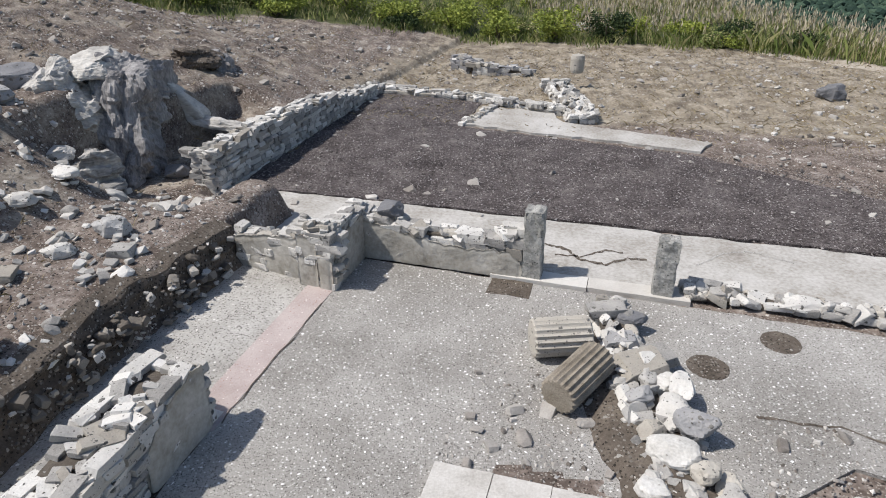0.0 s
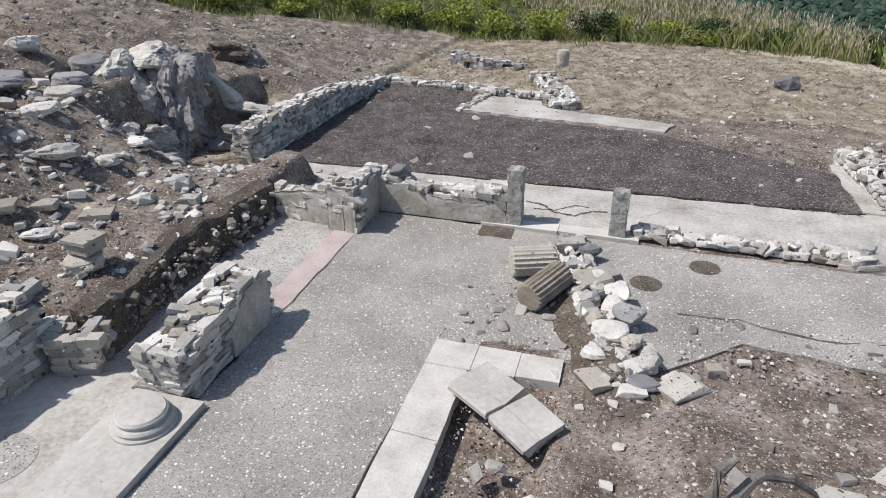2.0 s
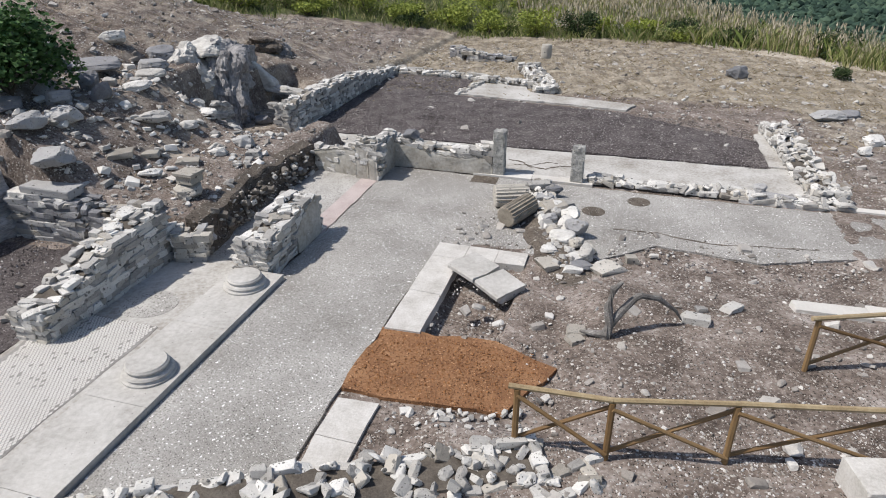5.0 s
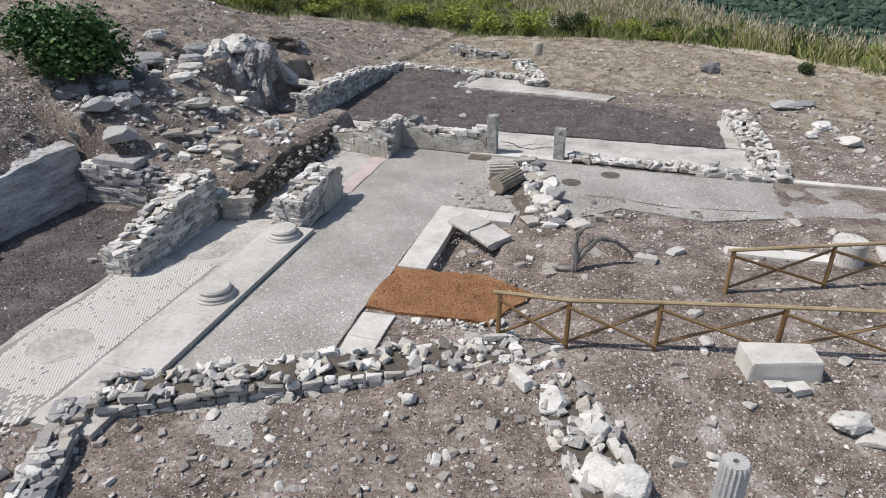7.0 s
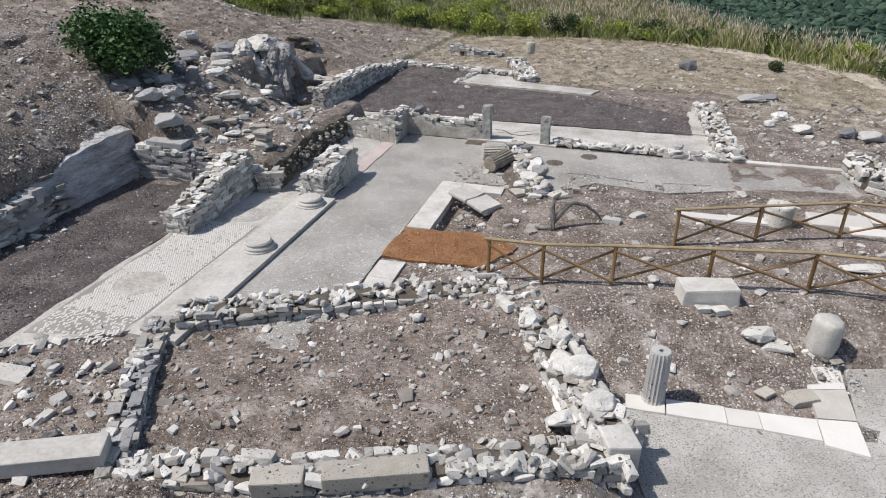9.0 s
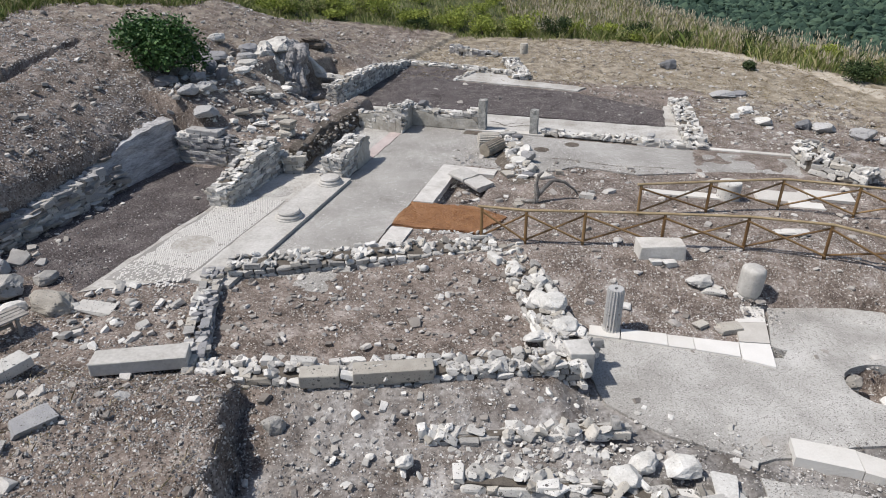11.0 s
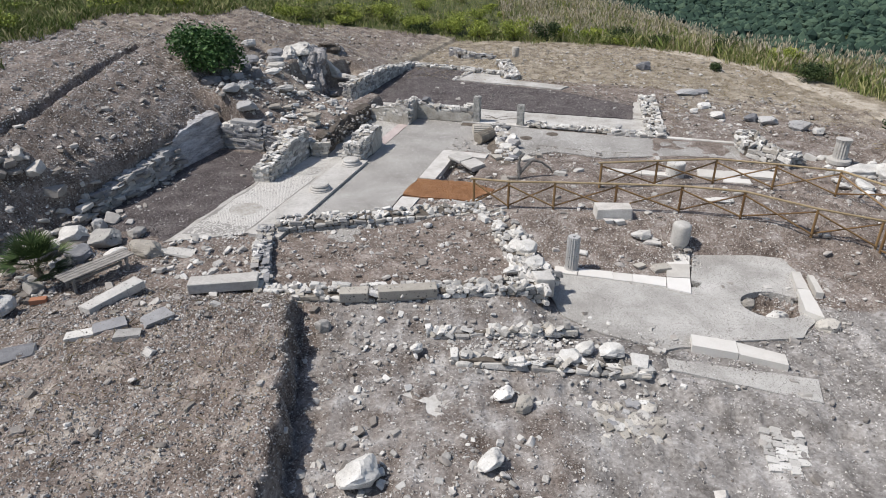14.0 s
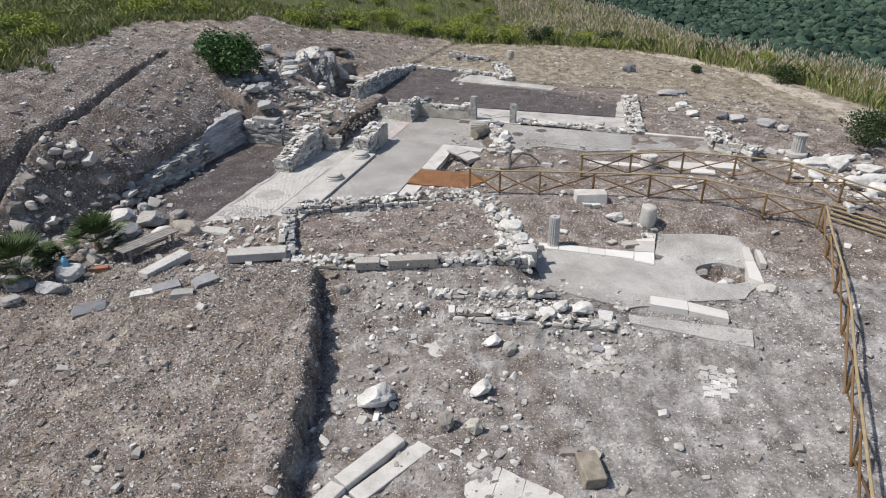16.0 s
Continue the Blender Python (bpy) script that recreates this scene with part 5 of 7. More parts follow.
# boulders and steps of the front room
for x, y, l, w, h, ang, tg, lab in ((-1.82, -12.9, 0.82, 0.72, 0.55, 20, "grey", "large white rounded boulder in the front room"), (0.85, -12.45, 0.6, 0.42, 0.32, 40, "grey", "angular white rock in the front room"), (-0.02, -13.8, 0.36, 0.4, 0.42, 0, "tan", "brown upright rock in the front room"), (0.6, -13.85, 0.44, 0.4, 0.32, 30, "tan", "brown rounded rock in the front room"),
                                    (2.75, -14.55, 0.4, 0.2, 0.16, 0, "tan", "flat buff stone by the block"), (3.35, -14.6, 0.35, 0.3, 0.2, 60, "tan", "flat buff stone by the block"), (-3.3, -7.9, 0.45, 0.35, 0.3, 10, "grey", "pale stone beside the earth cut"), (1.3, -10.25, 0.5, 0.4, 0.25, 30, "grey", "rough pale stone in the front room"), (1.75, -10.6, 0.4, 0.35, 0.3, 70, "tan", "brownish stone in the front room"),
                                    (4.1, -8.9, 0.62, 0.5, 0.3, 4, "grey", "squared white block on the low wall"), (3.5, -8.75, 0.5, 0.4, 0.25, 30, "grey", "white stone on the low wall"), (4.75, -9.3, 0.4, 0.6, 0.16, -15, "grey", "flat white slab by the low wall"), (3.1, -9.1, 0.6, 0.45, 0.25, 10, "grey", "rough white stone on the low wall"), (-0.8, -8.7, 0.3, 0.3, 0.25, 0, "grey", "white stone at the wall's end")):
    loose_stone(x, y, l, w, h, ang, tg, lab, gz(x, y) if y > -8.6 or y < -9.6 else -0.42, name="boulder" if h > 0.4 else "loose_stone", group="loose stones of the front room")
for k, (a, b, w, z) in enumerate((((-2.3, -15.65), (-1.1, -14.27), 0.4, -0.38), ((-1.95, -15.95), (-0.5, -14.4), 0.42, -0.5), ((-3.6, -17.6), (-2.32, -15.68), 0.4, -0.38), ((-3.3, -17.9), (-1.98, -15.98), 0.42, -0.5))):
    L_ = math.dist(a, b)
    ob = part("step_block", box_bm(L_ - 0.02, w, 0.4, 0.03, 0.015, k), M_MARBLE)
    place(ob, (a[0] + b[0]) / 2, (a[1] + b[1]) / 2, z - 0.4, math.degrees(math.atan2(b[1] - a[1], b[0] - a[0])))
    tagged(ob, "long pale worn step block at the paved entrance", "step", "entrance steps")
fan = ((-0.3, -14.8), (0.35, -14.85), (1.2, -15.05), (1.7, -15.4), (2.45, -15.85))
for k, (a, b) in enumerate(zip(fan, fan[1:])):
    c0 = (a[0] - 0.55, a[1] - 1.5)
    c1 = (b[0] - 0.5, b[1] - 1.5)
    tagged(part("paving_slab", slab_bm([(a[0] + 0.01, a[1]), (b[0] - 0.01, b[1]), (c1[0] - 0.01, c1[1]), (c0[0] + 0.01, c0[1])], -0.9, -0.585 + 0.005 * (k % 2), 0.015, k), M_MARBLE), "pale marble flagstone of the entrance paving", "paving slab", "flagstones of the entrance")
    tagged(part("paving_slab", slab_bm([(c0[0] + 0.01, c0[1] - 0.02), (c1[0] - 0.01, c1[1] - 0.02), (c1[0] - 0.6, c1[1] - 1.6), (c0[0] - 0.58, c0[1] - 1.6)], -0.9, -0.587 + 0.005 * (k % 2), 0.015, k + 9), M_MARBLE), "pale marble flagstone of the entrance paving", "paving slab", "flagstones of the entrance")
tagged(place(part("dressed_block", box_bm(0.5, 0.8, 0.34, 0.04, 0.03, 8), M_DRUM), 3.12, -15.2, -0.66, 8), "buff dressed block lying in the front room", "stone block")
# long blocks on the enclosure walls
for x, y, l, w, h, ang, z, mat, lab in ((-6.2, -6.62, 1.85, 0.5, 0.3, 8, 0.22, M_KERB, "long dressed grey block at the enclosure corner"), (-2.55, -6.95, 0.8, 0.35, 0.3, 3, 0.05, M_TAN, "dressed buff block on the enclosure wall"), (-1.1, -6.8, 1.6, 0.42, 0.28, 6, 0.08, M_TAN, "long dressed buff block with a cut notch"), (2.72, -6.2, 0.54, 0.54, 0.6, 6, -0.2, M_KERB, "squared grey block at the enclosure corner")):
    ob = part("dressed_block", box_bm(l, w, h, 0.03, 0.015, int(l * 10)), mat)
    tagged(place(ob, x, y, z, ang), lab, "stone block", "dressed blocks of the enclosure")
for x, y, l, w, h, ang in ((2.45, -4.4, 0.55, 0.5, 0.45, 20), (2.15, -4.1, 0.55, 0.5, 0.35, 60), (2.3, -3.2, 0.4, 0.36, 0.25, 0), (1.75, -2.5, 0.55, 0.4, 0.2, 70), (2.6, -5.3, 0.5, 0.45, 0.35, 40), (1.9, -5.6, 0.5, 0.35, 0.25, 10), (-5.9, -4.0, 0.4, 0.36, 0.3, 20), (-0.6, -2.4, 0.25, 0.22, 0.18, 0), (1.25, -2.0, 0.45, 0.2, 0.16, 120)):
    loose_stone(x, y, l, w, h, ang, "grey", "rounded white stone on the enclosure wall", 0.14 if x > 1.5 else None, name="tumbled_stone", group="white stones of the enclosure")


# ---- bench and things at the foot of the hill ----
bx, by, bang = -10.15, -5.75, 55.0
bench = empty("picnic_bench", pose(bx, by, gz(bx, by), 0, 0, bang), "weathered grey slatted wooden bench", "bench")
for k in range(4):
    part("slat", box_bm(2.1, 0.13, 0.035, 0.006, 0.003, k, (0, -0.24 + 0.15 * k, 0.46)), M_GREYWOOD, bench)
for sx in (-0.8, 0.8):
    part("crossbar", box_bm(0.07, 0.6, 0.06, 0.008, 0, 0, (sx, -0.02, 0.4)), M_GREYWOOD, bench)
    for sy in (-0.22, 0.2):
        part("leg", box_bm(0.07, 0.07, 0.42, 0.008, 0, 0, (sx, sy, 0.0)), M_GREYWOOD, bench)
part("stretcher", box_bm(1.55, 0.05, 0.07, 0.008, 0, 0, (0, 0, 0.2)), M_GREYWOOD, bench)
mb = part("marble_block", box_bm(1.75, 0.42, 0.26, 0.025, 0.02, 9), M_STONE)
tagged(place(mb, -8.98, -7.3, gz(-8.98, -7.3) - 0.02, 62), "long white marble block lying beside the bench", "stone block")
for x, y, l, w, h, ang, tg, lab in ((-12.0, -3.3, 0.9, 0.7, 0.55, 20, "grey", "white rounded rock heaped by the bench"), (-10.9, -3.5, 1.0, 0.8, 0.5, 10, "grey", "large pale block heaped by the bench"), (-9.45, -4.0, 1.3, 0.75, 0.42, -25, "tan", "carved tan block with a pitted rosette"), (-10.2, -2.8, 0.6, 0.5, 0.3, 40, "grey", "pale stone heaped by the bench"), (-11.7, -2.3, 0.5, 0.5, 0.4, 0, "blue", "grey rock heaped by the bench"),
                                    (-8.4, -4.1, 1.0, 0.5, 0.1, -15, "grey", "flat pale slab by the mosaic's edge"), (-11.3, -4.4, 0.8, 0.6, 0.4, 60, "blue", "dark grey rock behind the bench"), (-12.4, -4.3, 0.7, 0.6, 0.5, 30, "blue", "dark grey rock behind the bench"), (-10.3, -4.3, 0.7, 0.35, 0.25, 35, "grey", "white squared stone behind the bench"),
                                    (-11.9, -7.6, 0.75, 0.6, 0.5, 20, "blue", "blue-grey rock with a bottle on it"), (-13.2, -8.2, 1.0, 0.6, 0.4, -10, "blue", "flat grey rock in the border"), (-12.1, -8.4, 0.8, 0.5, 0.35, 15, "blue", "flat grey rock in the border"), (-12.9, -9.1, 0.6, 0.5, 0.3, 0, "grey", "grey rock in the border"), (-10.2, -9.8, 0.95, 0.6, 0.14, 25, "blue", "flat bluish slab lying on soil"), (-8.3, -8.9, 0.8, 0.5, 0.12, 30, "blue", "flat bluish slab lying on soil"), (-7.7, -9.3, 0.6, 0.4, 0.14, 10, "grey", "flat pale stone on the spoil bank"), (-8.9, -9.2, 0.7, 0.35, 0.1, 20, "grey", "flat pale stone on the spoil bank"), (-7.3, -8.6, 0.7, 0.55, 0.16, 40, "blue", "flat dark slab on the spoil bank")):
    loose_stone(x, y, l, w, h, ang, tg, lab, None, group="stones by the bench")
bk = empty("brick", pose(-11.15, -7.1, gz(-11.15, -7.1), 0, 0, 15), "single terracotta brick lying on the soil", "brick")
part("brick_body", box_bm(0.42, 0.22, 0.14, 0.01, 0.004, 2), M_BRICK, bk)
bt = empty("plastic_bottle", pose(-12.0, -7.55, gz(-12, -7.55) + 0.42), "light blue plastic bottle standing on a rock", "bottle")
part("bottle_body", turned_bm([(0.09, 0.0), (0.1, 0.02), (0.1, 0.22), (0.06, 0.29), (0.03, 0.31)], 16), M_BLUEP, bt)
part("cap", turned_bm([(0.035, 0.31), (0.035, 0.35), (0.01, 0.352)], 12), M_BLUEP, bt)

# ---- terrace stones and rock outcrop ----
terr = ((-5.95, 6.75, 0.62, 0.5, 0.34, 10, "tan"), (-5.65, 10.3, 0.6, 0.5, 0.3, 20, "blue"), (-7.9, 9.9, 0.85, 0.6, 0.35, 10, "grey"), (-9.05, 9.8, 0.5, 0.4, 0.5, 60, "blue"), (-9.9, 10.9, 0.7, 0.5, 0.5, 100, "blue"), (-10.3, 12.2, 1.6, 0.9, 0.4, 10, "blue"), (-9.0, 13.2, 1.0, 0.7, 0.4, -10, "blue"), (-10.6, 14.2, 0.8, 0.6, 0.4, 20, "grey"), (-8.7, 12.2, 0.8, 0.5, 0.3, 15, "grey"), (-9.2, 8.2, 0.75, 0.6, 0.4, 30, "blue"),
        (-11.6, 11.6, 0.9, 0.7, 0.4, 0, "grey"), (-8.6, 11.0, 0.7, 0.45, 0.25, 50, "grey"), (-7.2, 10.5, 0.55, 0.4, 0.2, 10, "grey"), (-7.0, 11.6, 0.6, 0.4, 0.2, -20, "grey"), (-8.8, 6.6, 0.9, 0.7, 0.4, 20, "blue"), (-9.7, 7.3, 1.0, 0.6, 0.35, 80, "blue"), (-7.2, 7.6, 0.5, 0.4, 0.2, 0, "grey"), (-6.6, 8.6, 0.6, 0.4, 0.12, 10, "tan"), (-7.5, 8.5, 0.45, 0.35, 0.12, 10, "tan"), (-6.5, 7.6, 0.5, 0.35, 0.1, 60, "tan"), (-8.0, 7.9, 0.6, 0.5, 0.14, 30, "tan"),
        (-9.9, 9.2, 0.6, 0.5, 0.4, 10, "blue"), (-10.6, 9.9, 0.8, 0.5, 0.4, 140, "blue"), (-7.9, 13.0, 0.8, 0.5, 0.3, 0, "grey"), (-6.9, 12.9, 0.7, 0.5, 0.25, 20, "grey"), (-9.2, 14.6, 0.9, 0.7, 0.5, 40, "blue"), (-5.6, 12.4, 0.6, 0.3, 0.14, 15, "grey"), (-11.3, 10.4, 0.5, 0.4, 0.3, 0, "grey"), (-5.2, 9.6, 0.4, 0.3, 0.16, 0, "grey"), (-6.1, 9.4, 0.5, 0.35, 0.2, 30, "grey"), (-10.8, 8.4, 0.9, 0.6, 0.35, 10, "blue"))
for x, y, l, w, h, ang, tg in terr:
    loose_stone(x, y, l, w, h, ang, tg, {"grey": "angular pale limestone block on the stony terrace", "blue": "blue-grey limestone block on the stony terrace", "tan": "flat buff stone on the stony terrace"}[tg], None, group="stone blocks of the terrace")
sl = part("capstone", box_bm(1.35, 0.7, 0.22, 0.04, 0.02, 5), M_BLUE)
tagged(place(sl, *hw(-5.9, 1.05), 1.08, -14), "large flat grey capstone on the stacked wall", "stone block")
cap_ = part("moulded_block", turned_bm([(0.3, 0), (0.3, 0.16), (0.36, 0.2), (0.36, 0.26), (0.05, 0.27)], 4), M_TAN)
tagged(place(cap_, -5.95, 6.85, 1.15, 25), "small moulded tan capital block on a flat stone", "stone block")
rubble_wall("stacked_pier", "stack of flat bluish stones under the capstone", [hw(-7.0, 0.95), hw(-5.1, 0.95)], 0.6, 0.0, (1.12, 1.08, 1.02), "blue", 41, size=0.42, course=0.13, ragged=0.03)
rubble_wall("terrace_edge", "rough edging of grey stones along the terrace", [hw(-5.05, 0.95), hw(-3.4, 0.95)], 0.5, 0.0, (0.95, 0.9, 1.0), "blue", 42, size=0.36, course=0.13)


def crag(name, label, x, y, z, size, ang=0.0, seed=1, mat=M_ROCK, tilt=(0, 0), bed=5.0, rough=0.16, upright=0.0, cuts=26, taper=0.2):
    """A mass of bedrock: a block with split faces, ledges where its beds break off, and upright fissures."""
    rnd = random.Random(seed)
    bm = bmesh.new()
    bmesh.ops.create_cube(bm, size=1)
    bmesh.ops.subdivide_edges(bm, edges=bm.edges[:], cuts=cuts, use_grid_fill=True)
    off = Vector((seed * 5.1, seed * 2.3, seed * 0.7))
    S = Vector(size)
    planes = [(Vector((rnd.gauss(0, 1), rnd.gauss(0, 1), abs(rnd.gauss(0.2, 0.5)))).normalized(), rnd.uniform(0.4, 0.5)) for _ in range(9)]
    for v in bm.verts:
        p = v.co.copy()
        p *= (abs(p.x) ** 7 + abs(p.y) ** 7 + abs(p.z) ** 7) ** (-1 / 7) * 0.5
        for n, d in planes:
            k = p.dot(n) - d
            if k > 0:
                p -= n * k
        out = Vector((p.x, p.y, p.z * 0.4)).normalized()
        k = 1 - taper * (p.z + 0.5)
        q = Vector((p.x * S.x * k, p.y * S.y * k, p.z * S.z))
        layer = math.floor(q.z * bed + 1.1 * noise.noise(q * 0.8 + off))
        w = rough * (0.7 * noise.noise(q * 1.1 + off) + 0.42 * noise.noise(q * 3.0 + off) + 0.3 * noise.noise(q * 7.5 + off) + 0.16 * noise.noise(q * 15 + off))
        w += rough * 1.15 * (1 - 0.7 * upright) * noise.noise(Vector((q.x * 0.9, q.y * 0.9, layer * 2.9)) + off)
        w -= rough * 1.3 * upright * max(0, 0.55 - 2.2 * abs(noise.noise(Vector((q.x * 1.6, q.y * 1.6, q.z * 0.35)) + off)))
        v.co = q + out * w + Vector((0, 0, 0.35 * rough * noise.noise(Vector((q.x * 2.2, q.y * 2.2, layer)) + off)))
    ob = part(name, bm, mat)
    ob.matrix_world = pose(x, y, z, tilt[0], tilt[1], ang)
    return tagged(ob, label, "rock", kind="structure")


crag("pit_rock_face", "dark fissured rock face cut down into the pit", -7.65, 16.1, 1.15, (1.8, 4.6, 3.1), 6, 3, M_DARKROCK, (0, 6), 3.5, 0.3, 0.8, 34, 0.22)
crag("rock_outcrop", "pale sloping bedrock ledge above the pit", -8.65, 15.2, 2.05, (1.6, 2.6, 1.7), 14, 5, M_PALEROCK, (0, -16), 5.0, 0.22)
crag("rock_ledge", "pale layered ledge on top of the outcrop", -8.0, 15.7, 2.72, (1.2, 1.9, 0.42), 20, 7, M_PALEROCK, (4, -4), 8.0, 0.12)
crag("rock_outcrop_low", "rounded layered grey boulder at the pit's edge", -7.3, 13.15, 0.7, (1.25, 1.2, 1.5), 20, 9, M_ROCK, (0, 4), 4.5, 0.2)
crag("rock_outcrop_edge", "low blue-grey bedrock beside the boulder", -8.7, 13.5, 1.0, (1.3, 1.0, 0.9), 12, 11, M_ROCK, (0, 0), 5.0, 0.18)
crag("rock_outcrop_rear", "rough grey rock wall behind the pit", -7.0, 20.4, 1.0, (2.3, 1.5, 2.1), 14, 13, M_DARKROCK, (0, 0), 3.0, 0.24, 0.6)
crag("rock_rear_cap", "grass-tufted crumbling top of the rear rock", -7.4, 20.0, 1.95, (1.9, 1.4, 0.5), 14, 15, M_EARTH, (0, 0), 5.0, 0.2)
crag("leaning_slab", "pale slab of rock leaning across the pit", -7.0, 17.5, 1.45, (0.5, 0.6, 1.75), 0, 17, M_PALEROCK, (-6, -42), 2.0, 0.07, 0.0, 14, 0.1)
crag("lintel_slab", "pale slab bridging the pit to the court wall", -5.85, 17.2, 0.82, (1.5, 0.5, 0.24), -10, 19, M_PALEROCK, (0, 7), 6.0, 0.06, 0.0, 14, 0.05)
loose_stone(*hw(-5.7, 9.9), 0.6, 0.4, 0.3, 20, "blue", "pale stone lying on the pit floor", None, name="pit_stone", group="stones of the pit")

bankset = empty("bank_stones", pose(*hw(-2.3, 4), 0.3), "stones sticking out of the cut earth bank", "stones", kind="structure")
rnd = random.Random(77)
mats = []
for k in range(190):
    v = rnd.uniform(1.1, 6.8)
    z = rnd.uniform(0.02, 0.74)
    l = 0.06 * 5 ** (rnd.random() ** 2)
    mats.append(Matrix.LocRotScale((*hw(-2.22 - 0.22 * z + rnd.uniform(-0.05, 0.06), v), z), Euler((rnd.gauss(0, 0.3), rnd.gauss(0, 0.3), rnd.uniform(0, 6.3))), (l, l * 0.7, l * rnd.uniform(0.35, 0.6))))
stone_pieces(mats, bankset, "dusty", rnd)

# far and eastern stones
rubble_wall("far_ruined_corner", "low ruined corner of dark stones on dry ground", [(0.6, 28.6), (1.2, 27.6), (3.4, 27.0)], 0.7, None, (0.55, 0.42, 0.25), "blue", 61, size=0.42, course=0.15, ragged=0.12)
for x, y, l, w, h, ang, tg, lab in ((13.4, 22.9, 1.0, 0.7, 0.6, 10, "blue", "dark grey block standing alone on dry grass"), (14.1, 16.2, 1.3, 0.8, 0.3, 10, "blue", "flat bluish slab on the dry slope"), (15.1, 16.6, 0.9, 0.6, 0.25, 30, "blue", "flat bluish slab on the dry slope"),
                                    (14.2, 11.3, 0.8, 0.5, 0.35, 10, "grey", "grey block of the eastern rubble"), (15.7, 10.9, 0.9, 0.6, 0.4, 40, "blue", "grey block of the eastern rubble"), (16.5, 10.5, 1.0, 0.6, 0.4, 0, "blue", "grey block of the eastern rubble"), (14.2, 13.3, 0.8, 0.5, 0.3, 20, "grey", "grey block of the eastern rubble"), (13.2, 12.2, 0.6, 0.4, 0.25, 60, "grey", "grey block of the eastern rubble"), (17.6, 9.6, 0.9, 0.7, 0.5, 10, "blue", "grey block of the eastern rubble"), (18.2, 8.9, 0.7, 0.5, 0.35, 50, "grey", "grey block of the eastern rubble"),
                                    (17.3, 3.2, 1.7, 0.6, 0.45, 12, "grey", "fallen white column piece by the far column"), (17.9, 2.8, 0.7, 0.7, 0.7, 0, "grey", "upright white stone by the far column"), (19.2, 4.3, 0.7, 0.4, 0.25, 10, "grey", "white stone by the far column"), (17.4, 0.6, 1.2, 0.7, 0.5, -10, "grey", "white block in the far heap"), (18.6, 1.1, 1.2, 0.8, 0.5, 30, "grey", "white block in the far heap"), (18.2, -0.3, 1.1, 0.8, 0.5, -20, "grey", "white block in the far heap"), (16.9, -1.2, 1.0, 0.6, 0.4, 10, "grey", "white block in the far heap"), (19.6, 0.0, 1.2, 0.8, 0.5, 40, "grey", "white block in the far heap"), (19.3, 2.6, 1.0, 0.6, 0.4, 0, "grey", "white block in the far heap"), (16.3, 1.6, 0.9, 0.6, 0.35, 70, "grey", "white block in the far heap"), (20.4, 1.4, 1.1, 0.7, 0.4, 15, "grey", "white block in the far heap")):
    loose_stone(x, y, l, w, h, ang, tg, lab, None, group="blocks of the eastern slope")
for x, y, l, w in ((7.2, 2.75, 1.3, 0.4), (8.5, 2.6, 1.2, 0.45), (11.0, 2.65, 1.6, 0.9), (12.6, 2.7, 1.4, 0.8), (11.4, 1.8, 1.0, 0.5)):
    tagged(place(part("paving_slab", box_bm(l, w, 0.12, 0.02, 0.02, int(x * 5)), M_MARBLE_W), x, y, gz(x, y) - 0.02, -14), "white marble slab beyond the second fence", "paving slab", "marble slabs beyond the fence")

# dead branch
db = empty("dead_branch", pose(2.8, 1.85, gz(2.8, 1.85)), "bare grey dead branch lying on dark soil", "branch")
part("limb", tube_bm([(0, 0, -0.05), (0.06, 0.03, 0.25), (0.02, 0.12, 0.55), (0.1, 0.2, 0.85), (0.25, 0.22, 0.98)], [0.1, 0.08, 0.075, 0.07, 0.03]), M_DEADWOOD, db)
part("limb", tube_bm([(0.04, 0.02, 0.2), (0.26, 0.15, 0.42), (0.5, 0.26, 0.62), (0.62, 0.3, 0.66), (0.95, 0.33, 0.58), (1.3, 0.38, 0.3), (1.45, 0.42, 0.08)], [0.075, 0.07, 0.062, 0.058, 0.05, 0.03, 0.015]), M_DEADWOOD, db)
part("root", tube_bm([(0.02, 0, 0.05), (-0.25, 0.1, 0.03), (-0.4, 0.2, 0.0)], [0.09, 0.05, 0.02]), M_DEADWOOD, db)


# stones of the tumbled corridor wall
def mound(name, label, line, width, height, seed):
    """A low heap of soil along x, y points."""
    V, F, n, m = [], [], 26, 9
    for i in range(n + 1):
        f = i / n * (len(line) - 1)
        k = min(int(f), len(line) - 2)
        a, b = line[k], line[k + 1]
        d = math.dist(a, b)
        x, y = a[0] + (b[0] - a[0]) * (f - k), a[1] + (b[1] - a[1]) * (f - k)
        tx, ty = (b[0] - a[0]) / d, (b[1] - a[1]) / d
        for j in range(m + 1):
            q = 2 * j / m - 1
            w = width / 2 * q * (1 + 0.25 * noise.noise(Vector((i * 0.3, seed, 0 if q < 0 else 9))))
            z = height * (1 - q * q) * (0.8 + 0.5 * noise.noise(Vector((i * 0.4, j * 0.7, seed)))) * min(1, 4 * min(i, n - i) / n + 0.05)
            V.append((x - ty * w, y + tx * w, -0.03 + max(z, 0) + 0.05 * (1 - abs(q))))
    for i in range(n):
        for j in range(m):
            a = i * (m + 1) + j
            F.append((a, a + 1, a + m + 2, a + m + 1))
    return tagged(link(name, V, F, M_EARTH), label, "soil", kind="structure")


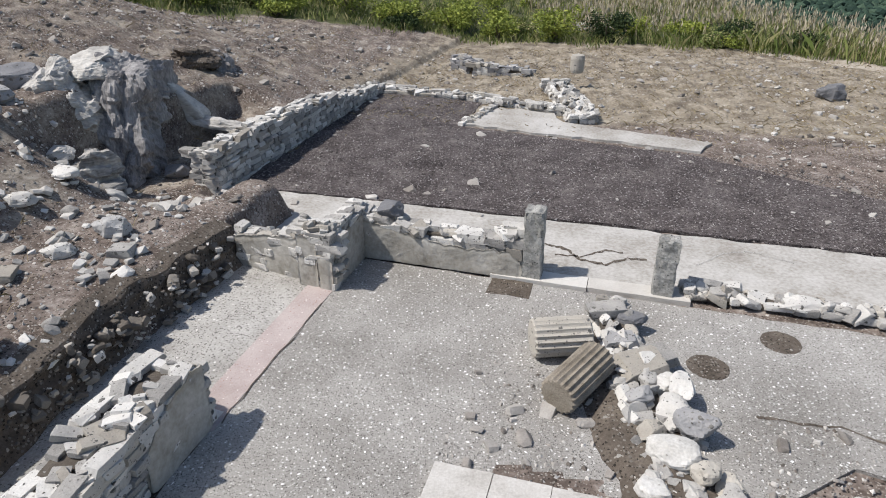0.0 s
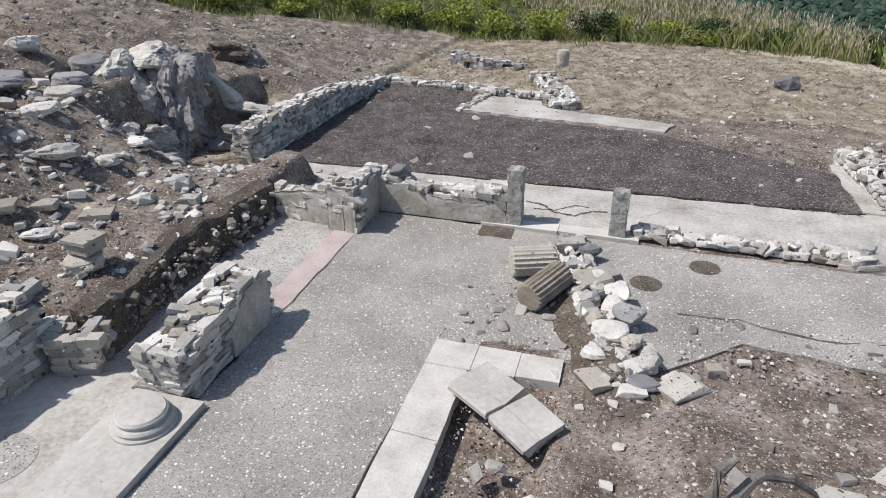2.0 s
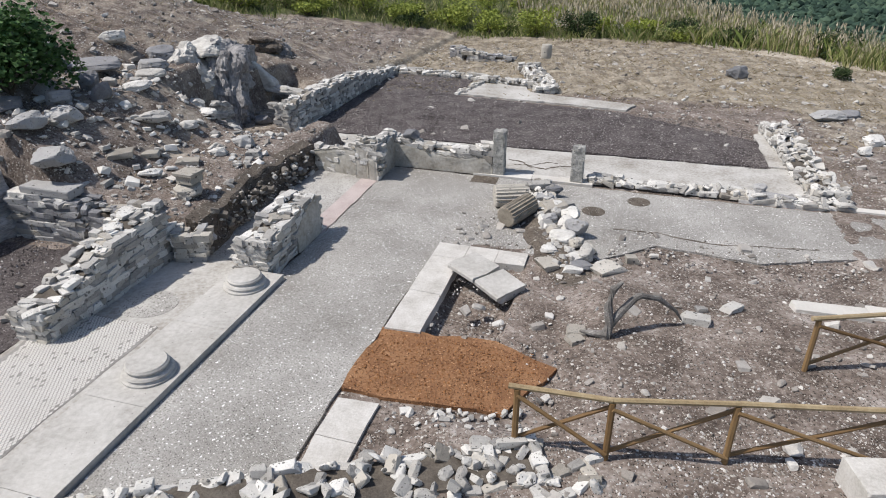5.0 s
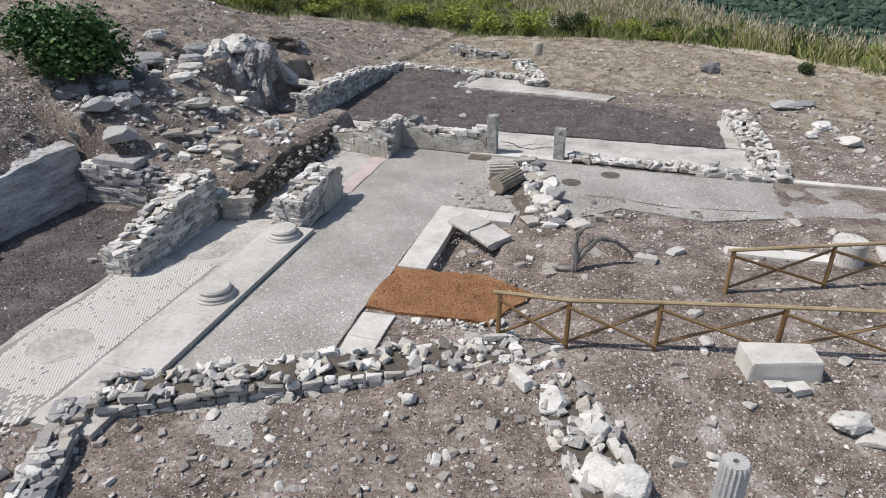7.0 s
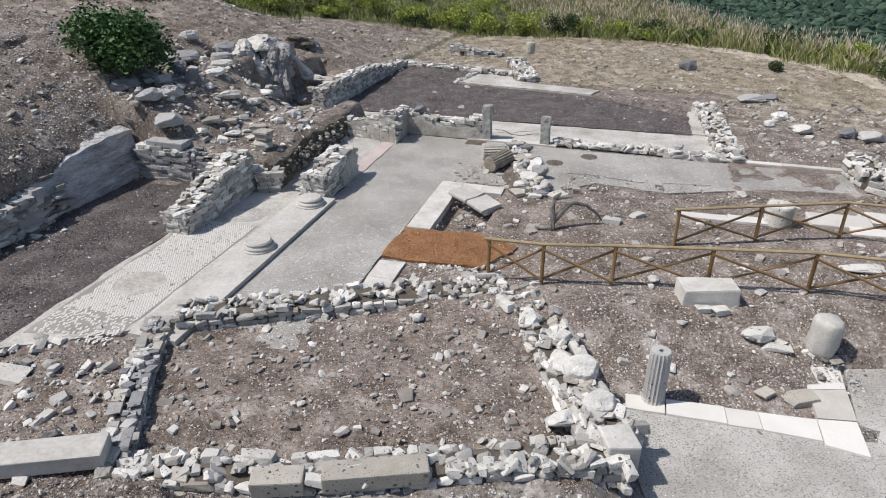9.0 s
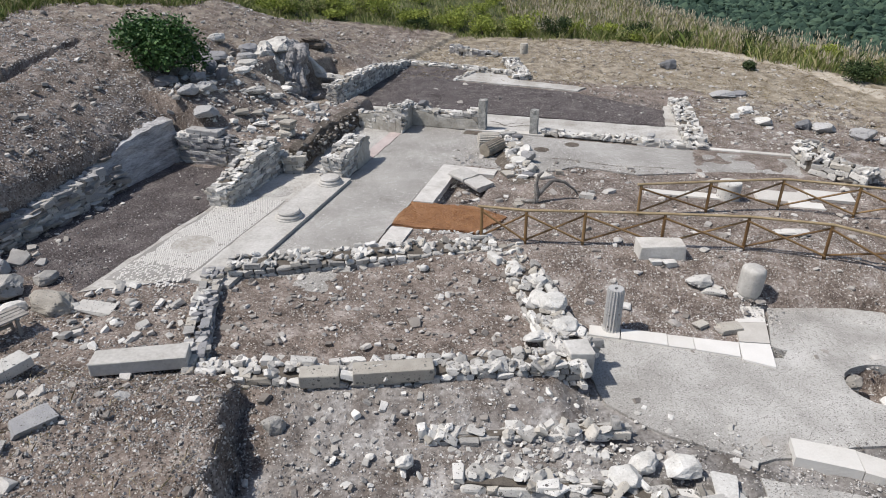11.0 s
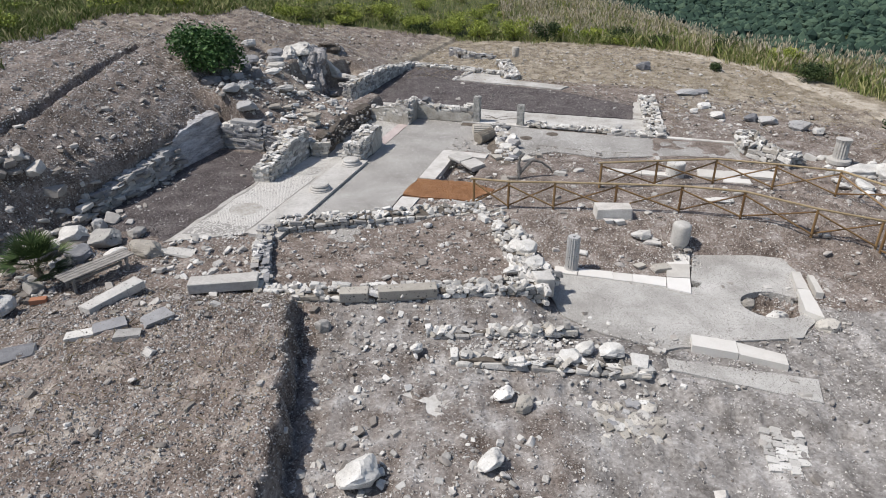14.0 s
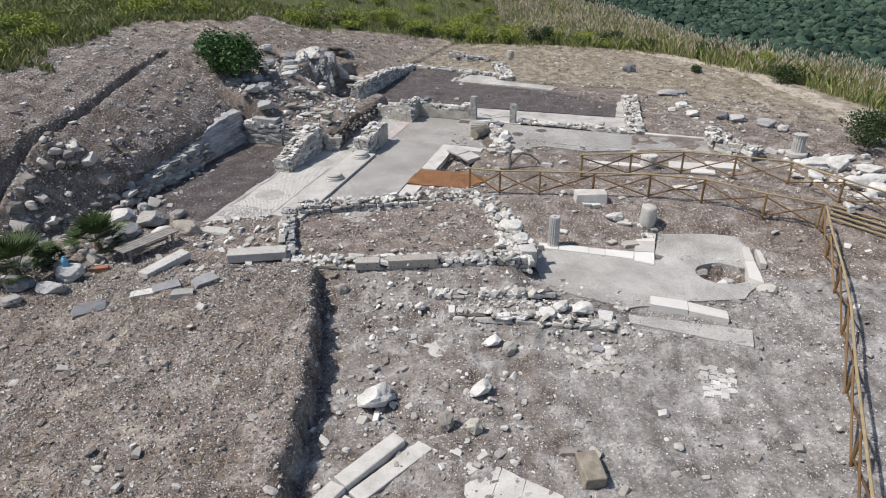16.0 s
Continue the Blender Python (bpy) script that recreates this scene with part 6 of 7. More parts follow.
mound("soil_mound", "dark soil heaped along the tumbled corridor wall", [(2.35, 9.0), (2.45, 7.4), (2.5, 6.0), (2.65, 4.9), (2.85, 4.0)], 1.35, 0.16, 4)
FALLEN = "fallen stones of the corridor wall"
for x, y, z, l, d, h, a, tag, label in (
        (2.72, 7.45, 0.2, 0.62, 0.55, 0.16, 20, "tan", "flat buff slab lying on the tumbled corridor wall"),
        (2.54, 6.82, 0.16, 0.36, 0.3, 0.22, 5, "blue", "squared pale blue stone on the corridor wall"),
        (2.97, 7.07, 0.14, 0.34, 0.28, 0.2, 40, "grey", "white angular stone on the tumbled corridor wall"),
        (2.96, 6.5, 0.05, 0.5, 0.55, 0.34, -30, "grey", "rounded pale grey boulder on the corridor wall"),
        (2.54, 6.2, 0.08, 0.34, 0.3, 0.22, 10, "tan", "rounded brown stone lodged in dark soil"),
        (2.7, 5.83, 0.06, 0.55, 0.45, 0.3, -10, "blue", "large rounded blue-white boulder on dark soil"),
        (3.23, 5.41, 0.0, 0.32, 0.3, 0.2, 60, "tan", "rounded brown stone at the corridor floor's edge"),
        (2.34, 5.35, 0.04, 0.44, 0.3, 0.2, -50, "grey", "white broken stone on the heaped soil"),
        (2.94, 5.01, 0.05, 0.5, 0.34, 0.16, 25, "grey", "flat white stone tilted on heaped soil"),
        (2.9, 4.63, 0.04, 0.56, 0.34, 0.18, -25, "blue", "veined blue-grey slab lying on the soil"),
        (2.69, 4.46, 0.03, 0.38, 0.22, 0.15, -10, "grey", "oblong white stone on dark soil"),
        (2.23, 4.73, 0.02, 0.36, 0.5, 0.16, 15, "tan", "tan slab lying beside the heaped soil"),
        (2.58, 8.03, 0.22, 0.5, 0.3, 0.12, 5, "blue", "flat grey slab on the corridor wall"),
        (2.54, 8.78, 0.28, 0.6, 0.34, 0.12, 10, "grey", "flat grey slab topping the wall's end"),
        (3.41, 4.67, 0.0, 0.3, 0.55, 0.1, 10, "grey", "pale slab lying flat on the ground")):
    loose_stone(x, y, l, d, h, a, tag, label, z, name="fallen_stone", group=FALLEN)

# broken beds of rock along the long room's cut wall
rnd = random.Random(41)
ms = []
for k in range(150):
    v = rnd.uniform(-11.0, -2.0)
    z = rnd.uniform(0.0, 0.25 + 0.6 * sm(-11, -4, v))
    top = rnd.random() < 0.3
    x, y = hw(-7.05 - 0.1 * z - (rnd.uniform(0.05, 0.4) if top else 0), v)
    l = rnd.uniform(0.2, 0.75)
    z = gz(x, y) if top else z
    ms.append(Matrix.LocRotScale((x, y, z), Euler((rnd.gauss(0, 0.08), rnd.gauss(0, 0.08), 1.29 + rnd.gauss(0, 0.18))), (l, l * rnd.uniform(0.4, 0.7), rnd.uniform(0.07, 0.2))))
joined_stones("rock_ledges", ms, M_RUBBLE, None, "broken beds of dark grey rock along the cut wall")["category"] = "rock"


# ---- plants ----
def leaf_cloud(n, shape, size, seed, droop=0.3):
    """Many small leaf blades: verts and faces; shape(rnd) gives a place."""
    rnd = random.Random(seed)
    V, F = [], []
    for k in range(n):
        p = Vector(shape(rnd))
        a = Vector([rnd.gauss(0, 1) for _ in range(3)]).normalized()
        a.z = a.z * 0.5 + droop * 0.4
        b = a.cross(Vector([rnd.gauss(0, 1) for _ in range(3)])).normalized()
        s = size * rnd.uniform(0.6, 1.3)
        i = len(V)
        V += [(p - a * s * 0.5)[:], (p + b * s * 0.36)[:], (p + a * s * 0.55)[:], (p - b * s * 0.36)[:]]
        F.append((i, i + 1, i + 2, i + 3))
    return V, F


def clumpy(w, d, h, lobes, seed):
    r0 = random.Random(seed)
    L = [(r0.uniform(-0.32, 0.32) * w, r0.uniform(-0.32, 0.32) * d, r0.uniform(0.22, 0.75) * h, r0.uniform(0.2, 0.34)) for _ in range(lobes)]

    def f(rnd):
        x, y, z, r = rnd.choice(L)
        v = Vector([rnd.gauss(0, 1) for _ in range(3)]).normalized() * (rnd.random() ** 0.4)
        return x + v.x * r * w, y + v.y * r * d, max(0.03, z + v.z * r * h)
    return f


def shrub(x, y, w, d, h, seed, mat, label, n=2500, leaf=0.1, name="shrub", group="shrubs on the crest", lobes=12):
    e = empty(name, pose(x, y, gz(x, y) - 0.05), label, "shrub", group)
    part("trunk", tube_bm([(0, 0, -0.1), (0.05, 0.02, h * 0.3), (-0.04, 0.06, h * 0.6)], [0.07, 0.05, 0.02], 6), M_BARK, e)
    for a in (0.4, 2.4, 4.4):
        part("limb", tube_bm([(0, 0, 0.05), (math.cos(a) * w * 0.2, math.sin(a) * d * 0.2, h * 0.35), (math.cos(a) * w * 0.33, math.sin(a) * d * 0.33, h * 0.6)], [0.05, 0.035, 0.012], 5), M_BARK, e)
    V, F = leaf_cloud(n, clumpy(w, d, h, lobes, seed), leaf, seed)
    link("crown", V, F, mat, e)
    return e


shrub(-11.15, 9.3, 3.0, 2.9, 2.5, 1, M_LEAF, "dense dark green fig bush on the hillside", 9000, 0.15, "fig_bush", "bushes of the hillside", 22)
shrub(21.4, 6.4, 3.4, 3.2, 2.2, 2, M_SHRUB_D, "dark olive green shrub beside the path", 5000, 0.12)
shrub(18.4, 23.3, 0.9, 0.9, 0.7, 3, M_SHRUB_D, "small dark green shrub on dry grass", 900, 0.1)
shrub(23.9, 21.2, 2.4, 2.2, 1.3, 4, M_SHRUB_D, "dark green shrub beside the path", 2600, 0.12)
for k, (x, y, w, h, m) in enumerate(((-8.0, 36.5, 3.0, 1.6, 0), (-5.0, 38.5, 3.4, 1.9, 0), (-2.5, 37.5, 2.8, 1.3, 1), (0.5, 38.5, 3.0, 1.5, 1), (3.0, 37.0, 2.2, 1.5, 0), (6.0, 36.5, 2.8, 1.9, 0), (8.6, 36.2, 2.3, 1.7, 2), (12.5, 36.0, 2.0, 1.2, 1), (14.8, 35.0, 2.4, 1.7, 2), (17.5, 33.6, 2.2, 1.3, 2), (21.5, 30.2, 2.4, 1.4, 2), (-12.0, 33.0, 3.0, 1.5, 0), (10.5, 38.0, 2.0, 1.2, 1), (25.0, 26.5, 2.4, 1.4, 1))):
    shrub(x, y, w, w, h, 20 + k, (M_SHRUB, M_SHRUB, M_SHRUB_D)[m], ("yellow-green flowering broom shrub among grass", "light green shrub among tall grass", "dark green dwarf palm clump among grass")[m], 2600, 0.13)

for k in range(34):
    rr = random.Random(800 + k)
    x = rr.uniform(-13, 17)
    y = float(crest_y(x)) + 0.8 + 26 * rr.random() ** 2
    w = rr.uniform(1.3, 3.0)
    m = k % 4
    shrub(x, y, w, w, w * rr.uniform(0.4, 0.62), 200 + k, (M_SHRUB, M_GRASS, M_SHRUB, M_SHRUB_D)[m], ("yellow-green broom shrub on the crest", "pale dry scrub on the crest", "light green scrub shrub on the crest", "dark green dwarf palm clump among grass")[m], 1500, 0.12, lobes=9)
for k in range(26):
    rr = random.Random(400 + k)
    y = rr.uniform(-3, 27)
    x = -20.2 + 0.42 * max(y - 12, 0) - rr.uniform(0, 6.5)
    w = rr.uniform(1.0, 2.4)
    shrub(x, y, w, w, w * 0.5, 60 + k, M_SHRUB if k % 3 else M_GRASS, ("yellow-green scrub bush on the hilltop", "low green scrub bush on the hilltop")[k % 3 == 0], 1100, 0.12, group="scrub on the hilltop", lobes=8)


def fan_palm(x, y, r, seed, label):
    """A dwarf fan palm: stalks with pleated fans of narrow leaflets."""
    rnd = random.Random(seed)
    e = empty("fan_palm", pose(x, y, gz(x, y) - 0.03), label, "palm", "dwarf palms by the bench")
    part("trunk", tube_bm([(0, 0, -0.1), (0.02, 0, 0.2), (0, 0.03, 0.4)], [0.16, 0.14, 0.08], 8), M_BARK, e)
    V, F = [], []
    for k in range(46):
        az, el = rnd.uniform(0, 6.28), rnd.uniform(0.15, 1.4)
        d = Vector((math.cos(az) * math.cos(el), math.sin(az) * math.cos(el), math.sin(el)))
        tip = Vector((0, 0, 0.3)) + d * r * rnd.uniform(0.45, 0.75)
        side = d.cross(Vector((0, 0, 1))).normalized()
        for j in range(13):
            a = (j - 6) * 0.2
            q = (d * math.cos(a) + side * math.sin(a)).normalized()
            end = tip + q * r * 0.5 * rnd.uniform(0.8, 1.05) - Vector((0, 0, 0.08 * rnd.random()))
            w = side.cross(q).normalized().cross(q) * 0.018
            i = len(V)
            V += [(tip - w)[:], (tip + w)[:], (tip.lerp(end, 0.6) + w)[:], end[:], (tip.lerp(end, 0.6) - w)[:]]
            F.append((i, i + 1, i + 2, i + 3, i + 4))
        i = len(V)
        V += [(0.01, 0, 0.25), (-0.01, 0.01, 0.25), (tip + side * 0.008)[:], (tip - side * 0.008)[:]]
        F.append((i, i + 1, i + 2, i + 3))
    link("fronds", V, F, M_PALM, e)


fan_palm(-11.85, -5.8, 1.15, 1, "bushy green dwarf fan palm behind the bench")
fan_palm(-13.6, -7.6, 1.4, 2, "green dwarf fan palm at the border rocks")
fan_palm(-12.9, -6.9, 0.6, 3, "small greyish dwarf fan palm among rocks")

# ---- scatter ----
rs_ = np.random.RandomState(7)


def on_soil(x, y):
    """Share of loose stone on the ground: none on the laid floors."""
    u, v = uv_of(x, y)
    d = np.ones_like(x)
    d[(u > -3.5) & (u < 2.65) & (v > -9.0) & (v < 10.3) & ((u > -2.3) | (v < 0.6)) & (y > -1.6 + 0.2 * x)] = 0
    d[(u > 2.5) & (u < 11.5) & (v > 5.2) & (v < 10.4)] = 0
    d[(u > 5.9) & (u < 15.5) & (v > 5.0) & (v < 8)] = 0
    d[(u > 4.7) & (u < 6.2) & (v > 3.4) & (v < 5.3)] = 0.6
    d[(u > 2.55) & (u < 3.4) & (v > -4.4) & (v < 3.05)] = 0
    d[(u > 2.6) & (u < 5.3) & (v > -2.4) & (v < -0.5)] = 0.0
    d[(u > -4.5) & (u < 10.7) & (v > 10.1) & (v < 15.6)] = 0.1
    d[(u > -7.05) & (u < -3.4) & (v > -9) & (v < 0.7)] = 0.16
    d[(x > 3.1) & (x < 10.5) & (y < -4.5 - 0.2 * (x - 3.1)) & (y > -8) & (x < 10.5 + 0.5 * (y + 4))] = 0.1
    d[(x > 8.1) & (x < 11.0) & (y < -3) & (y > -5)] = 0.1
    d[(y > crest_y(x))] = 0
    d[(v > 16) & (u > -4)] *= 0.5
    return d


def pick(n, x0, x1, y0, y1):
    x, y = rs_.uniform(x0, x1, n), rs_.uniform(y0, y1, n)
    keep = rs_.uniform(0, 1, n) < on_soil(x, y) * (0.45 + 0.55 * (lumps(x, y, 0.8) > -0.2))
    return x[keep], y[keep]


def pebbles(name, label, x, y, lo, hi, mat, lift=0.3):
    """Small eight-sided chips resting on the ground, in one mesh."""
    n = len(x)
    s = lo * (hi / lo) ** (rs_.uniform(0, 1, n) ** 2.2)
    a = rs_.uniform(0, 6.283, n)
    base = np.array([(1, 0, -0.3), (0.15, 1, -0.3), (-1, 0.1, -0.3), (-0.1, -1, -0.3), (0.35, 0.1, 0.9), (-0.3, -0.1, 1)], float)
    k = base[None] * rs_.uniform(0.55, 1.2, (n, 6, 1)) * np.stack([s * 0.5, s * 0.5 * rs_.uniform(0.5, 0.95, n), s * rs_.uniform(0.16, 0.4, n)], -1)[:, None]
    c, t = np.cos(a)[:, None], np.sin(a)[:, None]
    z = ground_z(x, y)
    V = np.stack([k[..., 0] * c - k[..., 1] * t + x[:, None], k[..., 0] * t + k[..., 1] * c + y[:, None], k[..., 2] + (z + s * 0.1 * lift)[:, None]], -1)
    f = np.array([(0, 1, 4), (1, 5, 4), (1, 2, 5), (2, 3, 5), (3, 4, 5), (3, 0, 4)])
    F = (f[None] + 6 * np.arange(n)[:, None, None]).reshape(-1, 3)
    return tagged(link(name, V.reshape(-1, 3).tolist(), F.tolist(), mat), label, "rubble", kind="stuff")


px_, py_ = pick(230000, -19, 22, -19, 33)
pebbles("stone_chips", "small pale stone chips scattered over the soil", px_, py_, 0.02, 0.12, M_CHIP)
px_, py_ = pick(150000, -12, 12, -19, -0.5)
keep_ = ~((px_ > -5.6) & (px_ < 1.9) & (py_ > -6.4) & (py_ < -1.3))
px_, py_ = px_[keep_], py_[keep_]
pebbles("stone_chips", "pale stone chips thickly strewn round the front rooms", px_, py_, 0.018, 0.08, M_CHIP_W)
px_, py_ = pick(62000, -17, -3.6, -19, -6.4)
pebbles("stone_chips", "dense stone chips on the brown spoil mound", px_, py_, 0.03, 0.13, M_CHIP)
px_, py_ = pick(40000, -19, -10.4, -7, 12)
pebbles("stone_chips", "pale stone chips on the hillside", px_, py_, 0.03, 0.13, M_CHIP_W)
qx, qy = pick(5200, -18, 21, -19, 32)
ms = []
rnd = random.Random(9)
for x, y in zip(qx, qy):
    l = 0.1 * (3.6 ** (rnd.random() ** 2))
    ms.append(Matrix.LocRotScale((x, y, gz(x, y) + 0.02), Euler((rnd.gauss(0, 0.25), rnd.gauss(0, 0.25), rnd.uniform(0, 6.3))), (l, l * rnd.uniform(0.55, 0.9), l * rnd.uniform(0.25, 0.5))))
joined_stones("rubble_scatter", ms, M_RUBBLE, None, "broken pale stones scattered over the soil")["category"] = "rubble"


px_, py_ = rs_.uniform(-6, 12, 70000), rs_.uniform(10, 24, 70000)
u, v = uv_of(px_, py_)
k = (u > -4.4) & (u < 10.6) & (v > 10.3) & (v < np.where(u < -0.5, 19.5, 15.6 - 0.25 * np.maximum(u - 6, 0)))
pebbles("gravel", "loose dark and pale gravel on the court", px_[k], py_[k], 0.025, 0.085, M_GRAVEL).location.z = 0.03
px_, py_ = rs_.uniform(-13, -5, 26000), rs_.uniform(-5, 7, 26000)
u, v = uv_of(px_, py_)
k = (u > -6.9) & (u < -3.5) & (v > -8.1) & (v < 0.6)
pebbles("gravel", "loose dark and pale gravel in the long room", px_[k], py_[k], 0.025, 0.085, M_GRAVEL)
px_, py_ = rs_.uniform(-2, 3, 9000), rs_.uniform(-1, 4, 9000)
u, v = uv_of(px_, py_)
k = (u > 2.65) & (u < 5.1 + 0.5 * sm(-2, -1, v)) & (v > -2.35) & (v < -0.65)
pebbles("clods", "crumbly orange clods on the fill patch", px_[k], py_[k], 0.02, 0.06, M_CLOD).location.z = 0.03


def heap(label, x0, y0, x1, y1, n, lo, hi, seed, mat=M_STONE_I, lift=0.0):
    rnd = random.Random(seed)
    ms = []
    for k in range(n):
        x, y = rnd.uniform(x0, x1), rnd.uniform(y0, y1)
        l = lo * (hi / lo) ** (rnd.random() ** 1.6)
        ms.append(Matrix.LocRotScale((x, y, gz(x, y) + l * 0.12 + lift), Euler((rnd.gauss(0, 0.3), rnd.gauss(0, 0.3), rnd.uniform(0, 6.3))), (l, l * rnd.uniform(0.55, 0.9), l * rnd.uniform(0.3, 0.55))))
    joined_stones("rubble_heap", ms, mat, None, label)["category"] = "rubble"


heap("broken pale stones strewn inside the enclosure", -5.2, -6.2, 2.0, -1.6, 420, 0.06, 0.22, 1, M_RUBBLE)
heap("stones strewn beside the enclosure and mosaic", -9.0, -6.4, -5.6, -2.6, 150, 0.08, 0.35, 2)
heap("tumbled grey stones on the terrace", -10.8, 6.2, -4.8, 13.5, 420, 0.1, 0.42, 3)
heap("tumbled stones of the eastern slope", 12.2, 8.5, 19.5, 16.5, 260, 0.07, 0.34, 4, M_RUBBLE)
heap("stones on the hillside edge above the long room", -13.6, -7.0, -10.8, 6.5, 200, 0.08, 0.36, 5, M_RUBBLE)
heap("rubble in the front room", -3.2, -10.6, 5.6, -7.0, 420, 0.07, 0.24, 6)
heap("stones along the far side of the court", 6.0, 14.6, 11.2, 17.2, 60, 0.05, 0.2, 7, M_RUBBLE)
heap("stones on the dry ground behind the court", 7.0, 17.5, 17.0, 30.0, 200, 0.06, 0.28, 8, M_RUBBLE)
heap("white stones round the far heap", 15.5, -2.5, 21.5, 5.5, 160, 0.12, 0.6, 9)
heap("white stones of a far cairn", 8.0, 40.0, 12.5, 43.0, 160, 0.3, 0.8, 10)
heap("small rubble spread along the tumbled corridor wall", 2.2, 4.0, 3.2, 6.4, 150, 0.05, 0.2, 12, M_RUBBLE)
heap("mixed stones of the tumbled corridor wall", 2.3, 4.6, 2.85, 7.7, 110, 0.08, 0.28, 21, lift=0.1)
heap("small rubble at the foot of the fallen drums", 1.9, 6.6, 2.8, 8.9, 70, 0.06, 0.2, 13)
heap("packed rubble between the two wall faces", 0.0, -8.9, 3.4, -8.1, 170, 0.06, 0.2, 14)
heap("rubble edging the orange fill patch", -0.9, -0.4, 1.2, 0.15, 60, 0.06, 0.22, 15)
heap("dark rock rubble tumbled at the foot of the hill", -15.0, -7.2, -11.4, -1.6, 190, 0.15, 0.7, 16, M_RUBBLE)
heap("rubble in the front room near the steps", -3.4, -15.2, 2.0, -11.4, 240, 0.06, 0.26, 11)


def blades(name, label, x, y, h, lean, width, mat, category):
    """Two-part tapering blades standing on the ground, in one mesh."""
    n = len(x)
    a, b = rs_.uniform(0, 6.283, n), rs_.uniform(0, 6.283, n)
    z = ground_z(x, y) - 0.02
    w = width * rs_.uniform(0.6, 1.3, n)
    ex, ey = np.cos(a) * w, np.sin(a) * w
    lx, ly = np.cos(b) * lean * h, np.sin(b) * lean * h
    P = [(x - ex, y - ey, z), (x + ex, y + ey, z), (x + lx * 0.35 + ex * 0.8, y + ly * 0.35 + ey * 0.8, z + h * 0.6), (x + lx, y + ly, z + h), (x + lx * 0.35 - ex * 0.8, y + ly * 0.35 - ey * 0.8, z + h * 0.6)]
    V = np.stack([np.stack(p, -1) for p in P], 1).reshape(-1, 3)
    F = (np.arange(5)[None] + 5 * np.arange(n)[:, None])
    return tagged(link(name, V.tolist(), F.tolist(), mat), label, category, kind="stuff")


n = 260000
x, y = rs_.uniform(-30, 46, n), rs_.uniform(-6, 78, n)
dy = y - crest_y(x) - 1.3 * lumps(x, y, 0.5)
k = ((dy > 0) & (dy < 44) & (x > -14) & (x < 50 - 0.4 * y)) | ((x < -18.5 + 0.42 * np.maximum(y - 12, 0) + 0.5 * lumps(x, y, 0.6)) & (y < 40) & (y > -4) & (x > -30))
k &= rs_.uniform(0, 1, n) < np.where(dy > 8, 0.4, 1.0) * (0.35 + 0.65 * (lumps(x, y, 0.45) > -0.15))
x, y = x[k], y[k]
h = rs_.uniform(0.22, 0.75, len(x)) * (0.7 + 0.3 * sm(4, 14, x))
xl, yl = rs_.uniform(-30, -12, 60000), rs_.uniform(-4, 40, 60000)
kl = xl < -18.3 + 0.42 * np.maximum(yl - 12, 0) + 1.2 * lumps(xl, yl, 0.6)
blades("hilltop_weeds", "low olive weeds and dry grass on the hilltop", xl[kl], yl[kl], rs_.uniform(0.15, 0.55, kl.sum()), rs_.uniform(0.3, 1.1, kl.sum()), 0.03, M_GRASS, "grass")
h = h * np.where(x > 8, 1.0 + 0.75 * sm(8, 16, x), 1.0) * np.where(x < -12, 0.6, 1.0)
blades("tall_grass", "tall green grass with pale dry tops along the crest", x, y, h, rs_.uniform(0.2, 0.95, len(x)), 0.024, M_GRASS, "grass")
n = 24000
x, y = rs_.uniform(6, 44, n), rs_.uniform(2, 74, n)
dy = y - crest_y(x)
k = (dy > 0.8) & (dy < 42) & (x < 50 - 0.4 * y) & (rs_.uniform(0, 1, n) < 0.25 + 0.75 * (lumps(x, y, 0.6) > 0))
x, y = x[k], y[k]
h = 0.55 + 1.1 * rs_.uniform(0, 1, len(x)) ** 1.5
state = rs_.get_state()
blades("reed_stalks", "pale dry grass stalks above the green", x, y, h, np.full(len(x), 0.22), 0.014, M_STRAW, "grass")
# a loose feathery head on every stalk
rs_.set_state(state)
a_, b_ = rs_.uniform(0, 6.283, len(x)), rs_.uniform(0, 6.283, len(x))
hx, hy, hz = x + np.cos(b_) * 0.22 * h, y + np.sin(b_) * 0.22 * h, ground_z(x, y) - 0.02 + h
V, F = [], []
for i in range(3):
    g = rs_.uniform(0, 6.283, len(x))
    ex, ey = 0.03 * np.cos(g), 0.03 * np.sin(g)
    sx_, sy_ = hx + rs_.uniform(-0.09, 0.09, len(x)), hy + rs_.uniform(-0.09, 0.09, len(x))
    zz = hz + rs_.uniform(-0.22, 0.0, len(x))
    V.append(np.stack([np.stack(p, -1) for p in ((sx_ - ex, sy_ - ey, zz + 0.08), (sx_, sy_, zz - 0.05), (sx_ + ex, sy_ + ey, zz + 0.1), (sx_ + ex * 0.5, sy_ + ey * 0.5, zz + 0.26))], 1).reshape(-1, 3))
V = np.concatenate(V)
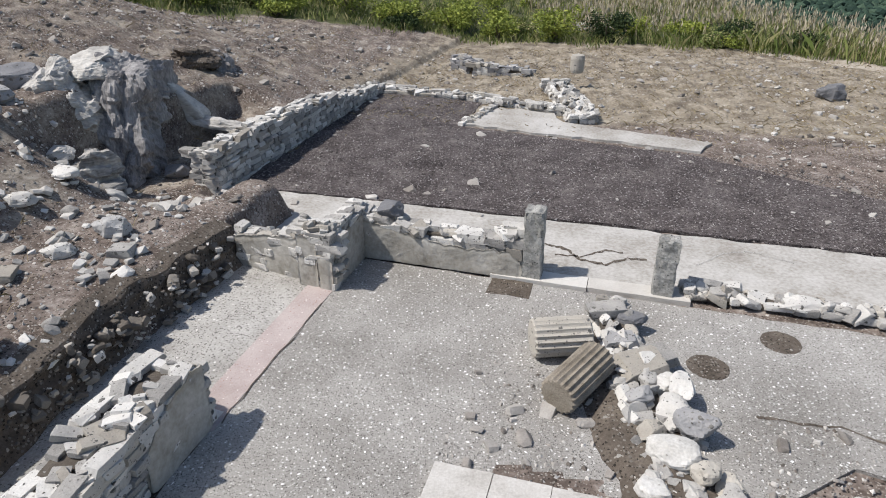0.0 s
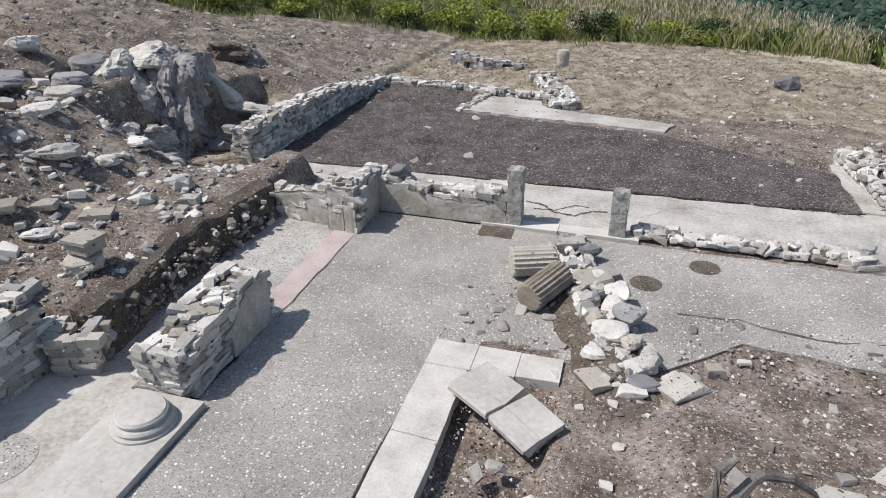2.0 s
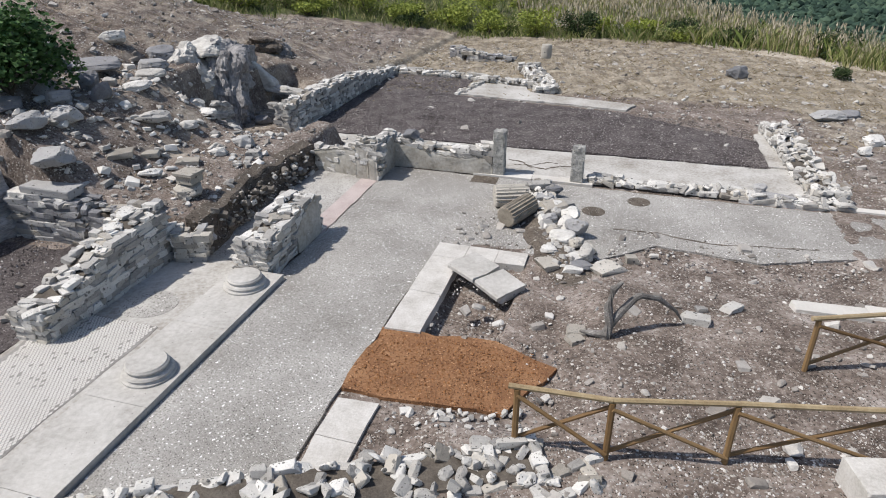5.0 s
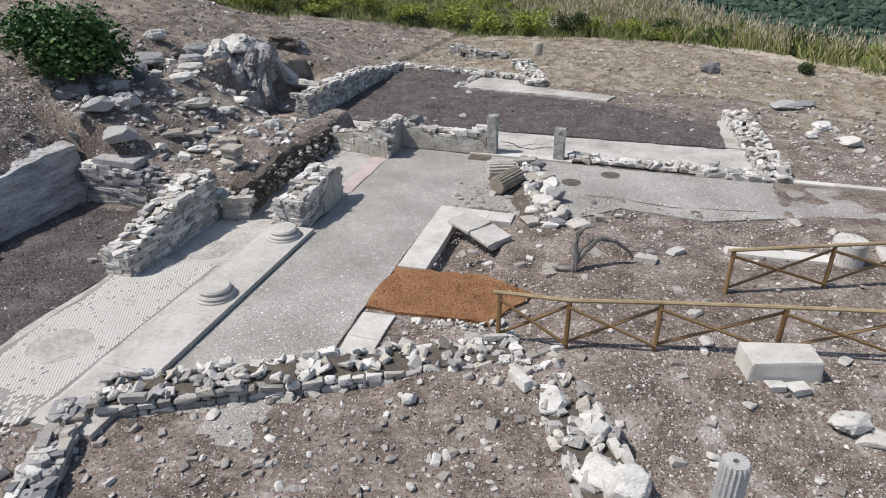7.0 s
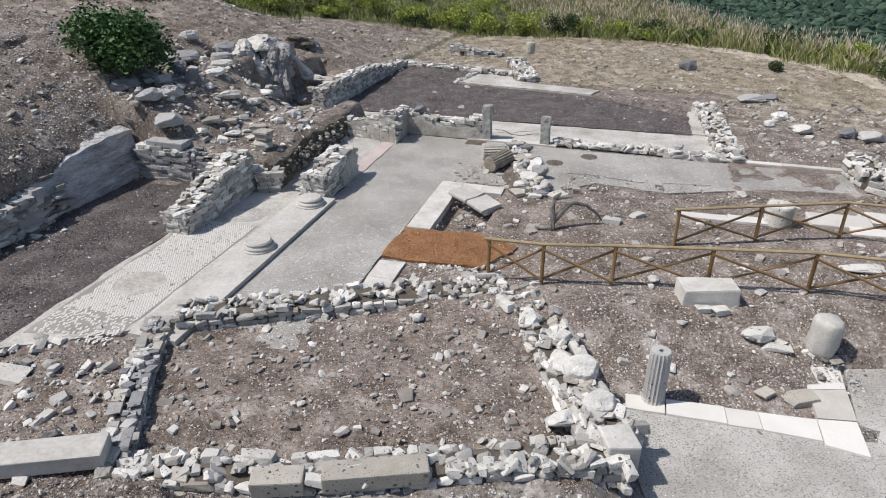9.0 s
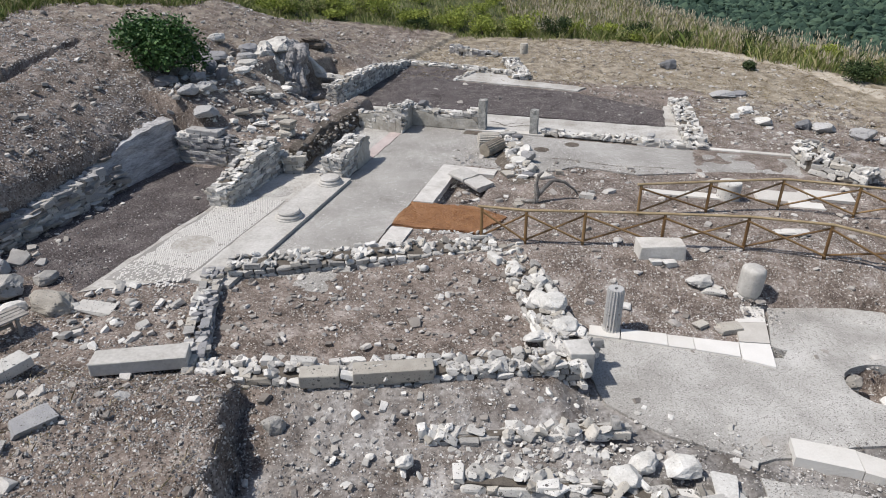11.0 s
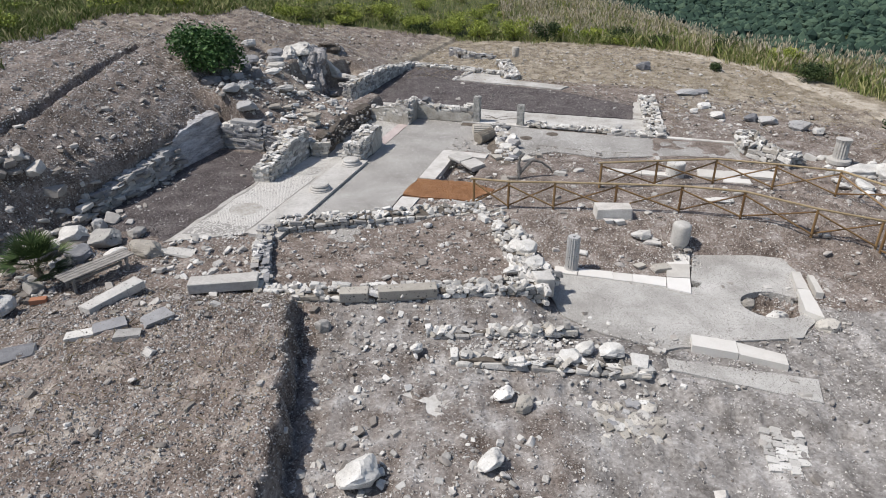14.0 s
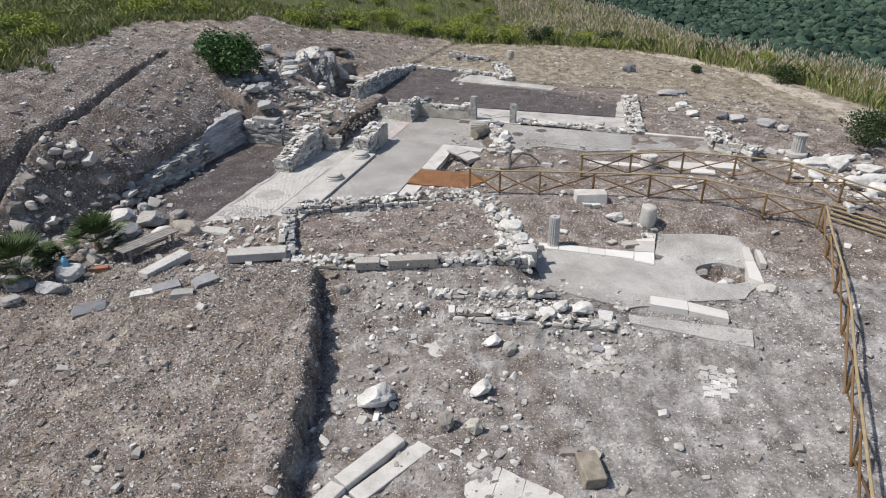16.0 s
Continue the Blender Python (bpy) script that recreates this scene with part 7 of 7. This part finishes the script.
tagged(link("reed_plumes", V.tolist(), np.arange(len(V)).reshape(-1, 4).tolist(), M_PLUME), "pale feathery seed heads of tall grass", "grass", kind="stuff")
n = 130000
x, y = rs_.uniform(-19, 24, n), rs_.uniform(-19, 34, n)
u, v = uv_of(x, y)
want = np.where((y < -6.8) & (x < -3.8), 0.5, 0.0) + np.where((v > 16.5) & (u > -4.5), 1.2, 0.0) + np.where((u > 11.8) & (v > 9), 0.5, 0) + np.where((u < -3.5) & (v > 2), 0.25, 0) + np.where((y < -6.5) & (x < -4.2), 0.45, 0) + np.where(u < -7.2, 0.22, 0)
k = (rs_.uniform(0, 1, n) < want * (0.25 + 0.75 * (lumps(x, y, 0.6) > 0.0)) * (on_soil(x, y) > 0))
x, y = x[k], y[k]
blades("dry_straw", "dry straw and withered grass lying on the soil", x, y, rs_.uniform(0.03, 0.16, len(x)), rs_.uniform(1.0, 3.0, len(x)), 0.007, M_STRAW, "grass")

# far woods across the valley; distance haze is tinted into their colour
rnd = random.Random(3)
ico = bmesh.new()
bmesh.ops.create_icosphere(ico, subdivisions=1, radius=1.0)
ic = np.array([p.co[:] for p in ico.verts])
ifc = np.array([[p.index for p in f.verts] for f in ico.faces])
ico.free()
V, F, c = [], [], 0
for k in range(30000):
    D, a = 130 + 560 * rnd.random() ** 0.8, rnd.uniform(0.05, 0.95)
    x, y = D * math.sin(a), D * math.cos(a)
    if x - float(np.interp(y, (22, 56, 100, 140, 220, 400), (30, 18, 2, -30, -140, -600))) < 45:
        continue
    r = 0.8 + 3.0 * rnd.random() ** 2.5
    bump = 1 + 0.45 * np.sin(ic @ np.array([rnd.uniform(3, 8) for _ in range(3)]) + rnd.uniform(0, 6)) * np.sin(ic @ np.array([rnd.uniform(2, 7) for _ in range(3)]))
    V.append(ic * bump[:, None] * np.array((r, r, r * rnd.uniform(0.8, 1.3))) + np.array((x, y, gz(x, y) + r * 0.6)))
    F.append(ifc + c)
    c += len(ic)
tagged(link("far_woods", np.concatenate(V).tolist(), np.concatenate(F).tolist(), M_FOREST_HAZED), "dark green woods on the far slope of the valley, tinted bluish for haze", "forest", kind="stuff")
